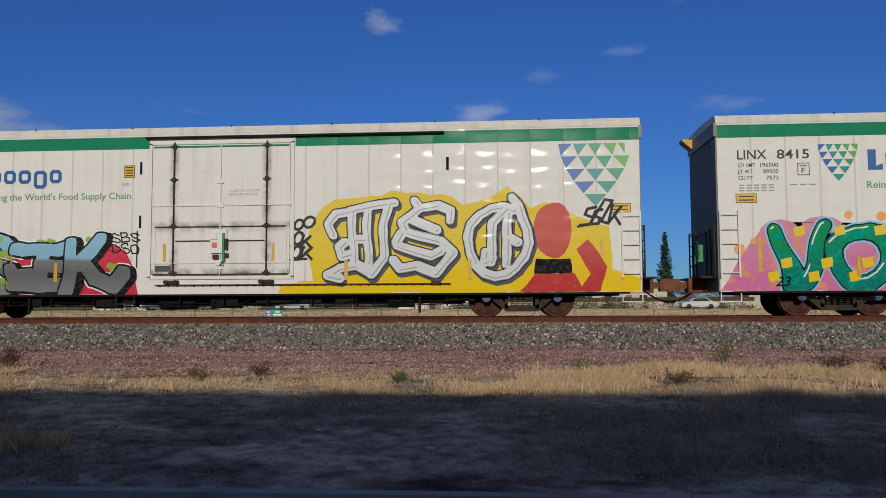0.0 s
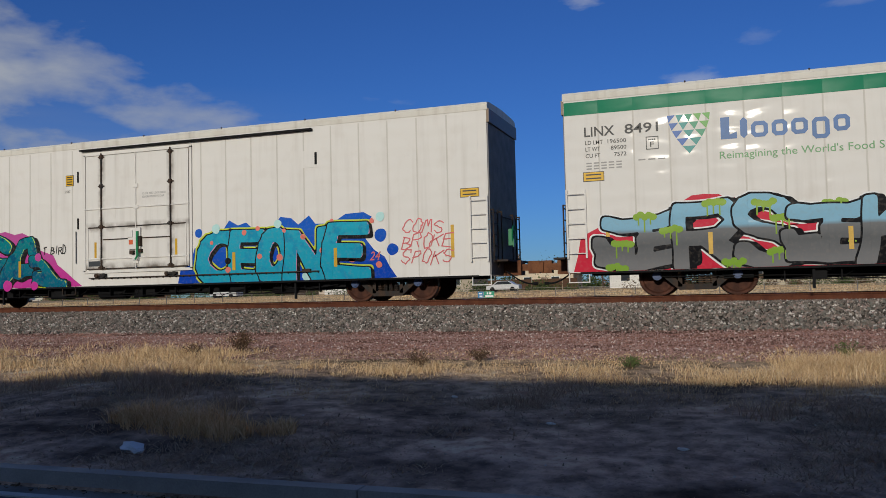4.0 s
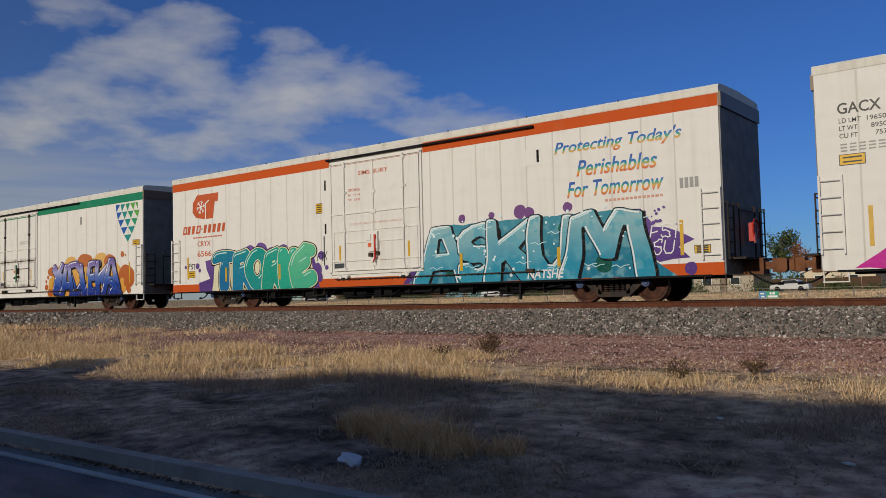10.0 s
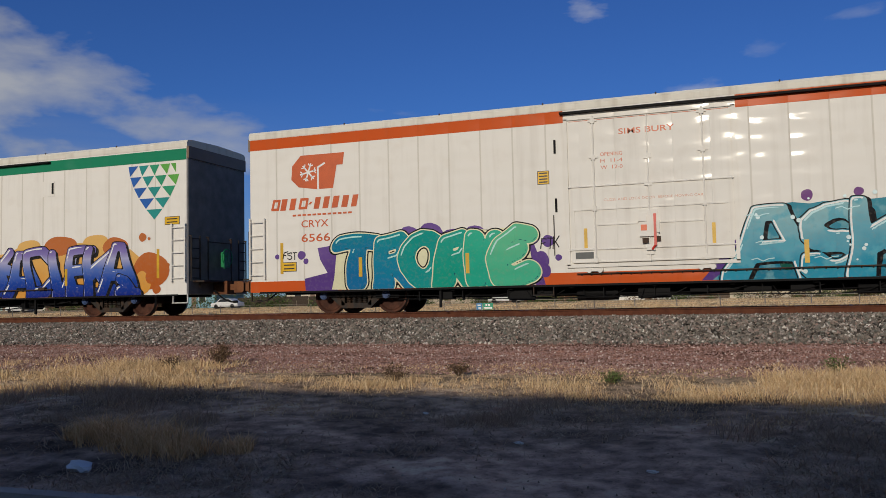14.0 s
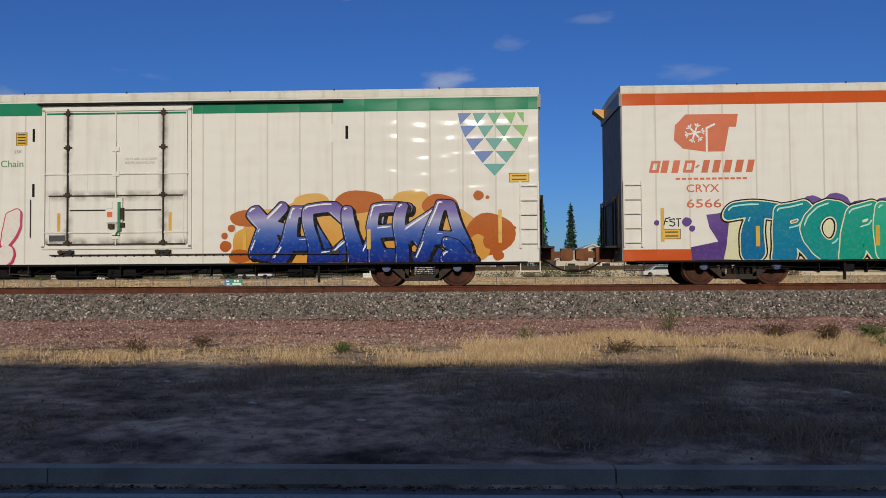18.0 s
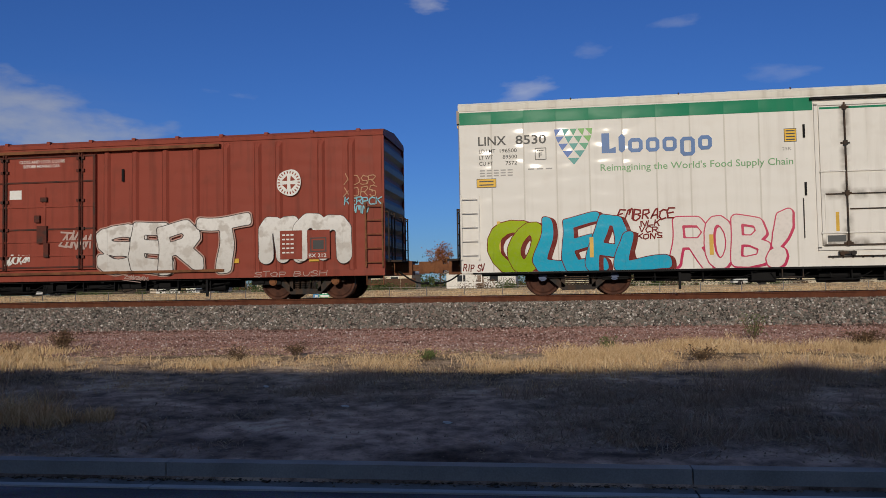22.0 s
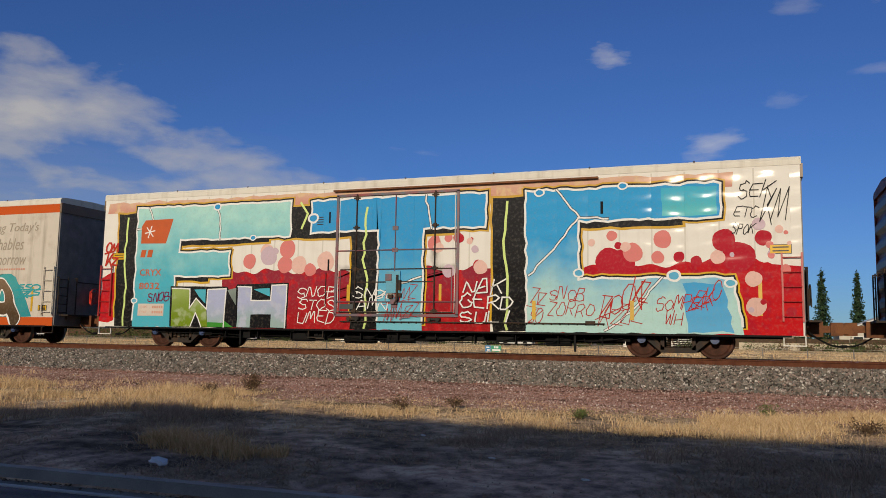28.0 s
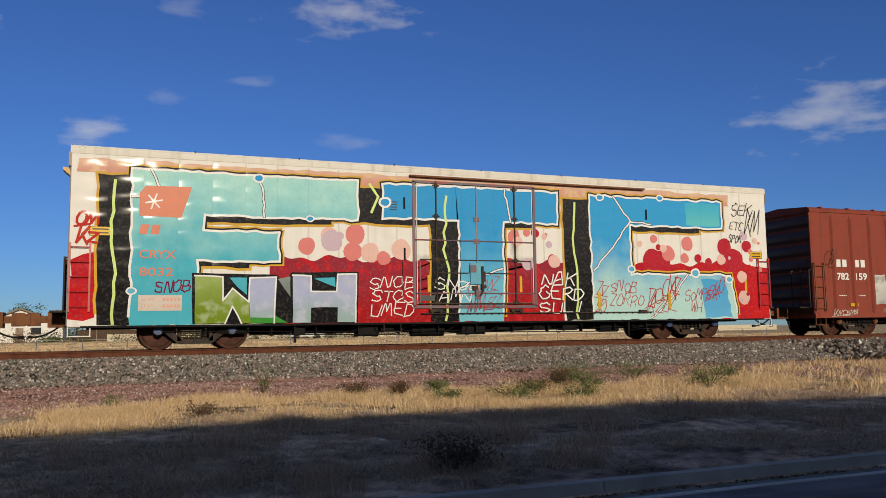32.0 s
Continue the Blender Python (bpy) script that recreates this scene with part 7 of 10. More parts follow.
def car_f():
    car = CARS["F"][0]
    wht = spray("stencil_white", (0.66, 0.65, 0.62))
    for x, n in ((1.15, 2), (2.05, 2)):
        word_bars(car, x, x + 0.58, 2.45, 2.72, n, wht, "lettering", base=-0.01)
    lettering(car, "782", 1.15, 1.73, 1.98, 2.24, wht, 1, 0.03, base=-0.01)
    lettering(car, "159", 2.05, 2.62, 1.98, 2.24, wht, 1, 0.03, base=-0.01)
    word_bars(car, 1.2, 1.6, 1.4, 1.44, 4, wht, "small_print", base=-0.01)
    word_bars(car, 2.15, 2.5, 1.4, 1.44, 4, wht, "small_print", base=-0.01)
    bm = bmesh.new()
    disc(bm, 16.86, 3.2, 0.36, depth(1, 0.05), None, 28)
    r = part("roundel", bm, wht, car, "white round emblem with a dark cross")
    bm = bmesh.new()
    for k in range(4):
        a = math.pi / 4 + math.pi / 2 * k
        poly(bm, [(16.86 + 0.06 * math.cos(a), 3.2 + 0.06 * math.sin(a)), (16.86 + 0.2 * math.cos(a - 0.5), 3.2 + 0.2 * math.sin(a - 0.5)), (16.86 + 0.2 * math.cos(a + 0.5), 3.2 + 0.2 * math.sin(a + 0.5))], depth(2.5, 0.05))
    part("roundel_cross", bm, BROWN, r)
    bm = bmesh.new()
    for k in range(22):
        a = 6.2832 * k / 22
        ribbon(bm, [(16.86 + 0.26 * math.cos(a), 3.2 + 0.26 * math.sin(a)), (16.86 + 0.31 * math.cos(a), 3.2 + 0.31 * math.sin(a))], 0.03, depth(2.5, 0.05))
    part("roundel_print", bm, BROWN, r)
    fill = spray("chalk_white", (0.60, 0.58, 0.55), (0.74, 0.72, 0.69), 0.8, 2.3, (0.50, 0.46, 0.42))
    line = spray("dark_grey_line", (0.07, 0.06, 0.06))
    word(car, boxes(("S", "E", "R", "T"), ((11.2, 12.75), (12.2, 13.45), (13.05, 14.4), (14.2, 15.85)), 0.84, (2.2, 2.26, 2.22, 2.36)), [fill], line, 32, 0.185, 0.022, spray("overspray_pale", (0.42, 0.26, 0.22)), 0.03, wob=0.05, flare=0.3, seed=91, power=3.5, tilt=4)
    word(car, boxes(("m", "m"), ((15.95, 17.3), (17.0, 18.6)), 1.02, 2.3), [fill], line, 32, 0.2, 0.014, wob=0.04, flare=0.0, seed=93)
    for a, b in ((16.6, 17.22), (17.37, 18.0)):
        bm = bmesh.new()
        poly(bm, [(a, 1.1), (b, 1.1), (b, 1.88), (a, 1.88)], depth(3, 0.062))
        p = part("data_panel", bm, BROWN, car, "oxide red data panel")
        for r_ in range(5):
            word_bars(p, a + 0.06, b - 0.2, 1.74 - 0.12 * r_, 1.78 - 0.12 * r_, 3, wht, "small_print", 4.5, base=0.062) if a < 17 else None
    bm = bmesh.new()
    ribbon(bm, [(17.47, 1.3), (17.89, 1.3), (17.89, 1.66), (17.47, 1.66)], 0.03, depth(5, 0.062), True)
    poly(bm, [(17.53, 1.36), (17.83, 1.36), (17.83, 1.6), (17.53, 1.6)], depth(5, 0.062))
    part("tag_box", bm, INK, car)
    lettering(car, "BX 212", 17.41, 17.9, 1.14, 1.24, wht, 5, 0.01, base=0.062)
    pale = spray("ghost_grey", (0.42, 0.42, 0.40), (0.58, 0.57, 0.54), 0.7, 2.0, (0.30, 0.28, 0.26))
    bm = bmesh.new()
    poly(bm, rough_line([(2.9, 1.1), (2.95, 2.15), (3.5, 2.2), (3.55, 1.1)], 0.15, 0.03, 4), depth(0, 0.0))
    part("graffiti", bm, pale, car, "grey painted block")
    cream = spray("chalk_cream", (0.27, 0.20, 0.15), (0.40, 0.33, 0.25), 0.7, 2.0, (0.21, 0.07, 0.045))
    rng = random.Random(44)
    ghost = spray("chalk_grey", (0.34, 0.31, 0.28), (0.50, 0.46, 0.42), 0.7, 2.0, (0.24, 0.10, 0.075))
    rim = spray("chalk_rim", (0.62, 0.57, 0.50))
    shards = random.Random(92)
    for i in range(17):
        x, w_ = 3.9 + 0.21 * i, shards.uniform(0.3, 0.62)
        top = 0.95 + 0.75 * math.exp(-((x - 4.5) / 0.7) ** 2) + 0.6 * math.exp(-((x - 6.4) / 0.45) ** 2) + shards.uniform(-0.15, 0.25)
        k = shards.uniform(-0.25, 0.25)
        pts = [(x - w_ / 2, 0.66), (x - w_ * 0.3 + k * 0.5, 0.3 * 0.66 + 0.7 * top), (x - w_ * 0.42 + k, top * 0.86), (x + k * 1.6, top), (x + w_ * 0.25 + k, 0.7 * top + 0.1), (x + w_ * 0.1, 0.45 * top + 0.33), (x + w_ / 2, 0.66)]
        bm = bmesh.new()
        poly(bm, rough_line(pts, 0.15, 0.02, 200 + i), depth(31 + 0.12 * i))
        g = part("graffiti", bm, ghost if i % 3 else cream, car, "fragment of a worn pale graffiti piece")
        bm = bmesh.new()
        ribbon(bm, rough_line(pts, 0.15, 0.02, 200 + i, False), shards.uniform(0.025, 0.05), depth(31.06 + 0.12 * i))
        part("letter_outline", bm, rim if i % 4 else spray("rust_line", (0.12, 0.05, 0.035)), g)
    scribble(car, 4.55, 5.6, 1.75, 2.2, 2, spray("straw_line", (0.58, 0.42, 0.22)), 94, 0.022, 31, 4)
    scribble(car, 0.75, 2.1, 0.68, 0.9, 1, rim, 95, 0.02, 31, 6)
    scribble(car, 0.5, 1.1, 2.5, 3.1, 1, spray("rust_line", (0.12, 0.05, 0.035)), 96, 0.018, 31, 2)
    for i in range(26):
        bm = bmesh.new()
        disc(bm, 3.2 + 4.8 * rng.random(), 0.7 + 0.25 * rng.random() ** 2, rng.uniform(0.05, 0.16), depth(1, -0.028) - 0.0002 * i, seed=i)
        part("paint_splash", bm, cream, car)
    splash = spray("pale_splash", (0.46, 0.41, 0.33))
    for i in range(30):
        bm = bmesh.new()
        disc(bm, 3.6 + 3.4 * rng.random(), 1.3 + 1.0 * rng.random(), rng.uniform(0.012, 0.05), depth(1, -0.02) - 0.0002 * i, n=8, seed=i)
        part("paint_splash", bm, splash, car)
    lettering(car, "CLOSE AND LOCK DOORS", 8.85, 10.25, 4.0, 4.09, wht, 1, 0.006, base=0.062)
    lettering(car, "BEFORE MOVING CAR", 8.98, 10.1, 3.87, 3.96, wht, 1, 0.006, base=0.062)
    side_rect("paper_card", 8.55, 8.92, 2.98, 3.24, 0.065, wht, car, "white paper card")
    word_bars(car, 8.05, 8.25, 2.9, 3.1, 2, wht, "small_print", 1, base=0.062)
    scribble(car, 8.4, 9.4, 1.1, 1.4, 1, wht, 31, 0.035, 60, 6)
    scribble(car, 10.0, 11.1, 1.55, 2.05, 1, spray("ghost_pink", (0.42, 0.30, 0.27)), 33, 0.05, 60, 5)
    tag(car, ("XDSR", "XORS"), 18.35, 19.3, 2.75, 3.35, spray("tan_line", (0.45, 0.26, 0.16)), 0.022, 3, 36)
    tag(car, ("KERPCK", "AMN"), 18.35, 19.4, 2.3, 2.75, spray("cyan_line", (0.22, 0.45, 0.52)), 0.03, 5, 35)
    tag(car, ("STOP BUSH",), 15.8, 17.9, 0.63, 0.78, spray("ghost_pink", (0.42, 0.30, 0.27)), 0.02, 22, 37)
    scribble(car, 12.0, 12.9, 0.64, 0.76, 1, spray("ghost_pink", (0.42, 0.30, 0.27)), 38, 0.02, 20, 8)
    bm = bmesh.new()
    poly(bm, rough_line([(6.42, 2.03), (7.03, 2.03), (7.03, 2.56), (6.42, 2.56)], 0.2, 0.012, 3), depth(0, -0.025))
    part("primer_patch", bm, spray("primer", (0.15, 0.04, 0.026), (0.10, 0.035, 0.025)), car)
    bm = bmesh.new()
    poly(bm, rough_line([(6.42, 1.38), (7.03, 1.38), (7.03, 1.8), (6.42, 1.8)], 0.2, 0.012, 4), depth(0, -0.025))
    part("primer_patch", bm, spray("bare_steel", (0.11, 0.09, 0.075), (0.16, 0.08, 0.055)), car)


def clip_to_door(bm):
    for co, no in (((9.10, 0, 0), (-1, 0, 0)), ((12.82, 0, 0), (1, 0, 0)), ((0, 0, 1.18), (0, 0, -1)), ((0, 0, 4.62), (0, 0, 1))):
        bmesh.ops.bisect_plane(bm, geom=bm.verts[:] + bm.edges[:] + bm.faces[:], plane_co=co, plane_no=no, clear_outer=True)


def car_g():
    """The car painted over its whole side, door included."""
    car = CARS["G"][0]

    def lay(name, draw, mat, layer, label="", parent=None):
        bm = bmesh.new()
        draw(bm, depth(layer))
        p = part(name, bm, mat, parent or car, label)
        bm = bmesh.new()
        draw(bm, depth(layer, 0.056))
        bmesh.ops.triangulate(bm, faces=bm.faces)
        clip_to_door(bm)
        if len(bm.faces):
            part(name, bm, mat, p)
        else:
            bm.free()
        return p

    F = [(1.42, 0.64), (1.42, 4.62), (7.36, 4.62), (7.36, 3.5), (3.2, 3.5), (3.2, 3.1), (5.15, 3.1), (5.15, 2.3), (3.05, 2.3), (3.05, 0.64)]
    T_ = [(8.1, 4.6), (13.75, 4.6), (13.75, 3.6), (11.85, 3.6), (11.85, 0.64), (10.4, 0.64), (10.4, 3.6), (8.1, 3.6)]
    C = [(14.95, 0.64), (14.9, 4.58), (20.1, 4.58), (20.1, 3.66), (16.4, 3.66), (16.4, 2.1), (20.35, 2.1), (20.6, 0.64)]
    sh = lambda pts, dx, dz: [(x + dx, max(0.64, z + dz)) for x, z in pts]
    salmon = spray("salmon_band", (0.62, 0.30, 0.24), (0.66, 0.42, 0.32), 4.4, 4.9, (0.70, 0.50, 0.30))
    def rimmed(bm, pts, w, y):
        """An outline that stays off the sill."""
        run = []
        for p in pts + pts[:1]:
            if p[1] > 0.72:
                run.append(p)
            else:
                if len(run) > 1:
                    ribbon(bm, run, w, y)
                run = []
        if len(run) > 1:
            ribbon(bm, run, w, y)

    lay("graffiti", lambda bm, y: poly(bm, rough_line([(0.15, 4.45), (0.15, 4.84), (20.4, 4.84), (20.4, 4.45)], 0.3, 0.04, 1), y), salmon, 0, "salmon overspray along the eave")
    burg = spray("burgundy", (0.36, 0.015, 0.02), (0.30, 0.03, 0.05), 0.7, 2.6, (0.55, 0.02, 0.025))
    wav = [(4.9, 0.63)] + [(4.9 + 0.1 * i, 2.43 + 0.05 * math.sin(0.9 * i) + 0.06 * math.sin(0.37 * i + 1)) for i in range(91)] + [(13.9, 0.63)]
    lay("graffiti", lambda bm, y: poly(bm, wav, y), burg, 0.6, "burgundy to red lower field")
    red = spray("bright_red", (0.55, 0.015, 0.02), (0.50, 0.02, 0.03), 0.7, 2.8, (0.42, 0.015, 0.03))
    wav2 = [(15.0, 0.63)] + [(15.0 + 0.1 * i, 2.46 + 0.05 * math.sin(0.8 * i) + 0.05 * math.sin(0.31 * i) + 0.4 * math.exp(-((15.0 + 0.1 * i - 20.45) / 0.45) ** 2)) for i in range(63)] + [(21.3, 2.42), (21.97, 2.36), (21.97, 0.63)]
    lay("graffiti", lambda bm, y: poly(bm, wav2, y), red, 0.8, "red lower field")
    lay("graffiti", lambda bm, y: poly(bm, rough_line([(0.02, 0.8), (0.02, 2.3), (0.6, 2.45), (0.62, 0.8)], 0.2, 0.05, 3), y), red, 0.7)
    rng = random.Random(17)
    cols = [spray("bubble_a", (0.60, 0.19, 0.18)), spray("bubble_b", (0.66, 0.42, 0.37)), spray("bubble_c", (0.40, 0.02, 0.035)), spray("bubble_d", (0.50, 0.38, 0.44))]
    spots = [(5.6 + rng.uniform(0, 3.2), rng.uniform(2.3, 3.3), rng.uniform(0.06, 0.30), i) for i in range(6)] + [(12.1 + rng.uniform(0, 1.5), rng.uniform(2.3, 3.35), rng.uniform(0.05, 0.24), i) for i in range(11)] + [(16.7 + rng.uniform(0, 5.0), rng.uniform(2.4, 3.3), rng.uniform(0.05, 0.2), i) for i in range(9)] + [(20.6 + rng.uniform(0, 1.2), rng.uniform(1.0, 3.4), rng.uniform(0.05, 0.14), i) for i in range(7)]
    for i, (x, z, r, c) in enumerate(spots):
        lay("paint_bubble", lambda bm, y: disc(bm, x, z, r, y - 0.0001 * i, seed=i), cols[c % 4], 1.2)
    gold = spray("gold_edge", (0.66, 0.40, 0.04), (0.60, 0.36, 0.08), 0.7, 4.6)
    blk = spray("mural_black", (0.012, 0.012, 0.013), (0.03, 0.03, 0.032), 0.7, 4.6)
    fills = {"F": spray("mural_turquoise", (0.06, 0.42, 0.54), (0.40, 0.70, 0.66), 1.5, 5.2), "T": spray("mural_blue", (0.16, 0.50, 0.62), (0.03, 0.31, 0.64), 0.6, 3.9), "C": spray("mural_sky", (0.42, 0.66, 0.64), (0.03, 0.33, 0.66), 0.9, 3.6)}
    for k, (nm, pts, dx, dz) in enumerate((("F", F, -0.78, -0.17), ("T", T_, -0.88, -0.17), ("C", C, -0.98, -0.17))):
        shp = rough_line(sh(pts, dx, dz), 0.3, 0.03, 20 + k)
        fil = rough_line(pts, 0.2, 0.03, 30 + k)
        lay("letter_edge", lambda bm, y: rimmed(bm, shp, 0.13, y), gold, 2.0)
        lay("letter_edge", lambda bm, y: rimmed(bm, fil, 0.24, y), gold, 2.2)
        lay("letter_shadow", lambda bm, y: poly(bm, shp, y), blk, 3.0)
        lay("letter_shadow", lambda bm, y: rimmed(bm, fil, 0.15, y), blk, 3.6)
        lay("letter", lambda bm, y: poly(bm, fil, y), fills[nm], 4.4, "huge graffiti letter")
        lay("letter_outline", lambda bm, y: rimmed(bm, fil, 0.06, y), PAINT_WHITE, 5.4)
    lime = spray("lime_drip", (0.55, 0.68, 0.25))
    for i, x in enumerate((1.0, 10.0, 14.35)):
        lay("paint_drip", lambda bm, y: ribbon(bm, rough_line([(x, 0.66), (x + 0.05, 2.2), (x - 0.08, 2.7), (x + 0.02, 4.3)], 0.25, 0.04, i, False), 0.07, y), lime, 5.2)
    lay("paint_drip", lambda bm, y: ribbon(bm, [(7.7, 4.55), (7.95, 4.2), (7.75, 3.75)], 0.07, y), lime, 5.2)
    for i, pts in enumerate(([(4.55, 4.62), (4.7, 4.3), (4.75, 3.5)], [(1.9, 4.6), (2.1, 4.1), (1.42, 3.9)], [(11.9, 4.6), (12.0, 4.1), (12.1, 3.6)], [(15.8, 4.58), (16.4, 3.8), (15.6, 2.8), (15.0, 2.2)], [(16.4, 3.8), (17.2, 3.72)], [(18.6, 2.1), (17.8, 1.2), (17.1, 0.7)], [(10.4, 1.6), (11.2, 2.0), (11.8, 2.2)])):
        lay("crack_line", lambda bm, y: ribbon(bm, rough_line(pts, 0.15, 0.03, i, False), 0.075, y), blk, 6.0)
        lay("crack_line", lambda bm, y: ribbon(bm, rough_line(pts, 0.15, 0.03, i, False), 0.045, y), PAINT_WHITE, 6.5)
    for i, (x, z, r) in enumerate(((4.6, 4.55, 0.16), (6.0, 3.5, 0.12), (8.15, 4.05, 0.2), (15.3, 4.52, 0.15), (17.6, 4.6, 0.14), (16.4, 2.25, 0.16), (18.9, 2.15, 0.2), (20.3, 1.95, 0.16), (1.45, 1.5, 0.13))):
        lay("paint_node", lambda bm, y: disc(bm, x, z, r, y, r * 0.8, seed=i), PAINT_WHITE, 6.8)
        lay("paint_node", lambda bm, y: disc(bm, x, z, r * 0.68, y, r * 0.5, seed=i), fills["T"], 7.2)
    teal = spray("mural_teal", (0.10, 0.50, 0.56), (0.05, 0.42, 0.60), 3.7, 4.5)
    lay("letter_shade", lambda bm, y: poly(bm, rough_line([(18.62, 3.74), (18.6, 4.5), (20.0, 4.5), (20.0, 3.74)], 0.2, 0.03, 61), y), teal, 4.9, "teal end of the letter's arm")
    lay("letter_shade", lambda bm, y: poly(bm, rough_line([(19.2, 0.7), (19.15, 1.95), (20.1, 1.95), (20.35, 0.7)], 0.2, 0.05, 62), y), spray("mural_wash", (0.10, 0.40, 0.68), (0.06, 0.36, 0.66), 0.7, 1.9), 4.9, "blue wash low on the letter")
    for i, (x, z, r, c) in enumerate(((17.25, 2.55, 0.38, 2), (17.55, 2.5, 0.36, 2), (17.47, 2.98, 0.1, 2), (17.85, 2.78, 0.26, 0), (18.62, 3.12, 0.24, 0), (17.3, 3.25, 0.14, 0), (20.15, 3.05, 0.3, 2), (20.5, 2.62, 0.4, 2), (20.0, 2.62, 0.18, 1), (21.1, 3.1, 0.2, 2), (20.85, 2.05, 0.2, 1), (20.9, 1.35, 0.24, 1), (21.0, 3.45, 0.16, 3), (5.9, 2.75, 0.24, 0), (6.6, 2.9, 0.3, 3), (7.7, 2.6, 0.28, 1), (8.1, 2.45, 0.2, 0))):
        lay("paint_bubble", lambda bm, y: disc(bm, x, z, r, y - 0.0001 * i, seed=80 + i), cols[c], 1.75)
    # emblem left showing through, marks, and the smaller letters over it
    org = plain_cache("mark_orange", (0.56, 0.10, 0.022))
    bm = bmesh.new()
    poly(bm, [(1.6, 3.42), (1.6, 4.0), (1.75, 4.2), (2.88, 4.22), (2.8, 3.95), (2.62, 3.4)], depth(7.6))
    e = part("emblem", bm, org, car, "orange block emblem with a white snow star")
    bm = bmesh.new()
    for a in range(3):
        t = math.pi * a / 3 + 0.2
        ribbon(bm, [(1.95 - 0.2 * math.cos(t), 3.8 - 0.2 * math.sin(t)), (1.95 + 0.2 * math.cos(t), 3.8 + 0.2 * math.sin(t))], 0.04, depth(8.4) - 0.0003 * a)
    part("snow_star", bm, PAINT_WHITE, e)
    word_bars(car, 1.6, 2.15, 2.95, 3.2, 2, org, "word_mark", 7.6, 0.05)
    lettering(car, "CRYX", 1.62, 2.5, 2.33, 2.55, org, 7.6, 0.012)
    lettering(car, "8032", 1.62, 2.45, 1.88, 2.1, org, 7.6, 0.012)
    bm = bmesh.new()
    poly(bm, [(1.62, 1.0), (2.67, 1.0), (2.67, 1.4), (1.62, 1.4)], depth(7.6))
    dp = part("data_panel", bm, spray("panel_cream", (0.6, 0.52, 0.46)), car, "pale data panel")
    for z in (1.25, 1.08):
        lettering(dp, "LD LMT" if z > 1.2 else "LT WT", 1.7, 2.02 if z > 1.2 else 1.98, z, z + 0.08, plain_cache("pale_orange", (0.6, 0.3, 0.22)), 8.5)
        word_bars(dp, 2.2, 2.65, z, z + 0.08, 5, plain_cache("pale_orange", (0.6, 0.3, 0.22)), "small_print", 8.5)
    bm = bmesh.new()
    poly(bm, rough_line([(2.93, 0.645), (2.91, 1.97), (5.1, 1.95), (5.3, 1.7), (5.48, 2.02), (7.36, 2.05), (7.34, 0.645)], 0.3, 0.01, 6), depth(8))
    wh = part("graffiti", bm, PAINT_BLACK, car, "green and pale violet block letters with white rims")
    olive = spray("olive_fill", (0.16, 0.25, 0.02), (0.30, 0.40, 0.12), 0.7, 2.0, (0.36, 0.44, 0.24))
    haze = spray("haze_fill", (0.30, 0.42, 0.42), (0.40, 0.44, 0.64), 0.6, 1.6, (0.46, 0.50, 0.62))
    left_w = [(2.99, 0.66), (2.98, 1.90), (3.69, 1.88), (3.69, 1.25), (3.94, 1.57), (4.36, 1.22), (4.42, 0.66), (4.17, 0.66), (3.95, 1.12), (3.75, 0.66)]
    right_w = [(4.42, 0.66), (4.36, 1.22), (4.38, 1.86), (5.07, 1.88), (5.03, 0.66)]
    aitch = [(5.53, 0.66), (5.52, 1.95), (6.03, 1.93), (6.02, 1.51), (6.74, 1.51), (6.76, 1.97), (7.31, 1.99), (7.27, 0.66), (6.76, 0.66), (6.76, 1.07), (6.03, 1.07), (6.01, 0.66)]
    for i, (pts, mat) in enumerate(((left_w, olive), (right_w, haze), (aitch, haze))):
        bm = bmesh.new()
        poly(bm, rough_line(pts, 0.3, 0.008, 70 + i), depth(8.8))
        part("letter", bm, mat, wh)
    grn = spray("leaf_green", (0.04, 0.26, 0.04), (0.16, 0.36, 0.10))
    for i, pts in enumerate(([(3.86, 1.86), (4.30, 1.86), (4.30, 1.40), (4.05, 1.62)], [(5.06, 0.66), (5.06, 0.86), (5.40, 0.66)], [(5.12, 1.84), (5.46, 1.9), (5.46, 1.35)], [(6.1, 1.86), (6.7, 1.9), (6.7, 1.62)], [(4.42, 0.66), (4.42, 0.82), (5.02, 0.8), (5.02, 0.66)])):
        bm = bmesh.new()
        poly(bm, rough_line(pts, 0.2, 0.01, 75 + i), depth(9.1))
        part("letter_shade", bm, grn if i in (1, 4) else (fills["F"] if i in (0, 3) else spray("smoke_fill", (0.10, 0.14, 0.12), (0.28, 0.34, 0.32))), wh)
    for i, pts in enumerate(([(2.98, 1.90), (3.69, 1.88), (3.69, 1.25), (3.94, 1.57), (4.36, 1.22), (4.38, 1.86), (5.07, 1.88), (5.03, 0.66)], [(4.17, 0.66), (3.95, 1.12), (3.75, 0.66)], [(5.52, 1.95), (6.03, 1.93), (6.02, 1.51), (6.74, 1.51), (6.76, 1.97), (7.31, 1.99), (7.27, 0.66)])):
        bm = bmesh.new()
        ribbon(bm, rough_line(pts, 0.25, 0.012, 85 + i, False), 0.04, depth(9.5))
        part("letter_outline", bm, PAINT_WHITE, wh)
    # tags over all
    tag(car, ("SNOB", "STOS", "UMED"), 7.6, 8.95, 0.8, 1.95, PAINT_WHITE, 0.03, 9, 41, lean=0.25)
    tag(car, ("NAK", "GERD", "SULI"), 12.95, 14.6, 0.85, 2.1, PAINT_WHITE, 0.042, 10, 43, base=0.056, lean=0.2)
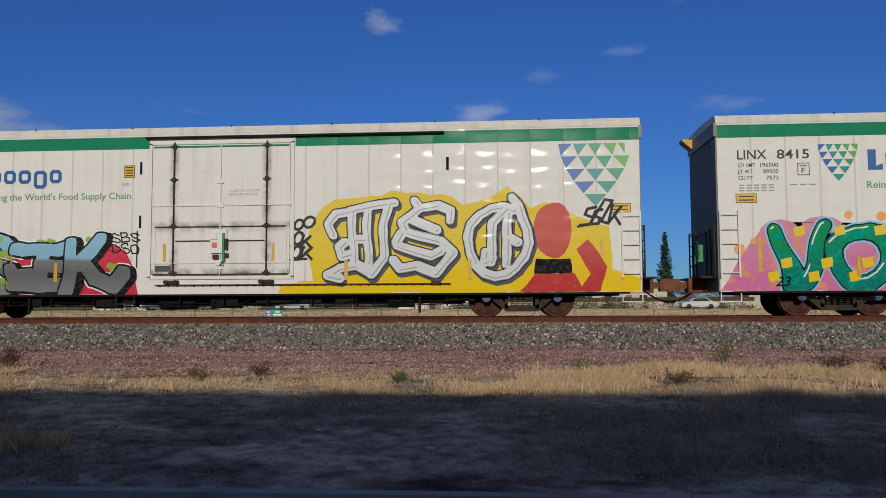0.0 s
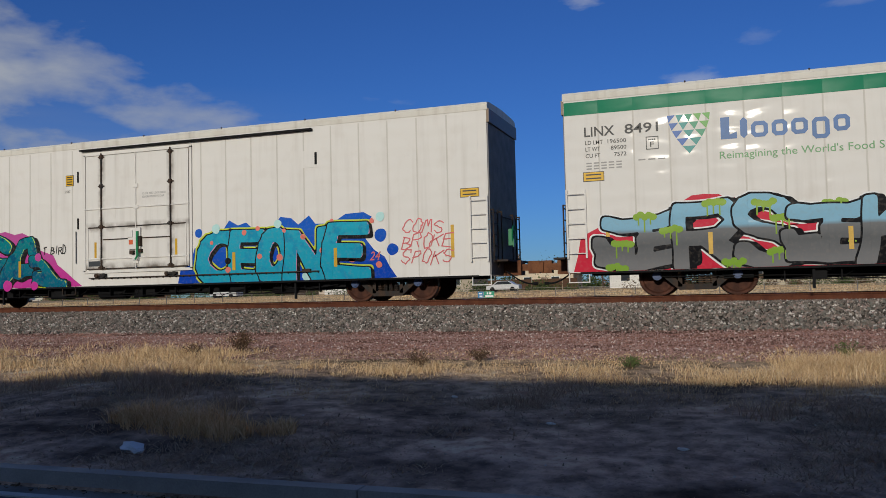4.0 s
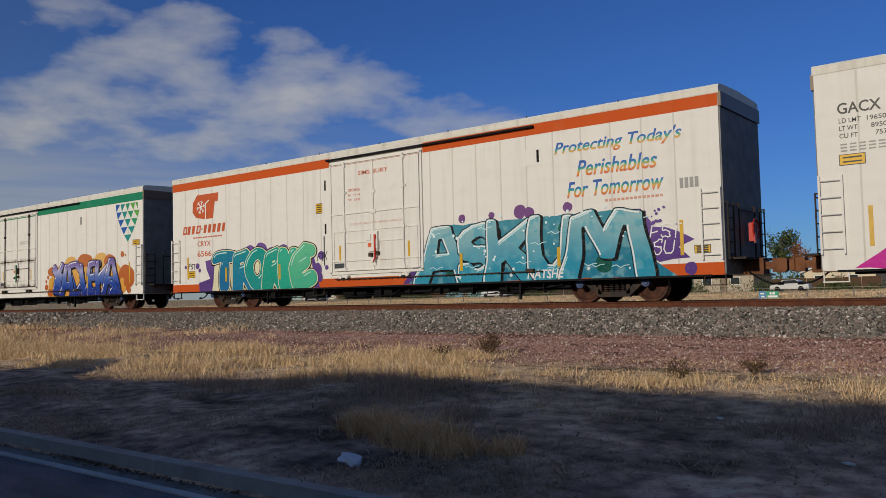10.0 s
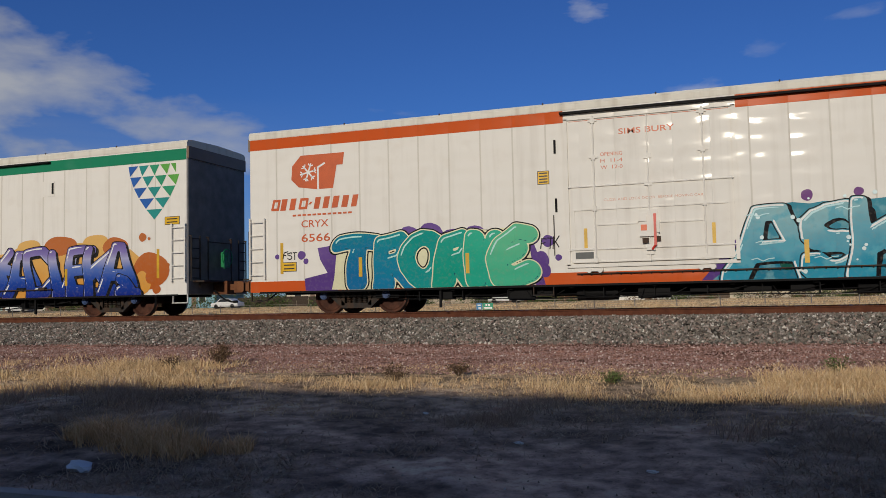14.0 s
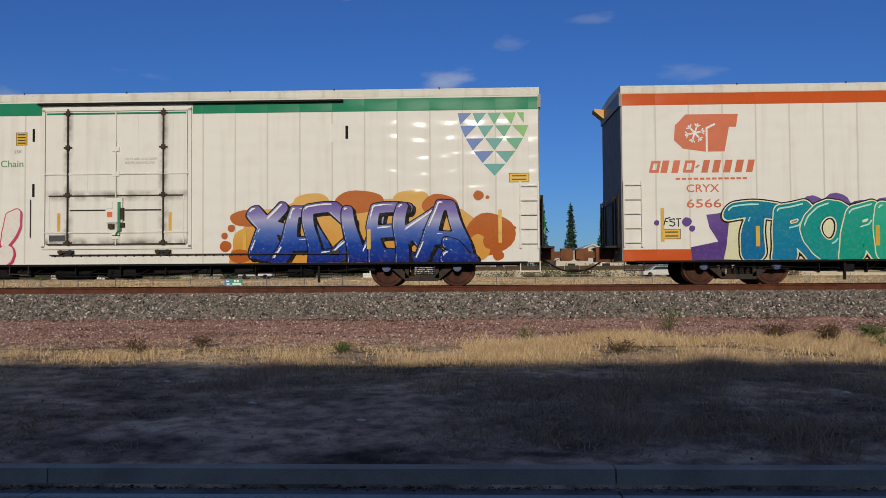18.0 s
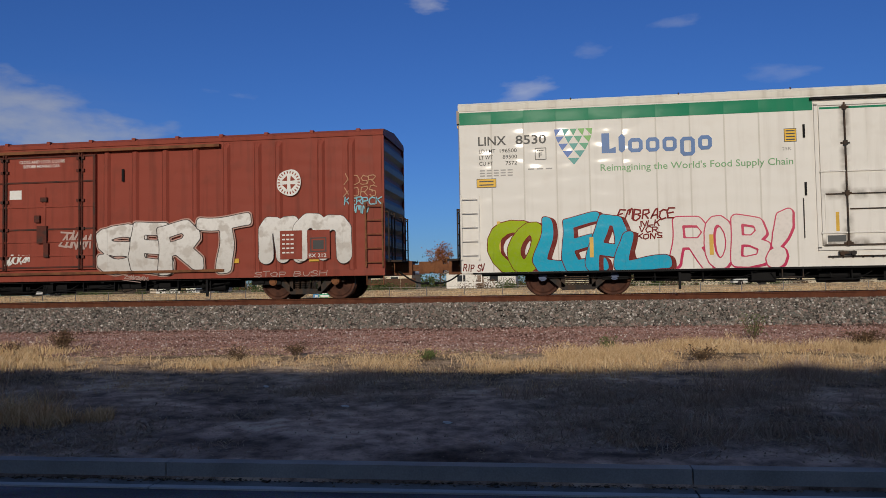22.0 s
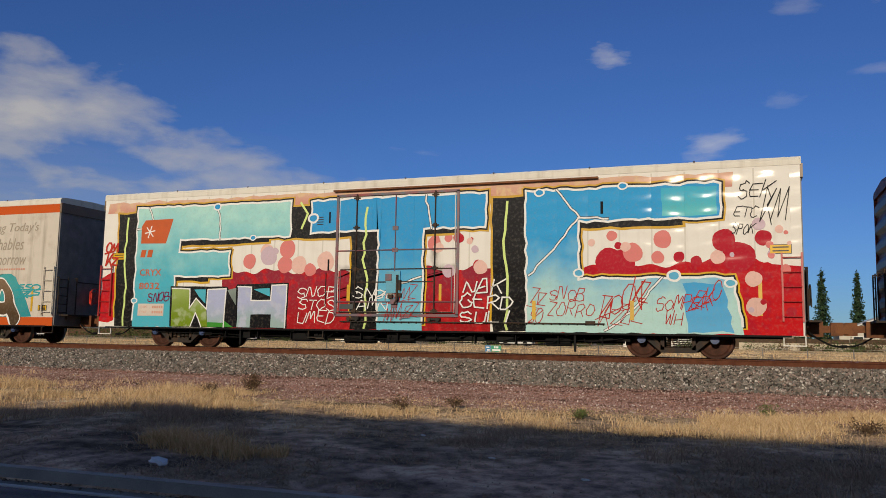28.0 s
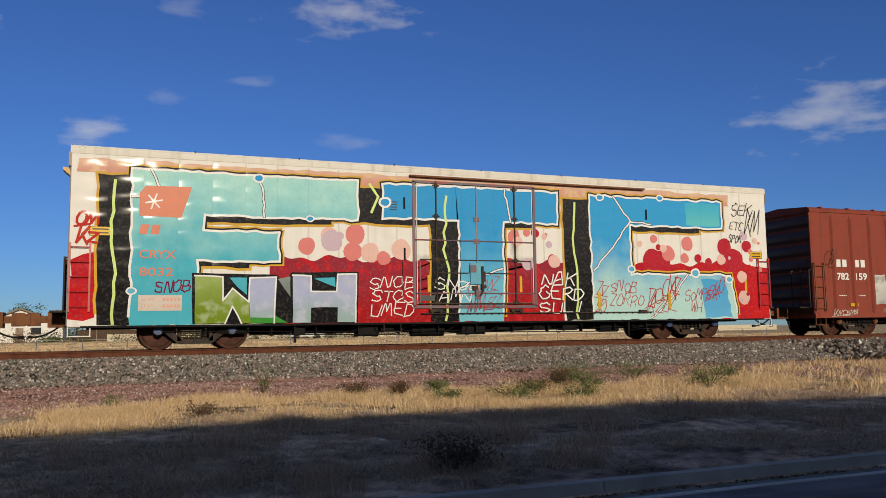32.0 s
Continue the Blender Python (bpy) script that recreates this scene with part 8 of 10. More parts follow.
    tag(car, ("SNOB", "AMN"), 9.55, 11.0, 1.2, 1.9, PAINT_WHITE, 0.03, 10, 44, base=0.056, lean=0.2)
    dk = spray("dry_red_line", (0.42, 0.02, 0.02), (0.5, 0.04, 0.03))
    tag(car, ("SNOB", "ZORRO"), 15.45, 16.75, 1.05, 1.88, dk, 0.022, 9, 45, lean=0.25)
    scribble(car, 16.85, 18.4, 0.9, 1.85, 1, dk, 46, 0.028, 9, 5)
    scribble(car, 16.9, 18.2, 0.85, 1.6, 1, dk, 57, 0.02, 10, 4)
    scribble(car, 19.2, 20.1, 1.2, 1.85, 1, dk, 58, 0.022, 10, 4)
    scribble(car, 14.95, 15.35, 0.9, 1.9, 2, dk, 59, 0.022, 10, 2)
    scribble(car, 10.6, 11.7, 0.9, 1.9, 2, dk, 60, 0.016, 10, 4, base=0.056)
    tag(car, ("SOMPER", "WH"), 18.33, 19.75, 0.85, 1.62, dk, 0.022, 9, 52, lean=0.3)
    tag(car, ("SNOB",), 1.95, 2.85, 1.45, 1.78, spray("wine_line", (0.16, 0.01, 0.05)), 0.035, 9, 47, lean=0.2)
    tag(car, ("SEK",), 20.42, 21.3, 4.12, 4.6, PAINT_BLACK, 0.024, 9, 48, lean=0.3)
    tag(car, ("ETC",), 20.35, 20.95, 3.62, 3.92, PAINT_BLACK, 0.02, 9, 53, lean=0.3)
    tag(car, ("SPOK",), 20.3, 20.85, 3.2, 3.5, PAINT_BLACK, 0.02, 9, 63, lean=0.3)
    scribble(car, 20.95, 21.6, 3.4, 4.25, 1, PAINT_BLACK, 54, 0.022, 10, 2)
    scribble(car, 0.1, 0.7, 2.7, 3.6, 2, dk, 49, 0.06, 9, 2)


def car_h():
    car = orange_marks("H", True, 2)
    g = backing(car, cloud(1.6, 9.0, 0.93, 2.5, 6, 3, 0.3), spray("pale_teal_cloud", (0.35, 0.50, 0.52), (0.55, 0.55, 0.50)), 0, "grey and white graffiti word")
    bubble(g, "S2K", 1.9, 8.8, 0.66, 2.6, [spray("slate_fill", (0.03, 0.033, 0.04), (0.16, 0.16, 0.17))], PAINT_WHITE, 3, 0.26, 0.06, PAINT_BLACK, 0.06, 7, 0.2, 0.12, spike=0.04)
    g = backing(car, cloud(12.6, 21.0, 0.93, 2.7, 6, 9, 0.8), spray("teal_cloud", (0.02, 0.26, 0.30), (0.05, 0.34, 0.36)), 0, "brown graffiti word on a teal cloud")
    bubble(g, "STERA", 12.9, 20.2, 0.64, 2.4, [spray("umber_fill", (0.08, 0.05, 0.03), (0.2, 0.13, 0.08))], PAINT_WHITE, 3, 0.2, 0.05, None, 0, 8, 0.2, 0.1, spike=0.03)
    scribble(car, 20.2, 21.4, 1.6, 2.2, 2, spray("teal_line", (0.02, 0.3, 0.34)), 4, 0.05, 3, 3)
    car = orange_marks("I", True, 3)
    g = backing(car, cloud(13.5, 20.5, 0.93, 2.2, 6, 29, 0.4), spray("grey_haze", (0.45, 0.45, 0.46), (0.6, 0.58, 0.55)), 0, "faded grey graffiti")
    scribble(g, 13.8, 20.2, 0.8, 2.2, 1, PAINT_WHITE, 6, 0.1, 4, 6)
    scribble(car, 8.0, 12.6, 0.9, 3.4, 2, spray("slate_fill", (0.03, 0.033, 0.04)), 11, 0.12, 45, 5)


car_a()
car_b()
car_c()
car_d()
car_e()
rob_word(CARS["E"][0])
car_f()
car_g()
car_h()
# ---------------------------------------------------------------- grass and shrubs of the verge
def blade_mat(name, stops, rough=0.8):
    m, nt, b = nodes_of(name)
    geo = nt.nodes.new("ShaderNodeNewGeometry")
    nt.links.new(ramp(nt, geo.outputs["Random Per Island"], stops), b.inputs["Base Color"])
    b.inputs["Roughness"].default_value = rough
    b.inputs["Specular IOR Level"].default_value = 0.1
    return m


STRAW = blade_mat("dry_straw", [(0.0, (0.50, 0.31, 0.16)), (0.4, (0.68, 0.47, 0.26)), (0.8, (0.80, 0.60, 0.36)), (1.0, (0.88, 0.72, 0.49))])
DUN = blade_mat("dun_grass", [(0.0, (0.32, 0.22, 0.165)), (0.5, (0.46, 0.335, 0.25)), (1.0, (0.58, 0.44, 0.34))])


def grass(name, clumps, per, radius, height, mat, label, seed, width=0.007, flat=1.0):
    """Blades of dry grass, one mesh; clumps: x, y, size."""
    rng = np.random.default_rng(seed)
    cs = np.array(clumps)
    n = len(cs) * per
    c = np.repeat(cs, per, 0)
    r = radius * c[:, 2] * np.sqrt(rng.random(n))
    a = rng.uniform(0, 6.2832, n)
    x, y = c[:, 0] + r * np.cos(a), c[:, 1] + r * np.sin(a)
    z = np.array([ground_z(p, q) for p, q in zip(x, y)]) - 0.01
    h = rng.uniform(height[0], height[1], n) * c[:, 2]
    lean = h * rng.uniform(0.15, 1.5, n) * flat
    b = rng.uniform(0, 6.2832, n)
    t = rng.uniform(0, 6.2832, n)
    w = width * rng.uniform(0.6, 1.5, n)
    root = np.stack([x, y, z], 1)
    side = np.stack([np.cos(t) * w, np.sin(t) * w, 0 * w], 1)
    mid = root + np.stack([np.cos(b) * lean * 0.38, np.sin(b) * lean * 0.38, h * 0.66], 1)
    tip = root + np.stack([np.cos(b) * lean, np.sin(b) * lean, h], 1)
    v = np.stack([root - side, root + side, mid + side * 0.7, mid - side * 0.7, tip], 1).reshape(-1, 3)
    k = 5 * np.arange(n)[:, None]
    faces = [list(q) for q in (k + np.array([0, 1, 2, 3])).tolist()] + [list(q) for q in (k + np.array([3, 2, 4])).tolist()]
    me = bpy.data.meshes.new(name)
    me.from_pydata(v.tolist(), [], faces)
    me.materials.append(mat)
    return tagged(new(name, me), label, "grass", kind="stuff")


def scatter(seed, n, x0, x1, y0, y1, dens, size):
    rng = random.Random(seed)
    out = []
    while len(out) < n:
        x, y = rng.uniform(x0, x1), rng.uniform(y0, y1)
        if rng.random() < dens(x, y):
            out.append((x, y, rng.uniform(*size)))
    return out


def band(x, y):
    """Where the straw stands thick: a ragged belt along the foot of the bank, wider past x=0."""
    if x > 0.3:
        c, w = 12.3, 1.35
    elif x > -8.5:
        c, w = 11.1, 0.42
    else:
        c, w = 11.5, 1.75
    c += 0.5 * noise.noise((x * 0.3, 1, 1))
    w *= 1 + 0.6 * noise.noise((x * 0.45, 5, 2))
    p = 1.5 * noise.noise((x * 0.6, y * 0.8, 7)) + (0.4 if x > 0.3 else 0.15)
    return math.exp(-((y - c) / max(0.22, w)) ** 2) * max(0.0, p) * 1.3


grass("dry_grass", scatter(1, 1500, -8.5, 15, 9.4, 15.4, band, (0.3, 1.2)), 62, 0.34, (0.03, 0.20), STRAW, "tall sunlit straw-coloured grass on the verge", 1, 0.0038)
grass("dry_grass", scatter(8, 1700, -30, -7.5, 9.2, 15.8, band, (0.3, 1.2)), 44, 0.42, (0.03, 0.2), STRAW, "low patchy straw on the verge", 8, 0.005)
grass("dry_grass", scatter(7, 3300, -26, 15, 9.2, 13.9, lambda x, y: 0.12 + max(0, 0.9 * noise.noise((x * 0.5, y * 0.9, 17))), (0.3, 0.9)), 30, 0.42, (0.012, 0.07), STRAW, "short pale stubble on the verge", 7, 0.005)
grass("dry_grass", scatter(2, 700, -80, -20, 10.0, 18.0, lambda x, y: 0.8, (0.7, 1.5)), 44, 0.5, (0.04, 0.2), STRAW, "straw-coloured grass further along the verge", 2, 0.008)
grass("dry_grass", scatter(3, 400, 14, 40, 9.8, 16.0, lambda x, y: 0.8, (0.7, 1.4)), 44, 0.45, (0.05, 0.22), STRAW, "straw-coloured grass further along the verge", 3, 0.007)
grass("field_grass", scatter(9, 2000, -75, 60, 44, 112, lambda x, y: 0.25 + 0.7 * (y < 80), (0.7, 1.4)), 26, 1.5, (0.04, 0.13), STRAW, "short dry grass over the field", 9, 0.022)
PALE = blade_mat("pale_thatch", [(0.0, (0.36, 0.26, 0.18)), (0.5, (0.50, 0.38, 0.27)), (1.0, (0.64, 0.52, 0.38))])


def shade_patch(x, y):
    """Mats of dry grass with bare soil between them."""
    p = noise.noise((x * 0.34, y * 0.9, 3)) + 0.45 * noise.noise((x * 1.3, y * 2.0, 8))
    return max(0.0, 1.25 * p + (0.32 if x > 2.0 else 0.06))


grass("low_grass", scatter(4, 2000, -14, 15, 6.3, 11.2, shade_patch, (0.3, 1.5)), 44, 0.26, (0.012, 0.075), DUN, "short grey-brown dry grass in the shade", 4, 0.0045, 2.2)
grass("thatch", scatter(14, 3600, -14, 15, 6.25, 11.3, shade_patch, (0.5, 1.3)), 26, 0.30, (0.01, 0.035), PALE, "pale flattened dry grass on the soil", 14, 0.006, 4.0)
grass("grass_tuft", scatter(15, 60, 1.5, 14, 6.6, 10.6, shade_patch, (0.5, 1.3)) + scatter(16, 26, -13, 1.5, 8.4, 10.8, shade_patch, (0.5, 1.1)), 150, 0.26, (0.04, 0.2), DUN, "soft tufts of dry grass in the shade", 16, 0.0045)
grass("grass_tuft", [(-5.3 + dx, 7.45 + dy, s) for dx, dy, s in ((0, 0, 1.2), (-0.4, 0.1, 1.1), (-0.85, 0.2, 1.0), (0.35, -0.1, 0.8), (0.75, 0.1, 0.6), (-1.2, 0.3, 0.7))], 460, 0.30, (0.06, 0.30), blade_mat("tawny_grass", [(0.0, (0.55, 0.33, 0.16)), (0.5, (0.78, 0.52, 0.28)), (1.0, (0.9, 0.68, 0.42))]), "dense tuft of dry grass beside the litter", 5, 0.004)
grass("grass_tuft", [(x, y, s) for x, y, s in ((-7.6, 9.6, 1.2), (-9.2, 9.9, 1.4), (-10.4, 9.3, 1.2), (-8.4, 10.2, 1.1), (3.1, 7.2, 0.7), (1.0, 7.0, 0.6), (5.8, 8.2, 1.0), (6.6, 7.6, 0.9), (7.5, 8.6, 1.1), (-2.2, 10.0, 0.9), (2.4, 9.3, 1.0), (3.4, 9.8, 1.2))], 260, 0.42, (0.04, 0.22), DUN, "tufts of dry grass in the shade", 6, 0.005)


def shrub(x, y, w, h, mat, stem, label, seed, n=420):
    rng = np.random.default_rng(seed)
    z0 = ground_z(x, y)
    b = thing("shrub", pose(x, y, z0), label, "shrub")
    bm = bmesh.new()
    rr = random.Random(seed)
    tips = []
    for i in range(12):
        a, k = rr.uniform(0, 6.28), rr.uniform(0.3, 1)
        p = [(0, 0, -0.03), (0.25 * w * k * math.cos(a), 0.25 * w * k * math.sin(a), h * 0.45), (0.48 * w * k * math.cos(a), 0.48 * w * k * math.sin(a), h * rr.uniform(0.6, 0.95))]
        tube(bm, p, 0.006, 4)
        tips += p[1:]
    part("stem", bm, stem, b, "thin woody stems")
    v, f = [], []
    for i in range(n):
        tx, ty, tz = tips[rng.integers(len(tips))]
        c = np.array([tx, ty, tz]) + rng.normal(0, 1, 3) * np.array([w * 0.12, w * 0.12, h * 0.13])
        c[2] = max(0.02, c[2])
        d = rng.normal(0, 1, (3, 3)) * 0.012
        k = len(v)
        v += (c + d).tolist()
        f.append((k, k + 1, k + 2))
    me = bpy.data.meshes.new("foliage")
    me.from_pydata(v, [], f)
    me.materials.append(mat)
    part("foliage", me, None, b)


SAGE = blade_mat("sage_leaf", [(0.0, (0.07, 0.10, 0.035)), (0.6, (0.13, 0.17, 0.06)), (1.0, (0.22, 0.24, 0.10))])
DEAD = blade_mat("dead_leaf", [(0.0, (0.07, 0.04, 0.025)), (0.6, (0.13, 0.08, 0.045)), (1.0, (0.22, 0.14, 0.08))])
DARKB = blade_mat("dark_twig", [(0.0, (0.05, 0.042, 0.033)), (1.0, (0.13, 0.105, 0.08))])
WOOD = plain("twig_wood", (0.13, 0.09, 0.06), 0.9)
for i, (x, y, w, h, m, lb) in enumerate((
        (-1.62, 11.75, 0.34, 0.14, SAGE, "small green weed on the gravel"), (3.84, 14.5, 0.45, 0.4, SAGE, "upright green weed in straw"), (5.3, 13.3, 0.6, 0.28, DEAD, "low brown dead shrub on gravel"),
        (6.0, 13.0, 0.5, 0.3, DEAD, "low brown dead shrub on gravel"), (7.7, 11.7, 0.9, 0.34, SAGE, "grey-green low shrub among straw"), (6.9, 13.4, 0.5, 0.25, SAGE, "grey-green low shrub among straw"), (10.0, 13.7, 0.9, 0.45, SAGE, "grey-green low shrub among straw"),
        (11.8, 14.1, 1.1, 0.42, SAGE, "grey-green low shrub among straw"), (9.4, 13.2, 0.6, 0.4, DEAD, "low brown dead shrub on gravel"), (4.6, 7.05, 0.95, 0.30, DARKB, "dark leafless shrub in the shade"), (9.7, 12.6, 0.9, 0.42, SAGE, "grey-green low shrub among straw"), (12.2, 12.1, 1.1, 0.42, SAGE, "grey-green low shrub among straw"), (-8.75, 13.4, 0.5, 0.36, DEAD, "rust-brown dead weed on the verge"),
        (-9.4, 12.9, 0.35, 0.2, DEAD, "rust-brown dead weed on the verge"), (-3.9, 12.3, 0.4, 0.2, DEAD, "rust-brown dead weed on the verge"), (-4.5, 11.3, 0.4, 0.25, DEAD, "rust-brown dead weed on the verge"), (2.4, 11.4, 0.45, 0.2, DEAD, "rust-brown dead weed on the verge"), (1.2, 13.0, 0.3, 0.2, SAGE, "small green weed on the gravel"), (8.6, 12.6, 0.7, 0.3, DEAD, "low brown dead shrub on gravel"), (6.6, 12.1, 0.6, 0.24, SAGE, "grey-green low shrub among straw"), (8.9, 11.5, 0.9, 0.26, SAGE, "grey-green low shrub among straw"), (13.3, 12.9, 0.8, 0.4, SAGE, "grey-green low shrub among straw"))):
    shrub(x, y, w, h, m, WOOD, lb, 50 + i, 2200 if m is DARKB else 420 if w < 0.5 else 1300)


def litter(x, y, s, c, label, seed):
    rng = random.Random(seed)
    bm = bmesh.new()
    bmesh.ops.create_icosphere(bm, subdivisions=2, radius=s)
    for v in bm.verts:
        k = 1 + 0.45 * noise.noise(v.co * (4 / s * 0.4) + Vector((seed, 0, 0)))
        v.co = Vector((v.co.x * 1.3 * k, v.co.y * 0.8 * k, v.co.z * 0.42 * k))
    ob = solid("litter", bm, plain("litter_" + str(seed), c, 0.5, var=0.15), label, "litter")
    ob.location = (x, y, ground_z(x, y) + s * 0.3)
    ob.rotation_euler = (0, 0.1, rng.uniform(-0.4, 0.4))


litter(-5.62, 6.75, 0.115, (0.68, 0.74, 0.82), "crumpled pale blue and white plastic bag on soil", 1)
for i, (x, y) in enumerate(((-0.75, 7.6), (-2.0, 8.3), (2.3, 9.2), (4.3, 8.6), (-3.4, 9.6))):
    litter(x, y, 0.035, (0.72, 0.72, 0.7), "small white scrap on bare soil", 10 + i)


# ---------------------------------------------------------------- beyond the track
def fence():
    f = thing("wire_fence", pose(0, 50.4, 0.86), "low wire fence on steel posts across the field", "fence")
    bm = bmesh.new()
    cyl(bm, (0, 0, 0), (0, 0, 0.62), 0.03, 6)
    pm = finish(bm, "post", STEEL)
    for i in range(-60, 24):
        part("post", pm, None, f).location.x = i * 2.4 - 0.6
    for z in (0.1, 0.22, 0.34, 0.46, 0.6):
        bm = bmesh.new()
        cyl(bm, (-146, 0, z), (56, 0, z), 0.006 if z < 0.6 else 0.012, 4)
        part("wire", bm, STEEL, f)


fence()
s = thing("notice_sign", pose(-14.62, 50.2, 0.88) @ Matrix.Diagonal((1.3, 1, 1.42, 1)), "blue and green notice sign on the fence", "sign")
for nm, a, b, m in (("sign_panel", -0.42, -0.13, plain_cache("sign_blue", (0.03, 0.22, 0.45))), ("sign_panel", -0.11, 0.42, plain_cache("sign_green", (0.01, 0.30, 0.17)))):
    bm = bmesh.new()
    box(bm, a, b, -0.012, 0.0, 0, 0.3)
    part(nm, bm, m, s)
bm = bmesh.new()
for a, b, c, d in ((0.04, 0.12, 0.17, 0.26), (0.16, 0.27, 0.17, 0.26), (-0.05, 0.37, 0.05, 0.13), (-0.36, -0.2, 0.18, 0.24), (-0.33, -0.18, 0.06, 0.12)):
    box(bm, a, b, -0.016, -0.012, c, d)
part("sign_print", bm, plain_cache("sign_white", (0.8, 0.8, 0.8)), s)
for x in (-0.3, 0.3):
    bm = bmesh.new()
    cyl(bm, (x, 0.02, -0.27), (x, 0.02, 0.28), 0.02, 6)
    part("sign_post", bm, STEEL, s)

cw = thing("concrete_wall", pose(2.0, 116, 0.86), "low pale concrete barrier across the field", "wall")
bm = bmesh.new()
box(bm, 0.01, 5.69, 0, 0.3, 0, 1.0)
pm = finish(bm, "barrier_block", plain("pale_concrete", (0.56, 0.49, 0.37), 0.9, var=0.15))
for i in range(20):
    part("barrier_block", pm, None, cw).location.x = -2 + 5.7 * i


def house(x, y, w, d, h, wall, roofc, label, gable=True):
    """A small house: walls, gable roof, door and windows with frames and panes."""
    b = thing("house", pose(x, y, 0.88), label, "house")
    bm = bmesh.new()
    prism(bm, [(0, 0), (w, 0), (w, h), (w / 2, h + (w * 0.2 if gable else 0.3)), (0, h)], 0, d)
    part("wall", bm, plain_cache("house_" + str(round(sum(wall) * 1000)), wall, 0.9), b)
    t = w * 0.2 if gable else 0.3
    for sgn in (0, 1):
        bm = bmesh.new()
        xs = (-0.5, w / 2) if sgn == 0 else (w / 2, w + 0.5)
        zs = (h - 0.1, h + t + 0.05) if sgn == 0 else (h + t + 0.05, h - 0.1)
        prism(bm, [(xs[0], zs[0]), (xs[1], zs[1]), (xs[1], zs[1] + 0.22), (xs[0], zs[0] + 0.22)], -0.5, d + 0.5)
        part("roof", bm, plain_cache("roof_" + str(round(sum(roofc) * 1000)), roofc, 0.9), b)
    for fx in (0.15, 0.62):
        bm = bmesh.new()
        box(bm, w * fx, w * fx + 1.5, -0.06, 0.0, 1.0, 2.2)
        fr = part("window", bm, plain_cache("house_trim", (0.7, 0.69, 0.66)), b)
        bm = bmesh.new()
        box(bm, w * fx + 0.1, w * fx + 1.4, -0.07, -0.05, 1.1, 2.1)
        part("pane", bm, plain_cache("dark_pane", (0.03, 0.035, 0.04), 0.1), fr)
    bm = bmesh.new()
    box(bm, w * 0.45, w * 0.45 + 1.0, -0.05, 0.0, 0, 2.05)
    part("door", bm, plain_cache("house_door", (0.2, 0.13, 0.09)), b)


rng = random.Random(12)
HOUSES = ((-170, 150, 14, 3.0, (0.30, 0.42, 0.42)), (-146, 140, 12, 2.8, (0.62, 0.60, 0.55)), (-118, 138, 12, 2.8, (0.42, 0.36, 0.28)), (-95, 124, 9, 2.5, (0.20, 0.36, 0.42)), (-78, 135, 11, 2.6, (0.60, 0.52, 0.42)), (-63, 122, 9, 2.3, (0.74, 0.73, 0.70)),
          (-47, 124, 9, 2.4, (0.26, 0.36, 0.44)), (-34, 136, 10, 2.6, (0.66, 0.56, 0.42)), (-17, 128, 11, 2.4, (0.72, 0.70, 0.66)), (-2, 140, 10, 2.6, (0.36, 0.30, 0.26)), (14, 134, 12, 2.6, (0.58, 0.53, 0.45)), (40, 138, 14, 3.0, (0.5, 0.47, 0.42)))
for i, (x, y, w_, h_, c) in enumerate(HOUSES):
    house(x, y, w_, 9, h_, c, ((0.16, 0.14, 0.13), (0.62, 0.61, 0.59), (0.24, 0.20, 0.17))[i % 3], "single-storey house with a low gable roof beyond the field")
# board fences in front of the yards
for i, (x0, x1, y, c) in enumerate(((-130, -98, 130, (0.10, 0.06, 0.04)), (-84, -66, 128, (0.06, 0.045, 0.035)), (-36, -20, 126, (0.10, 0.055, 0.035)), (-4, 40, 132, (0.09, 0.06, 0.04)))):
    bf = thing("board_fence", pose(x0, y, 0.88), "weathered dark board fence beyond the field", "fence")
    bm = bmesh.new()
    box(bm, 0, 2.35, 0, 0.05, 0, 1.7)
    pm = finish(bm, "fence_panel", plain("fence_wood_" + str(i), c, 0.9))
    for k in range(int((x1 - x0) / 2.4)):
        part("fence_panel", pm, None, bf).location = (2.4 * k, 0, 0.05 * math.sin(k * 1.7))


def parked(x, y, c, label):
    car = thing("parked_car", pose(x, y, 0.88), label, "car")
    bm = bmesh.new()
    prism(bm, [(0, 0.3), (0, 0.75), (0.9, 0.9), (1.5, 1.4), (3.0, 1.42), (3.8, 0.95), (4.4, 0.85), (4.45, 0.3)], 0, 1.75)
    soften(bm, 0.08)
    part("body", bm, plain_cache("carpaint_" + str(round(sum(c) * 1000)), c, 0.25), car)
    bm = bmesh.new()
    prism(bm, [(1.1, 0.95), (1.6, 1.34), (2.95, 1.36), (3.55, 0.98)], -0.01, 1.76)
    part("window", bm, plain_cache("dark_pane", (0.03, 0.035, 0.04), 0.1), car)
    for wx in (0.85, 3.55):
        bm = bmesh.new()
        cyl(bm, (wx, -0.02, 0.32), (wx, 1.77, 0.32), 0.32, 14)
        part("wheel", bm, BLACK, car)


for x, y, c in ((-70, 100, (0.7, 0.7, 0.7)), (-104, 96, (0.65, 0.65, 0.66)), (-30, 104, (0.6, 0.6, 0.6)), (-48, 104, (0.1, 0.12, 0.16)), (22, 104, (0.6, 0.6, 0.58))):
    parked(x, y, c, "parked car beyond the field")


def leaves(n, seed, spread, size, lift):
    rng = np.random.default_rng(seed)
    c = spread(rng, n)
    d = rng.normal(0, 1, (n, 3, 3)) * size
    v = (c[:, None] + d).reshape(-1, 3)
    me = bpy.data.meshes.new("crown")
    me.from_pydata(v.tolist(), [], np.arange(3 * n).reshape(-1, 3).tolist())
    return me


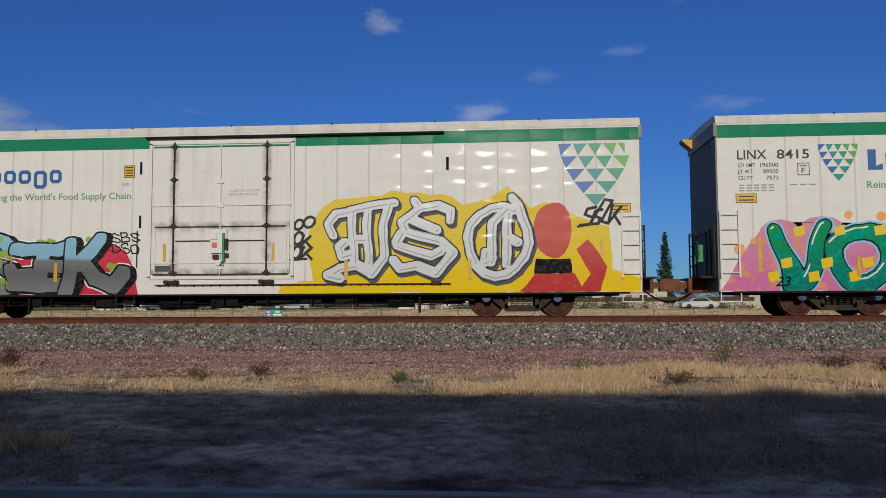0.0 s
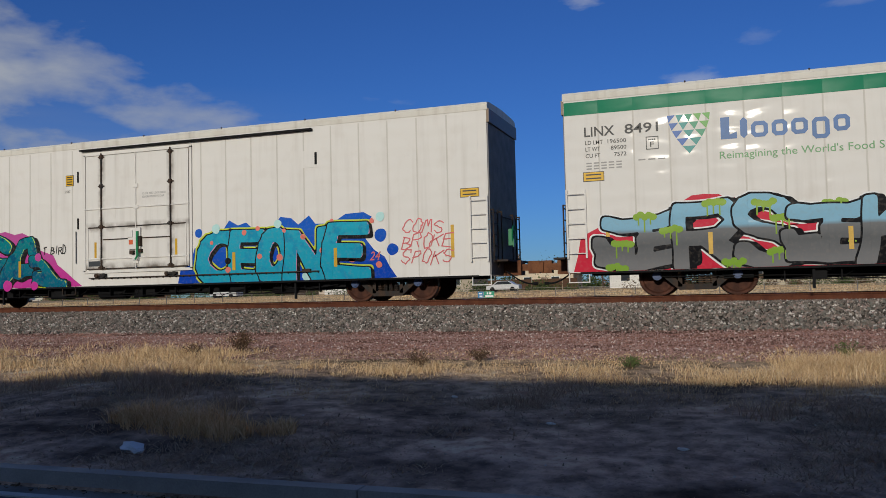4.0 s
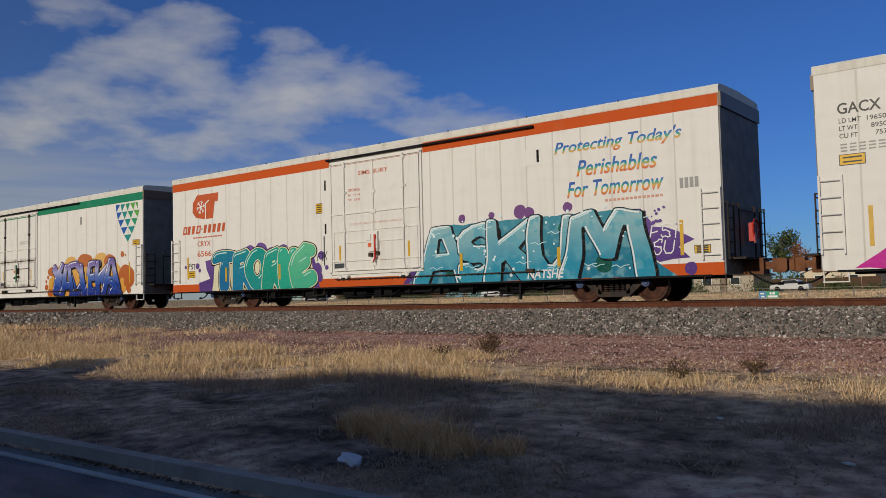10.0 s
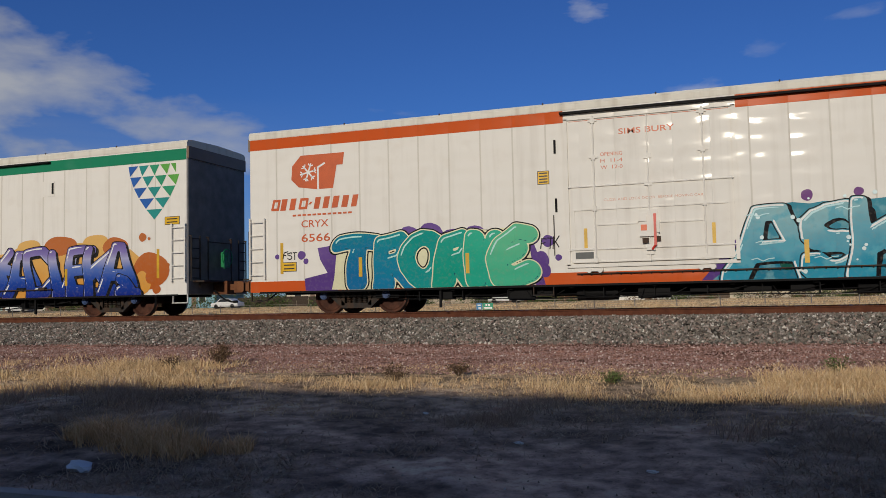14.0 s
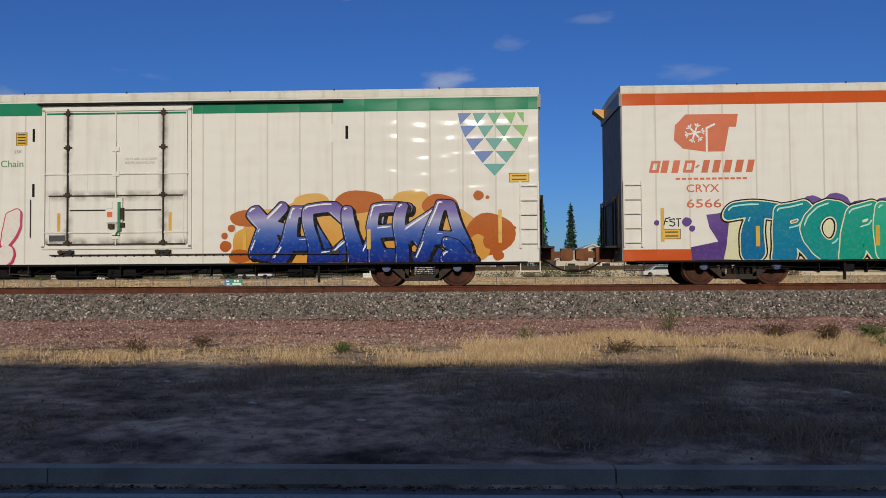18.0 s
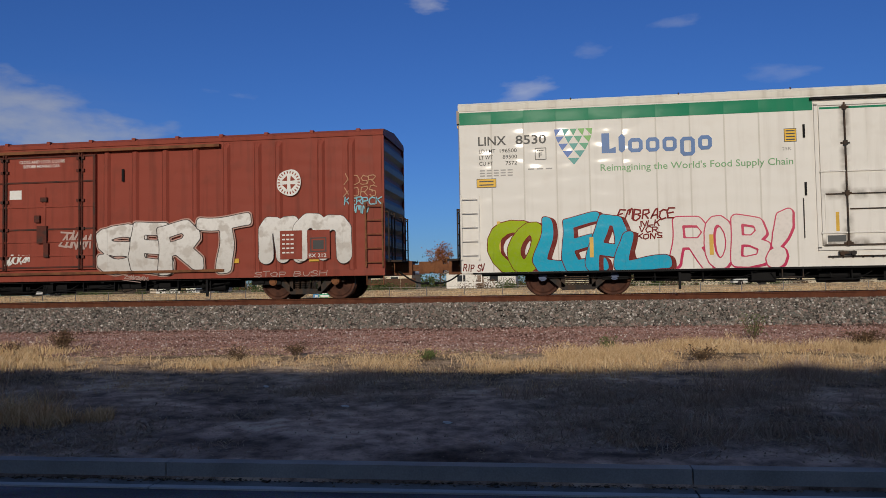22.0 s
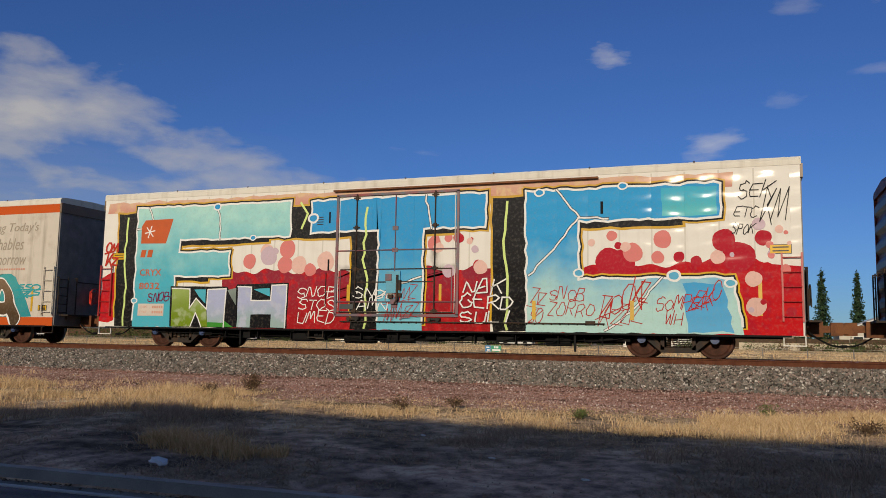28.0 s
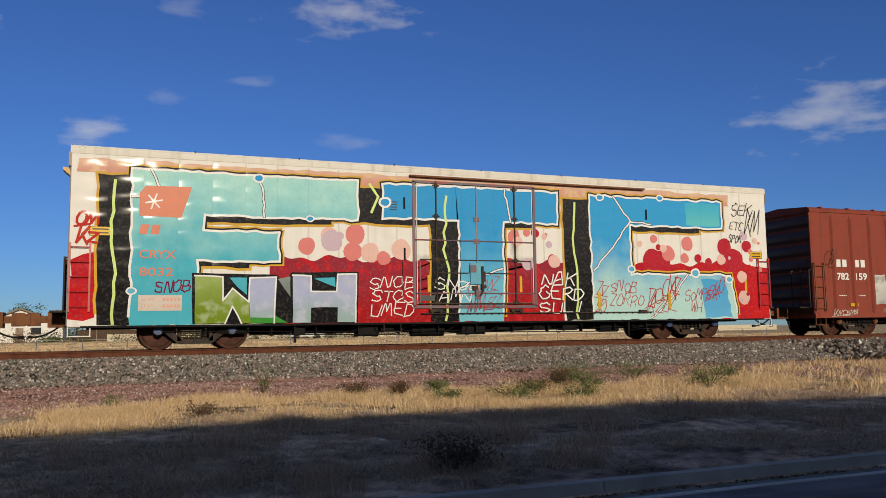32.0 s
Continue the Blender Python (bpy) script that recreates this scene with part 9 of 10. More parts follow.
PINE = blade_mat("pine_needles", [(0.0, (0.012, 0.03, 0.016)), (0.6, (0.03, 0.06, 0.03)), (1.0, (0.06, 0.10, 0.045))])
LEAF = blade_mat("tree_leaf", [(0.0, (0.03, 0.05, 0.016)), (0.6, (0.07, 0.10, 0.035)), (1.0, (0.14, 0.16, 0.06))])
FALL = blade_mat("autumn_leaf", [(0.0, (0.16, 0.05, 0.02)), (0.6, (0.30, 0.10, 0.04)), (1.0, (0.40, 0.20, 0.07))])
BARK = plain("bark", (0.10, 0.07, 0.05), 0.95)


def tree(yaw, dist, h, w, mat, pine, label, seed):
    x, y = -dist * math.sin(radians(yaw)), dist * math.cos(radians(yaw))
    b = thing("tree", pose(x, y, 0.88), label, "tree")
    bm = bmesh.new()
    cyl(bm, (0, 0, -0.1), (0, 0, h * 0.93 if pine else h * 0.5), h * 0.022, 8, h * 0.006)
    rr = random.Random(seed)
    if not pine:
        for i in range(7):
            a = rr.uniform(0, 6.28)
            cyl(bm, (0, 0, h * rr.uniform(0.25, 0.48)), (w * 0.35 * math.cos(a), w * 0.35 * math.sin(a), h * rr.uniform(0.55, 0.85)), h * 0.012, 6, h * 0.004)
    part("trunk", bm, BARK, b)

    def cone(rng, n):
        lvl = np.clip(1 - rng.random(n) ** 0.6, 0, 1) + rng.normal(0, 0.008, n)
        z = 0.08 + 0.92 * lvl
        ang = rng.integers(0, 9, n) * 0.698 + lvl * 40 + rng.normal(0, 0.16, n)
        r = (1.06 - z) * w / 2 * rng.random(n) ** 0.5 * (0.75 + 0.3 * np.sin(ang * 3 + np.floor(lvl * 14) * 5))
        return np.stack([r * np.cos(ang), r * np.sin(ang), h * z - 0.28 * r + rng.normal(0, h * 0.008, n)], 1)

    def puff(rng, n):
        cc = rng.normal(0, 1, (26, 3))
        cc /= np.linalg.norm(cc, axis=1)[:, None]
        cc *= rng.uniform(0.3, 1.0, (26, 1)) * np.array([w * 0.42, w * 0.42, h * 0.32])
        i = rng.integers(0, 26, n)
        q = cc[i] + rng.normal(0, 1, (n, 3)) * np.array([w * 0.075, w * 0.075, h * 0.05])
        return q + np.array([0, 0, h * 0.62])
    me = leaves(2600, seed, cone if pine else puff, h * 0.014, 0)
    me.materials.append(mat)
    part("crown", me, None, b)


def hedge(x0, x1, y, seed, mat, label, tall=1.0):
    """A ragged row of bushes: thousands of leaves about many low mounds."""
    rng = np.random.default_rng(seed)
    n = int((x1 - x0) * 90)
    cx = rng.uniform(x0, x1, int((x1 - x0) * 0.9 / tall ** 0.5))
    ch = rng.uniform(0.3, 1.3, len(cx)) * tall
    i = rng.integers(0, len(cx), n)
    q = rng.normal(0, 1, (n, 3)) * np.stack([0.7 * ch[i], 0.5 * ch[i], 0.5 * ch[i]], 1)
    c = np.stack([cx[i] + q[:, 0], y + q[:, 1], 0.9 + np.abs(q[:, 2] + 0.5 * ch[i])], 1)
    v = (c[:, None] + rng.normal(0, 1, (n, 3, 3)) * 0.09 * tall ** 0.7).reshape(-1, 3)
    me = bpy.data.meshes.new("hedge")
    me.from_pydata(v.tolist(), [], np.arange(3 * n).reshape(-1, 3).tolist())
    me.materials.append(mat)
    tagged(new("hedge", me), label, "bushes", kind="stuff")


hedge(-150, -66, 113, 61, LEAF, "ragged dark green bushes along the yards", 1.5)
hedge(-60, -16, 110, 62, LEAF, "ragged dark green bushes along the yards", 1.2)
hedge(-14, 45, 113, 63, DEAD, "brown bushes along the yards")
hedge(-8, 30, 111, 64, LEAF, "ragged dark green bushes along the yards")
hedge(-190, -20, 172, 65, LEAF, "dark green garden trees behind the houses", 3.4)
hedge(-30, 120, 176, 66, LEAF, "dark green garden trees behind the houses", 2.6)
hedge(-150, 90, 178, 67, FALL, "rust-brown garden trees behind the houses", 1.6)
for i, (yaw, dist, h, w, mat, pine) in enumerate((
        (-10.9, 150, 13.5, 5.4, PINE, True), (-9.2, 155, 12.8, 3.6, PINE, True), (-12.2, 150, 5, 7, FALL, False), (-8.0, 160, 5.5, 7, LEAF, False), (-5.0, 150, 13.6, 4.6, PINE, True), (-7.0, 165, 14.6, 4.4, PINE, True), (-3.6, 165, 10.0, 4.5, PINE, True),
        (-17.9, 170, 9.6, 4.0, PINE, True), (-19.2, 170, 7.2, 4.0, PINE, True), (-16.6, 160, 5.5, 6.5, LEAF, False), (-22.5, 160, 6.5, 8, LEAF, False), (-27.0, 160, 7.0, 9, LEAF, False), (2.0, 160, 6.0, 8, FALL, False), (5.0, 160, 7.2, 8, LEAF, False), (8.0, 150, 8.6, 6.5, FALL, False),
        (11.5, 160, 6.0, 8, LEAF, False), (15.4, 150, 11.2, 6.5, LEAF, False), (14.2, 150, 8.6, 5.0, FALL, False), (17.6, 160, 6.0, 8, FALL, False), (21.5, 150, 7.5, 8, LEAF, False), (24.2, 140, 10.6, 6.0, PINE, True), (25.6, 150, 9.6, 7, LEAF, False), (29, 160, 7.5, 9, LEAF, False),
        (34, 170, 8, 9, LEAF, False), (40, 180, 8, 9, FALL, False), (46, 190, 9, 9, LEAF, False), (73.2, 190, 20.5, 11, PINE, True), (70.6, 210, 17.5, 9, PINE, True), (67.5, 230, 17, 10, PINE, True), (62.2, 210, 19.6, 7, LEAF, False), (59.5, 220, 16.5, 8, LEAF, False), (-33, 160, 6.5, 9, LEAF, False), (-40, 170, 7, 10, LEAF, False))):
    tree(yaw, dist, h, w, mat, pine, "dark conifer beyond the field" if pine else ("rust-red autumn tree beyond the field" if mat is FALL else "green broadleaf tree beyond the field"), 200 + i)


# ---------------------------------------------------------------- clouds, as a far backdrop
def sky_patch(name, u0, u1, v0, v1, mat, nu=24, nv=8, dist=2900):
    bm = bmesh.new()
    uv = bm.loops.layers.uv.new("UVMap")
    rows = []
    for i in range(nu + 1):
        col = []
        for j in range(nv + 1):
            a, e = radians(u0 + (u1 - u0) * i / nu), radians(v0 + (v1 - v0) * j / nv)
            col.append((bm.verts.new((-dist * math.sin(a) * math.cos(e), dist * math.cos(a) * math.cos(e), 1.6 + dist * math.sin(e))), i / nu, j / nv))
        rows.append(col)
    for a, b in zip(rows, rows[1:]):
        for j in range(nv):
            q = (a[j], b[j], b[j + 1], a[j + 1])
            f = bm.faces.new([p[0] for p in q])
            for lp, p in zip(f.loops, q):
                lp[uv].uv = (p[1], p[2])
    return solid(name, bm, mat, "white broken cloud in a blue sky", "clouds", "structure", True)


CLOUD_LOBES = ((55.5, 15.8, 6.0, 3.2), (60.5, 12.4, 5.5, 3.0), (54.0, 11.6, 9.0, 3.2), (49.0, 17.4, 2.6, 2.2), (48.5, 14.6, 4.5, 3.0), (43.1, 13.9, 4.0, 2.4), (38.6, 11.2, 7.0, 2.3), (31.8, 10.4, 5.0, 1.3),
               (71.6, 18.3, 4.0, 1.9), (62.2, 18.4, 4.0, 1.5), (73.0, 14.4, 5.5, 2.2), (66.5, 11.0, 6.0, 1.6), (78.0, 22.0, 6.0, 2.5), (26.0, 9.0, 4.0, 0.9))


def cloud_mat(name, scale, lo, hi, bank, bright=(0.66, 0.66, 0.67), seed=0.0, top=0.62):
    m = bpy.data.materials.new(name)
    m.use_nodes = True
    nt = m.node_tree
    nt.nodes.remove(nt.nodes["Principled BSDF"])
    out = nt.nodes["Material Output"]
    tc = nt.nodes.new("ShaderNodeTexCoord")
    mp = nt.nodes.new("ShaderNodeMapping")
    mp.inputs["Scale"].default_value = (scale[0], scale[1], 1)
    mp.inputs["Location"].default_value = (seed, seed * 0.7, seed)
    nt.links.new(tc.outputs["UV"], mp.inputs[0])
    n = nt.nodes.new("ShaderNodeTexNoise")
    n.inputs["Scale"].default_value, n.inputs["Detail"].default_value, n.inputs["Roughness"].default_value = 1.0, 10.0, 0.53
    n.inputs["Distortion"].default_value = 0.12
    nt.links.new(mp.outputs[0], n.inputs["Vector"])
    sep = nt.nodes.new("ShaderNodeSeparateXYZ")
    nt.links.new(tc.outputs["UV"], sep.inputs[0])

    def math2(op, a, b):
        k = nt.nodes.new("ShaderNodeMath")
        k.operation = op
        for s_, v_ in zip(k.inputs, (a, b)):
            if isinstance(v_, (int, float)):
                s_.default_value = v_
            else:
                nt.links.new(v_, s_)
        return k.outputs[0]
    if bank:
        # heaped lobes, each an ellipse in azimuth and elevation
        az = math2("ADD", math2("MULTIPLY", sep.outputs[0], 68.0), 16.0)
        el = math2("SUBTRACT", math2("MULTIPLY", sep.outputs[1], 31.5), 0.5)
        mass = -4.0
        for a0, e0, ra, re in CLOUD_LOBES:
            qa, qe = math2("MULTIPLY", math2("SUBTRACT", az, a0), 0.93 / ra), math2("MULTIPLY", math2("SUBTRACT", el, e0), 0.93 / re)
            one = math2("SUBTRACT", 1.0, math2("ADD", math2("MULTIPLY", qa, qa), math2("MULTIPLY", qe, qe)))
            mass = math2("MAXIMUM", one, mass)
        mask = math2("MINIMUM", math2("MULTIPLY", math2("SUBTRACT", mass, 0.45), 0.17), 0.13)
        haze = math2("MULTIPLY", math2("MAXIMUM", math2("SUBTRACT", 0.46, sep.outputs[1]), 0.0), math2("MAXIMUM", math2("SUBTRACT", sep.outputs[0], 0.12), 0.0))
        streak = nt.nodes.new("ShaderNodeTexNoise")
        streak.inputs["Scale"].default_value, streak.inputs["Detail"].default_value = 1.0, 6.0
        ms = nt.nodes.new("ShaderNodeMapping")
        ms.inputs["Scale"].default_value = (5.0, 26.0, 1)
        nt.links.new(tc.outputs["UV"], ms.inputs[0])
        nt.links.new(ms.outputs[0], streak.inputs["Vector"])
        haze = math2("MULTIPLY", math2("MULTIPLY", haze, streak.outputs[0]), 7.5)
    else:
        du = math2("MULTIPLY", math2("ABSOLUTE", math2("SUBTRACT", sep.outputs[0], 0.5), 0), 2.0)
        dv = math2("MULTIPLY", math2("ABSOLUTE", math2("SUBTRACT", sep.outputs[1], 0.5), 0), 2.0)
        rr = math2("SQRT", math2("ADD", math2("POWER", du, 2.0), math2("POWER", dv, 2.0)), 0)
        mask = math2("SUBTRACT", 0.17, math2("MULTIPLY", rr, 0.40))
        haze = 0.0
    dens = math2("ADD", n.outputs[0], mask)
    mid_ = lo + (hi - lo) * 0.35
    alpha = math2("MINIMUM", math2("ADD", ramp(nt, dens, [(lo, (0, 0, 0)), (mid_, (top * 0.5, top * 0.5, top * 0.5)), (hi, (top, top, top))]), math2("MINIMUM", haze, 0.5)), 1.0)
    lum = ramp(nt, dens, [(lo, shade(bright, 0.78)), (hi, shade(bright, 0.95)), (min(1.0, hi + 0.14), bright)])
    em = nt.nodes.new("ShaderNodeEmission")
    nt.links.new(lum, em.inputs[0])
    tr = nt.nodes.new("ShaderNodeBsdfTransparent")
    mx = nt.nodes.new("ShaderNodeMixShader")
    nt.links.new(alpha, mx.inputs[0])
    nt.links.new(tr.outputs[0], mx.inputs[1])
    nt.links.new(em.outputs[0], mx.inputs[2])
    nt.links.new(mx.outputs[0], out.inputs[0])
    return m


sky_patch("cloud_bank", 16, 84, -0.5, 31, cloud_mat("cloud_bank", (10.5, 11.5), 0.42, 0.80, True, (0.47, 0.475, 0.485), seed=3.3, top=0.72), 40, 12)
for i, (u, v, w, h) in enumerate(((8.4, 19.2, 6.5, 3.2), (2.3, 13.4, 6.0, 3.2), (-15.0, 22.0, 17, 6.0), (-47.5, 13.5, 15, 7.0), (-1.8, 15.7, 5, 2.6), (-15.7, 13.2, 8, 3.0), (22.0, 13.0, 6, 1.6), (-8.5, 17.0, 5.0, 2.0), (-4.0, 21.5, 6, 2))):
    sky_patch("cloud_wisp", u - w / 2, u + w / 2, v - h / 2, v + h / 2, cloud_mat("wisp_" + str(i), (w * 0.3, h * 0.8), 0.44, 0.92, False, seed=7.7 * i + 1, top=0.45 if i in (0, 1, 2, 3) else 0.2), 10, 4)
# ---------------------------------------------------------------- the building behind the camera, whose shadow lies on the verge
def building():
    d = 9.0
    k = math.tan(radians(SUN_EL))
    h = lambda y_edge: 0.43 + (y_edge + d) * k
    b = thing("roadside_building", Matrix(), "low stucco commercial building across the road", "building", kind="structure")
    bm = bmesh.new()
    pts = [(-40, h(6.6)), (-17.5, h(6.6)), (-9.0, h(10.65)), (6.0, h(10.75)), (9.5, h(10.4)), (14.5, h(9.4)), (40, h(9.2)), (40, -0.1), (-40, -0.1)]
    prism(bm, pts, -d - 14, -d)
    part("wall", bm, plain("stucco", (0.42, 0.36, 0.28), 0.9, bmp=0.5), b, "tan stucco wall")


building()
# ---------------------------------------------------------------- pickups parked beside the road
TRUCKW = plain("truck_white", (0.88, 0.89, 0.90), 0.12, var=0.03, scale=2, fine=200, bmp=0.0)
TRUCKB = plain("truck_black_plastic", (0.02, 0.02, 0.022), 0.5)
CHROME = plain("chrome", (0.75, 0.76, 0.78), 0.15, 1.0, var=0.04, bmp=0)
TYRE = plain("tyre_rubber", (0.018, 0.018, 0.019), 0.85)
LAMPG = plain("lamp_glass", (0.55, 0.60, 0.60), 0.06, var=0.3, scale=14, bmp=0)
AMBER = plain("amber_lens", (0.6, 0.25, 0.03), 0.15, bmp=0)
TAILR = plain("tail_red", (0.42, 0.012, 0.012), 0.12, var=0.35, scale=7, bmp=0)
m_, nt_, b_ = nodes_of("tinted_glass")
b_.inputs["Base Color"].default_value = (0.035, 0.04, 0.045, 1)
b_.inputs["Roughness"].default_value = 0.04
b_.inputs["Transmission Weight"].default_value = 0.65
b_.inputs["IOR"].default_value = 1.45
TINT = m_


def wheel_parts(truck, x, y, side, r=0.385):
    n = 26
    bm = bmesh.new()
    prof = [(r * 0.62, -0.13), (r * 0.93, -0.135), (r, -0.10), (r, 0.10), (r * 0.93, 0.135), (r * 0.62, 0.13)]
    rings = [[bm.verts.new((q * math.cos(6.2832 * i / n), o, q * math.sin(6.2832 * i / n))) for i in range(n)] for q, o in prof]
    for a, b in zip(rings, rings[1:]):
        for i in range(n):
            bm.faces.new((a[i], a[(i + 1) % n], b[(i + 1) % n], b[i]))
    w = part("wheel", bm, TYRE, truck, "black tyre on a silver spoked rim", True)
    w.location = (x, y, r)
    bm = bmesh.new()
    o = -0.09 * side * -1
    cyl(bm, (0, -0.03, 0), (0, 0.03, 0), r * 0.63, 24)
    part("rim_back", bm, TRUCKB, w)
    for k in range(6):
        bm = bmesh.new()
        a = 6.2832 * k / 6
        c, s = math.cos(a), math.sin(a)
        pts = [(c * 0.03 - s * 0.05, s * 0.03 + c * 0.05), (c * r * 0.6 - s * 0.035, s * r * 0.6 + c * 0.035), (c * r * 0.6 + s * 0.035, s * r * 0.6 - c * 0.035), (c * 0.03 + s * 0.05, s * 0.03 - c * 0.05)]
        y0, y1 = (-0.12, -0.03) if side < 0 else (0.03, 0.12)
        prism(bm, pts, y0, y1)
        part("spoke", bm, CHROME, w)
    bm = bmesh.new()
    cyl(bm, (0, -0.125 if side < 0 else 0.03, 0), (0, -0.03 if side < 0 else 0.125, 0), 0.07, 12)
    part("hub_cap", bm, CHROME, w)


def pickup(m, label, big=1.0, tail_only=False):
    """A double-cab pickup: front at x=0, tail at x=-5.6, wheels on z=0."""
    t = thing("pickup_truck", m, label, "pickup truck", "parked pickups")
    W = 0.9
    # lower body: rounded sections from nose to tail, cut out over the wheels
    def arch_z(x):
        z = 0.43
        for cx in (-0.93, -4.15):
            if abs(x - cx) < 0.47:
                z = max(z, 0.37 + math.sqrt(0.47 ** 2 - (x - cx) ** 2))
        return z

    tops = [(0.0, 0.70), (-0.02, 0.76), (-0.05, 0.82), (-0.08, 0.97), (-0.13, 1.03), (-0.25, 1.07), (-0.6, 1.13), (-1.35, 1.20), (-1.6, 1.20), (-5.5, 1.21), (-5.56, 1.17)]
    xs = sorted({round(x, 3) for x, _ in tops} | {round(cx + 0.47 * math.cos(math.pi * k / 12), 3) for cx in (-0.93, -4.15) for k in range(13)} | {-2.2, -2.9, -3.3, -5.0}, reverse=True)
    bm = bmesh.new()
    rows_ = []
    for x in xs:
        zt = next(za + (zb - za) * (xa - x) / (xa - xb) for (xa, za), (xb, zb) in zip(tops, tops[1:]) if x >= xb - 1e-6)
        zb_ = arch_z(x)
        if x > -0.3:
            zb_ = 0.46 + 0.1 * max(0, (x + 0.02) / 0.02) * 0
        k = max(0.0, 1 + x / 0.85)
        wd = W - 0.05 * k * k
        half = [(0.0, zt), (0.5 * wd, zt - 0.005), (0.8 * wd, zt - 0.025), (0.93 * wd, zt - 0.075), (0.985 * wd, zt - 0.17), (1.0 * wd, max(zb_ + 0.02, min(0.80, zt - 0.22))), (0.99 * wd, max(zb_ + 0.01, min(0.58, zt - 0.24))), (0.955 * wd, zb_), (0.0, zb_)]
        bow = 0.24 * min(1.0, max(0.0, 1 + x / 1.1))
        ring = []
        for y, z in half:
            ring.append((x - bow * (y / wd) ** 3, y, z))
        full = [(p[0], p[1], p[2]) for p in ring] + [(p[0], -p[1], p[2]) for p in ring[-2:0:-1]]
        rows_.append([bm.verts.new(p) for p in full])
    for p, q in zip(rows_, rows_[1:]):
        n = len(p)
        for i in range(n):
            bm.faces.new((p[i], p[(i + 1) % n], q[(i + 1) % n], q[i]))
    bm.faces.new(rows_[0])
    bm.faces.new(rows_[-1][::-1])
    body = part("body", bm, TRUCKW, t, "white painted body", True)
    body.data.set_sharp_from_angle(angle=radians(28))
    # wheel wells
    for cx in (-0.93, -4.15):
        bm = bmesh.new()
        box(bm, cx - 0.46, cx + 0.46, -W + 0.12, W - 0.12, 0.30, 0.84)
        part("wheel_well", bm, TRUCKB, t)
        for s in (-1, 1):
            bm = bmesh.new()
            ro = 0.56 if not tail_only else 0.52
            rings = [[(cx + r * math.cos(math.pi * i / 16), s * y, 0.37 + r * math.sin(math.pi * i / 16)) for i in range(17)] for r, y in ((ro, W - 0.012), (ro - 0.035, W + 0.012), (0.475, W + 0.028), (0.455, W + 0.02), (0.455, W - 0.06))]
            vs = [[bm.verts.new(p) for p in rg] for rg in rings]
            for p, q in zip(vs, vs[1:]):
                for i in range(16):
                    bm.faces.new((p[i], p[i + 1], q[i + 1], q[i]))
            part("fender_flare", bm, TRUCKW, t, "painted wheel flare", True)
            wheel_parts(t, cx, s * 0.80, s)
    # cabin: roof on pillars, with glass between
    base = [(-1.35, 1.15), (-3.72, 1.17)]
    roof = [(-1.98, 1.70), (-2.1, 1.745), (-2.4, 1.785), (-2.9, 1.80), (-3.35, 1.785), (-3.58, 1.73), (-3.66, 1.66)]
    wy0, wy1 = W * 0.955, W * 0.76
    bm = bmesh.new()
    top = []
    for x, z in roof:
        top.append([bm.verts.new((x, y * wy1, z + dz)) for y, dz in ((-1.04, -0.055), (-0.97, -0.015), (-0.8, 0.008), (-0.4, 0.018), (0.4, 0.018), (0.8, 0.008), (0.97, -0.015), (1.04, -0.055))])
    for a, b in zip(top, top[1:]):
        for i in range(7):
            bm.faces.new((a[i], a[i + 1], b[i + 1], b[i]))
    ext = bmesh.ops.extrude_face_region(bm, geom=bm.faces[:])
    bmesh.ops.translate(bm, verts=[v for v in ext["geom"] if isinstance(v, bmesh.types.BMVert)], vec=(0, 0, -0.035))
    part("roof", bm, TRUCKW, t, "white cab roof", True)
    def beam(p, q, r, nm="pillar", mt=TRUCKW):
        bm = bmesh.new()
        cyl(bm, p, q, r, 8)
        part(nm, bm, mt, t)
    for s in (-1, 1):
        beam((-1.38, s * wy0 * 0.97, 1.14), (-2.06, s * wy1, 1.73), 0.032)
        beam((-2.62, s * wy0, 1.14), (-2.68, s * wy1, 1.76), 0.045)
        beam((-3.62, s * wy0, 1.14), (-3.58, s * wy1, 1.73), 0.07)
        for xa, xb, ta, tb in ((-1.50, -2.58, -2.10, -2.64), (-2.68, -3.56, -2.72, -3.5)):
            bm = bmesh.new()
            f = [(xa, s * wy0, 1.16), (xb, s * wy0, 1.16), (tb, s * (wy1 + 0.005), 1.72), (ta, s * (wy1 + 0.005), 1.70)]
            a = [bm.verts.new(p) for p in f]
            b = [bm.verts.new((x, y - s * 0.012, z)) for x, y, z in f]
            bm.faces.new(a)
            bm.faces.new(b[::-1])
            for i in range(4):
                bm.faces.new((a[i], a[(i + 1) % 4], b[(i + 1) % 4], b[i]))
            part("side_window", bm, TINT, t, "dark side window")
    for xa, xb, za, zb, nm in ((-1.36, -2.04, 1.15, 1.73, "windscreen"), (-3.70, -3.60, 1.15, 1.70, "rear_window")):
        bm = bmesh.new()
        f = [(xa, -wy0 * 0.95, za), (xa, wy0 * 0.95, za), (xb, wy1 * 0.97, zb), (xb, -wy1 * 0.97, zb)]
        a = [bm.verts.new(p) for p in f]
        b = [bm.verts.new((x - 0.012, y, z - 0.01)) for x, y, z in f]
        bm.faces.new(a)
        bm.faces.new(b[::-1])
        for i in range(4):
            bm.faces.new((a[i], a[(i + 1) % 4], b[(i + 1) % 4], b[i]))
        part(nm, bm, TINT, t, "tinted glass")
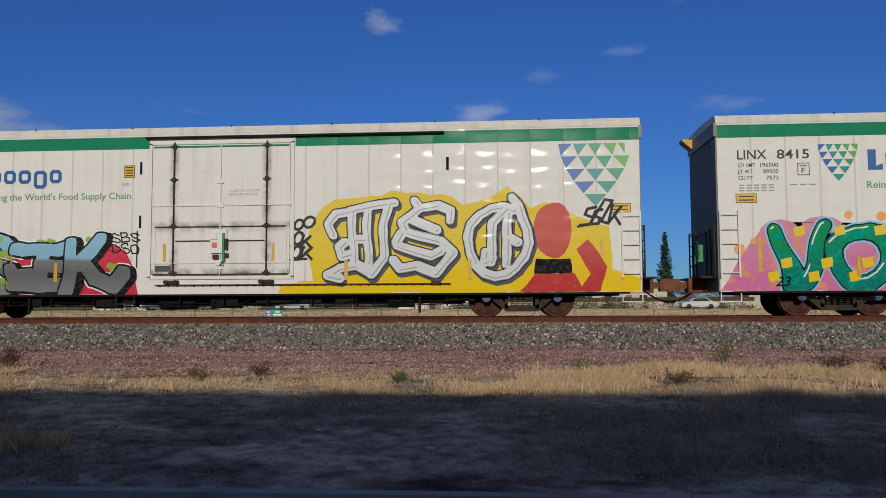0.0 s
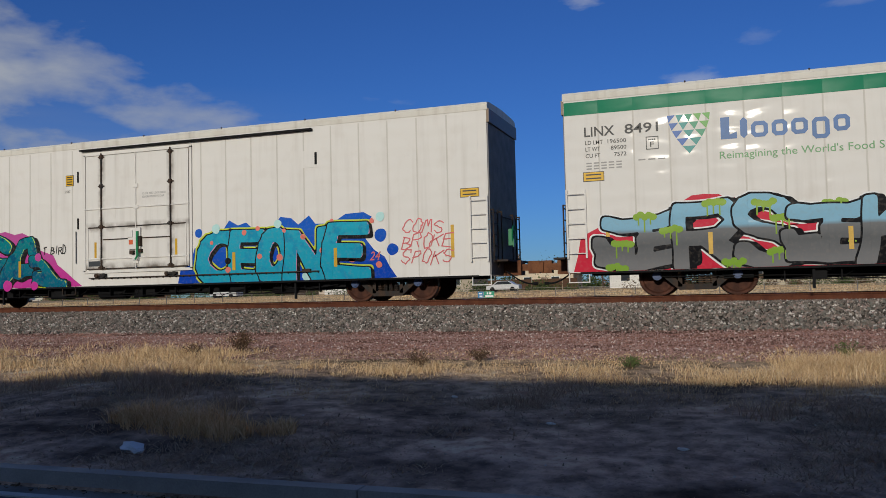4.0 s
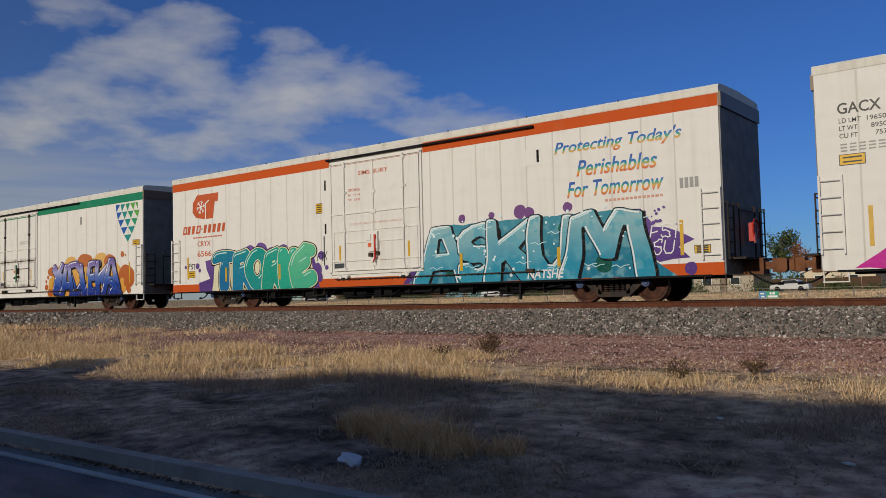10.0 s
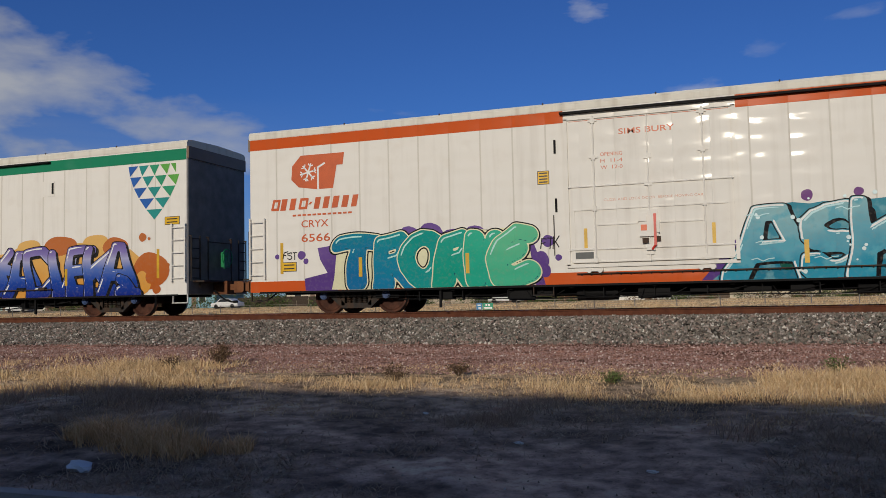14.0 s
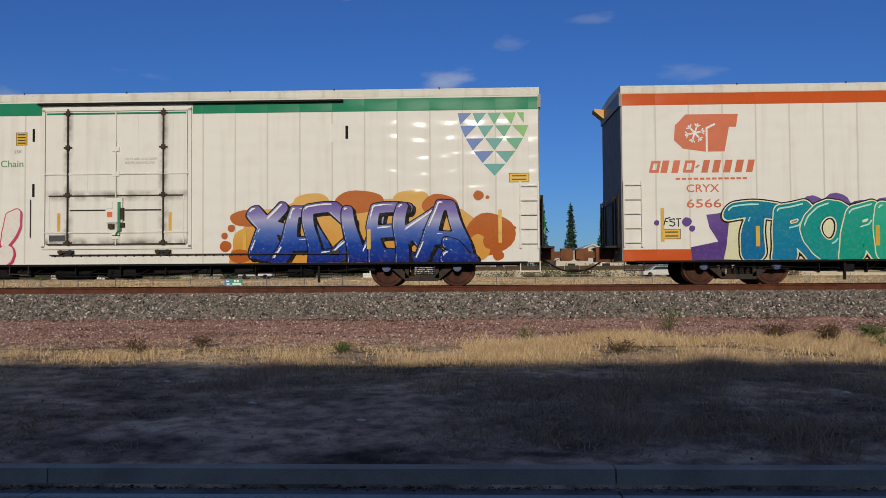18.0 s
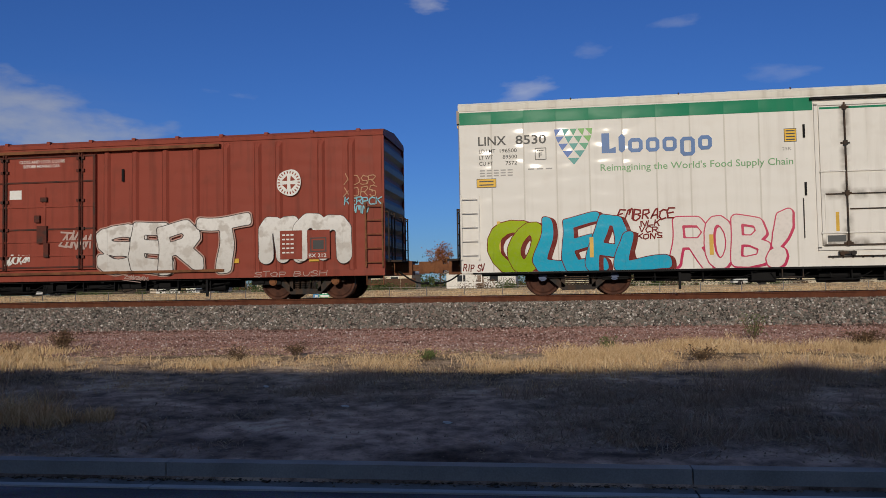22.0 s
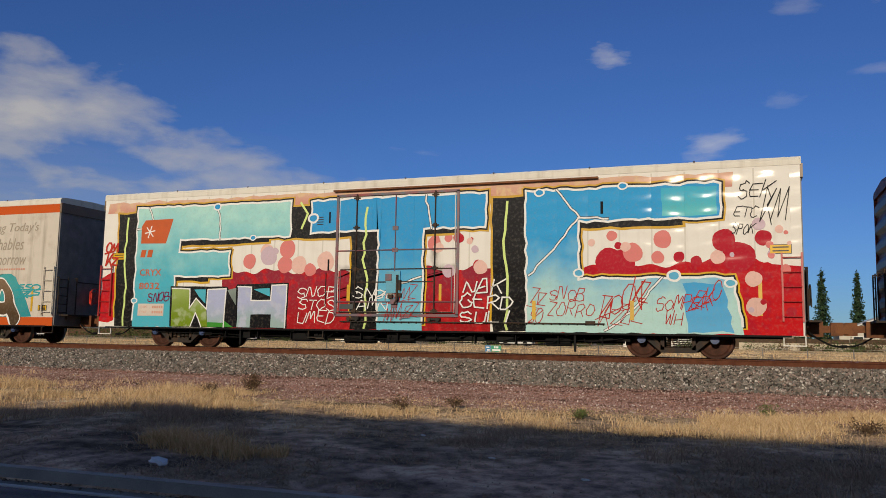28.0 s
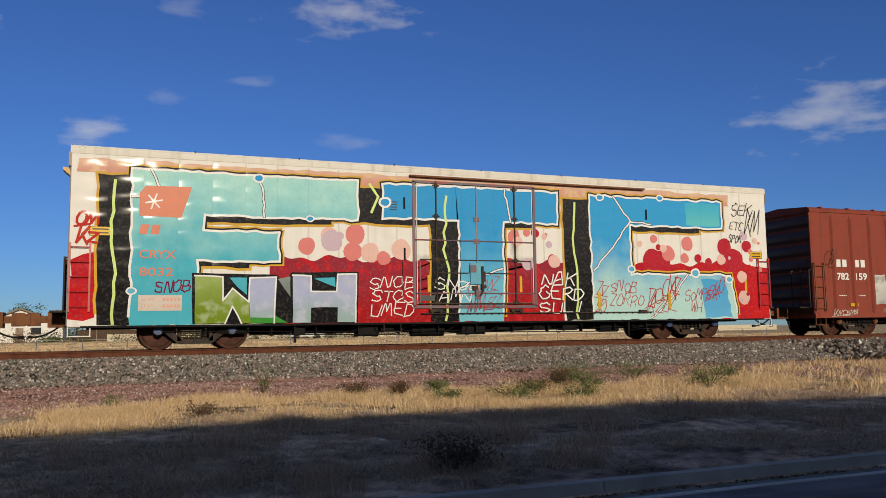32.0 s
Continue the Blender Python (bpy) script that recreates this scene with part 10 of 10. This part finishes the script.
    for y in (-0.38, 0.38):
        bm = bmesh.new()
        box(bm, -2.75, -2.6, y - 0.24, y + 0.24, 0.7, 1.3)
        box(bm, -2.74, -2.64, y - 0.12, y + 0.12, 1.3, 1.52)
        soften(bm, 0.04)
        part("seat", bm, plain_cache("seat_grey", (0.09, 0.085, 0.08), 0.9), t, "grey cloth seat back")
    bm = bmesh.new()
    box(bm, -1.75, -1.45, -0.75, 0.75, 1.0, 1.16)
    part("dashboard", bm, TRUCKB, t)
    # bonnet with a raised middle
    bm = bmesh.new()
    hood = []
    for x, z in ((-0.15, 1.03), (-0.22, 1.065), (-0.4, 1.105), (-0.8, 1.165), (-1.3, 1.215), (-1.5, 1.22)):
        hood.append([bm.verts.new((x - 0.16 * (y / 0.8) ** 2 * (x > -1), y, z + dz)) for y, dz in ((-0.72, -0.005), (-0.62, 0.012), (-0.5, 0.0), (-0.4, 0.022), (0, 0.03), (0.4, 0.022), (0.5, 0.0), (0.62, 0.012), (0.72, -0.005))])
    for p, q in zip(hood, hood[1:]):
        for i in range(8):
            bm.faces.new((p[i], p[i + 1], q[i + 1], q[i]))
    ext = bmesh.ops.extrude_face_region(bm, geom=bm.faces[:])
    bmesh.ops.translate(bm, verts=[v for v in ext["geom"] if isinstance(v, bmesh.types.BMVert)], vec=(0, 0, -0.03))
    part("bonnet", bm, TRUCKW, t, "", True).data.set_sharp_from_angle(angle=radians(25))
    # bed opening
    bm = bmesh.new()
    box(bm, -5.42, -3.85, -W + 0.12, W - 0.12, 1.10, 1.192)
    part("bed", bm, TRUCKB, t, "dark load bed")
    # front face: grille in a painted frame, swept lamps, fog lamps
    def nose(y, z, out=0.0):
        """A point on the bowed front, out metres proud of it."""
        x = -0.055 - max(0.0, z - 0.82) * 0.2 if z > 0.78 else -0.012
        return (x - 0.24 * (abs(y) / 0.86) ** 3 + out, y, z)

    def bow_plate(yz, out, thick, mat, parent, nm, label="", soft_=0.0):
        """A plate that follows the bow of the front; its outline is given in y and z."""
        ys_ = [p[0] for p in yz]
        a_, b_ = min(ys_), max(ys_)
        bm = bmesh.new()
        cols = []
        for i in range(11):
            y = a_ + (b_ - a_) * (0.004 + 0.992 * i / 10)
            cut = []
            for (y0, z0), (y1, z1) in zip(yz, yz[1:] + yz[:1]):
                if (y0 - y) * (y1 - y) <= 0 and abs(y1 - y0) > 1e-9:
                    cut.append(z0 + (z1 - z0) * (y - y0) / (y1 - y0))
            lo, hi = min(cut), max(cut)
            mid_ = (lo + hi) / 2
            fr = [bm.verts.new(nose(y, z, out)) for z in (lo, mid_, hi)]
            bk = [bm.verts.new(nose(y, z, out - thick)) for z in (lo, mid_, hi)]
            cols.append(fr + bk[::-1])
        for p, q in zip(cols, cols[1:]):
            for k in range(6):
                bm.faces.new((p[k], q[k], q[(k + 1) % 6], p[(k + 1) % 6]))
        bm.faces.new(cols[0])
        bm.faces.new(cols[-1][::-1])
        bmesh.ops.recalc_face_normals(bm, faces=bm.faces)
        return part(nm, bm, mat, parent, label)

    gp = [(-0.44, 0.975), (-0.2, 0.99), (0.2, 0.99), (0.44, 0.975), (0.485, 0.90), (0.44, 0.815), (0.3, 0.80), (-0.3, 0.80), (-0.44, 0.815), (-0.485, 0.90)]
    bow_plate([(y * 1.09, 0.895 + (z - 0.895) * 1.24) for y, z in gp], 0.075, 0.05, TRUCKW, t, "grille_frame", "white painted grille frame", 0.012)
    g = bow_plate([(y, z) for y, z in gp], 0.083, 0.03, TRUCKB, t, "grille", "black grille in a body-coloured frame", 0.006)
    for z in (0.835, 0.865, 0.925, 0.955):
        bow_plate([(y, z + dz) for y, dz in ((-0.42, -0.005), (-0.2, -0.005), (0.2, -0.005), (0.42, -0.005), (0.42, 0.005), (0.2, 0.005), (-0.2, 0.005), (-0.42, 0.005))], 0.09, 0.02, plain_cache("grille_grey", (0.05, 0.05, 0.052)), g, "grille_bar")
    bm = bmesh.new()
    tube(bm, [(0.032, 0.085 * math.cos(6.2832 * i / 18), 0.897 + 0.058 * math.sin(6.2832 * i / 18)) for i in range(19)], 0.009, 6)
    cyl(bm, (-0.02, 0, 0.897), (0.03, 0, 0.897), 0.03, 12)
    part("badge", bm, CHROME, g, "plain oval chrome badge")
    for s in (-1, 1):
        lp = [(0.54, 0.80), (0.515, 0.86), (0.56, 0.985), (0.70, 1.015), (0.84, 1.005), (0.865, 0.95), (0.85, 0.85), (0.74, 0.80)]
        h = bow_plate([(s * y, z) for y, z in lp], 0.07, 0.06, LAMPG, t, "headlamp", "clear grey swept headlamp", 0.012)
        bow_plate([(s * y, z) for y, z in ((0.60, 0.85), (0.60, 0.93), (0.66, 0.96), (0.72, 0.93), (0.72, 0.85), (0.66, 0.83))], 0.075, 0.02, plain_cache("lamp_bowl", (0.22, 0.23, 0.24), 0.15), h, "reflector")
        bow_plate([(s * y, z) for y, z in ((0.52, 0.81), (0.52, 0.86), (0.575, 0.85), (0.575, 0.81))], 0.075, 0.02, TRUCKB, h, "lamp_corner")
        bow_plate([(s * y, z) for y, z in ((0.80, 0.88), (0.80, 0.96), (0.84, 0.95), (0.84, 0.89))], 0.077, 0.02, AMBER, h, "indicator", "amber corner lens")
        fl = bow_plate([(s * y, z) for y, z in ((0.60, 0.58), (0.62, 0.665), (0.80, 0.665), (0.77, 0.58))], 0.05, 0.05, TRUCKB, t, "fog_lamp_recess", "black fog lamp recess", 0.006)
        bm = bmesh.new()
        c = nose(s * 0.68, 0.622, 0.045)
        cyl(bm, (c[0] - 0.02, c[1], c[2]), (c[0] + 0.02, c[1], c[2]), 0.034, 14)
        part("fog_lamp", bm, LAMPG, fl, "round fog lamp")
        bm = bmesh.new()
        box(bm, -1.76, -1.64, min(s * 0.95, s * 1.14), max(s * 0.95, s * 1.14), 1.17, 1.325)
        soften(bm, 0.055, 4)
        part("mirror", bm, TRUCKB, t, "black door mirror")
        bm = bmesh.new()
        cyl(bm, (-1.68, s * 0.86, 1.19), (-1.70, s * 0.99, 1.21), 0.022, 8)
        part("mirror_arm", bm, TRUCKB, t)
        for x in (-2.48, -3.45):
            bm = bmesh.new()
            box(bm, x - 0.09, x + 0.09, s * 0.92 - 0.02, s * 0.92 + 0.02, 0.98, 1.03)
            part("door_handle", bm, CHROME, t, "chrome door handle")
        for x in (-1.52, -2.62, -3.6):
            bm = bmesh.new()
            box(bm, x - 0.006, x + 0.006, s * 0.902 - 0.004, s * 0.902 + 0.004, 0.45, 1.12)
            part("door_gap", bm, TRUCKB, t)
        bm = bmesh.new()
        cyl(bm, (-1.5, s * 0.93, 0.36), (-3.6, s * 0.93, 0.36), 0.04, 8)
        for x in (-2.0, -3.0):
            cyl(bm, (x - 0.2, s * 0.93, 0.34), (x - 0.1, s * 0.98, 0.24), 0.02, 6)
            cyl(bm, (x + 0.2, s * 0.93, 0.34), (x + 0.1, s * 0.98, 0.24), 0.02, 6)
            cyl(bm, (x - 0.12, s * 0.98, 0.24), (x + 0.12, s * 0.98, 0.24), 0.02, 6)
        part("step_bar", bm, TRUCKB, t, "black side step")
    bow_plate([(y, z) for y, z in ((-0.56, 0.475), (-0.46, 0.615), (-0.2, 0.625), (0.2, 0.625), (0.46, 0.615), (0.56, 0.475), (0.3, 0.46), (-0.3, 0.46))], 0.065, 0.05, TRUCKB, t, "lower_grille", "black lower air intake", 0.012)
    bow_plate([(y, z) for y, z in ((-0.72, 0.35), (-0.64, 0.45), (-0.3, 0.462), (0.3, 0.462), (0.64, 0.45), (0.72, 0.35), (0.3, 0.33), (-0.3, 0.33))], 0.02, 0.25, plain_cache("valance_grey", (0.045, 0.045, 0.048), 0.7), t, "front_valance", "dark plastic valance under the bumper", 0.02)
    bm = bmesh.new()
    box(bm, 0.02, 0.06, -0.165, 0.165, 0.615, 0.765)
    pl = part("number_plate", bm, plain_cache("plate_white", (0.7, 0.7, 0.68)), t, "white number plate")
    for k in range(6):
        bm = bmesh.new()
        box(bm, 0.06, 0.064, -0.135 + 0.047 * k, -0.10 + 0.047 * k, 0.655, 0.72)
        part("plate_bar", bm, plain_cache("plate_ink", (0.03, 0.04, 0.1)), pl)
    # tail: lamps, bumper corners, gate
    for s in (-1, 1):
        def up(pts, x0, x1, mat, nm, label, r_):
            bm = bmesh.new()
            f0 = [bm.verts.new((x0, s * y, z)) for y, z in pts]
            f1 = [bm.verts.new((x1, s * y, z)) for y, z in pts]
            n = len(pts)
            bm.faces.new(f0)
            bm.faces.new(f1[::-1])
            for i in range(n):
                bm.faces.new((f0[i], f0[(i + 1) % n], f1[(i + 1) % n], f1[i]))
            bmesh.ops.recalc_face_normals(bm, faces=bm.faces)
            soften(bm, r_)
            return part(nm, bm, mat, t, label)
        tl = up([(0.79, 0.785), (0.805, 1.27), (0.86, 1.275), (0.90, 1.25), (0.905, 1.0), (0.885, 0.79)], -5.60, -5.40, TAILR, "tail_lamp", "tall dark red tail lamp with slanted sides", 0.018)
        for k in range(3):
            bm = bmesh.new()
            y = s * (0.812 + 0.024 * k)
            box(bm, -5.606, -5.597, min(y, y + s * 0.006), max(y, y + s * 0.006), 0.82, 1.14)
            part("lamp_divider", bm, plain_cache("lamp_dark", (0.05, 0.004, 0.005), 0.2), tl)
        up([(0.78, 0.775), (0.895, 0.775), (0.918, 0.70), (0.91, 0.60), (0.865, 0.49), (0.80, 0.435), (0.78, 0.435)], -5.62, -5.3, TRUCKW, "bumper_end", "white curved bumper corner", 0.02)
        up([(0.79, 1.275), (0.865, 1.275), (0.835, 1.42), (0.795, 1.425)], -5.58, -5.0, TRUCKW, "bed_rail", "white end of the bed rail", 0.01) if tail_only else None
    bm = bmesh.new()
    box(bm, -5.64, -5.45, -0.775, 0.775, 0.44, 0.77)
    soften(bm, 0.03)
    part("rear_bumper", bm, TRUCKB, t, "black rear bumper")
    bm = bmesh.new()
    box(bm, -5.60, -5.50, -0.782, 0.782, 0.79, 1.265)
    soften(bm, 0.02)
    part("tailgate", bm, TRUCKW, t, "white tailgate")
    if tail_only:
        bm = bmesh.new()
        box(bm, -5.57, -5.0, -0.785, 0.785, 1.22, 1.43)
        soften(bm, 0.02)
        part("tailgate_cap", bm, TRUCKB, t, "black cover over the load bed")
    return t


pickup(pose(-12.98, 5.25, 0, 0, 0, 1.2), "white double-cab pickup parked against the kerb")
pickup(pose(-11.0, -0.29, 0, 0, 0, 180) @ Matrix.Diagonal((1.07, 1.07, 1.07, 1)), "white pickup with tall red tail lamps parked on asphalt", tail_only=True)
# ---------------------------------------------------------------- all that moves
def rolled(t):
    i = min(31, int(t))
    u = t - i
    p0, p1, p2, p3 = (ROLLED[max(0, min(32, i + k))] for k in (-1, 0, 1, 2))
    return p1 + 0.5 * u * (p2 - p0 + u * (2 * p0 - 5 * p1 + 4 * p2 - p3 + u * (3 * (p1 - p2) + p3 - p0)))


def motions():
    for car, x in CARS.values():
        walk(car, [(t, pose(x + ROLLED[t], YT, ZR)) for t in range(33)])
    steps = [i * 0.1 for i in range(321)]
    for w, dx in WHEELS:
        walk(w, [(t, pose(dx, 0, 0.457, 0, math.degrees(rolled(t) / 0.457) % 360, 0)) for t in steps])


motions()
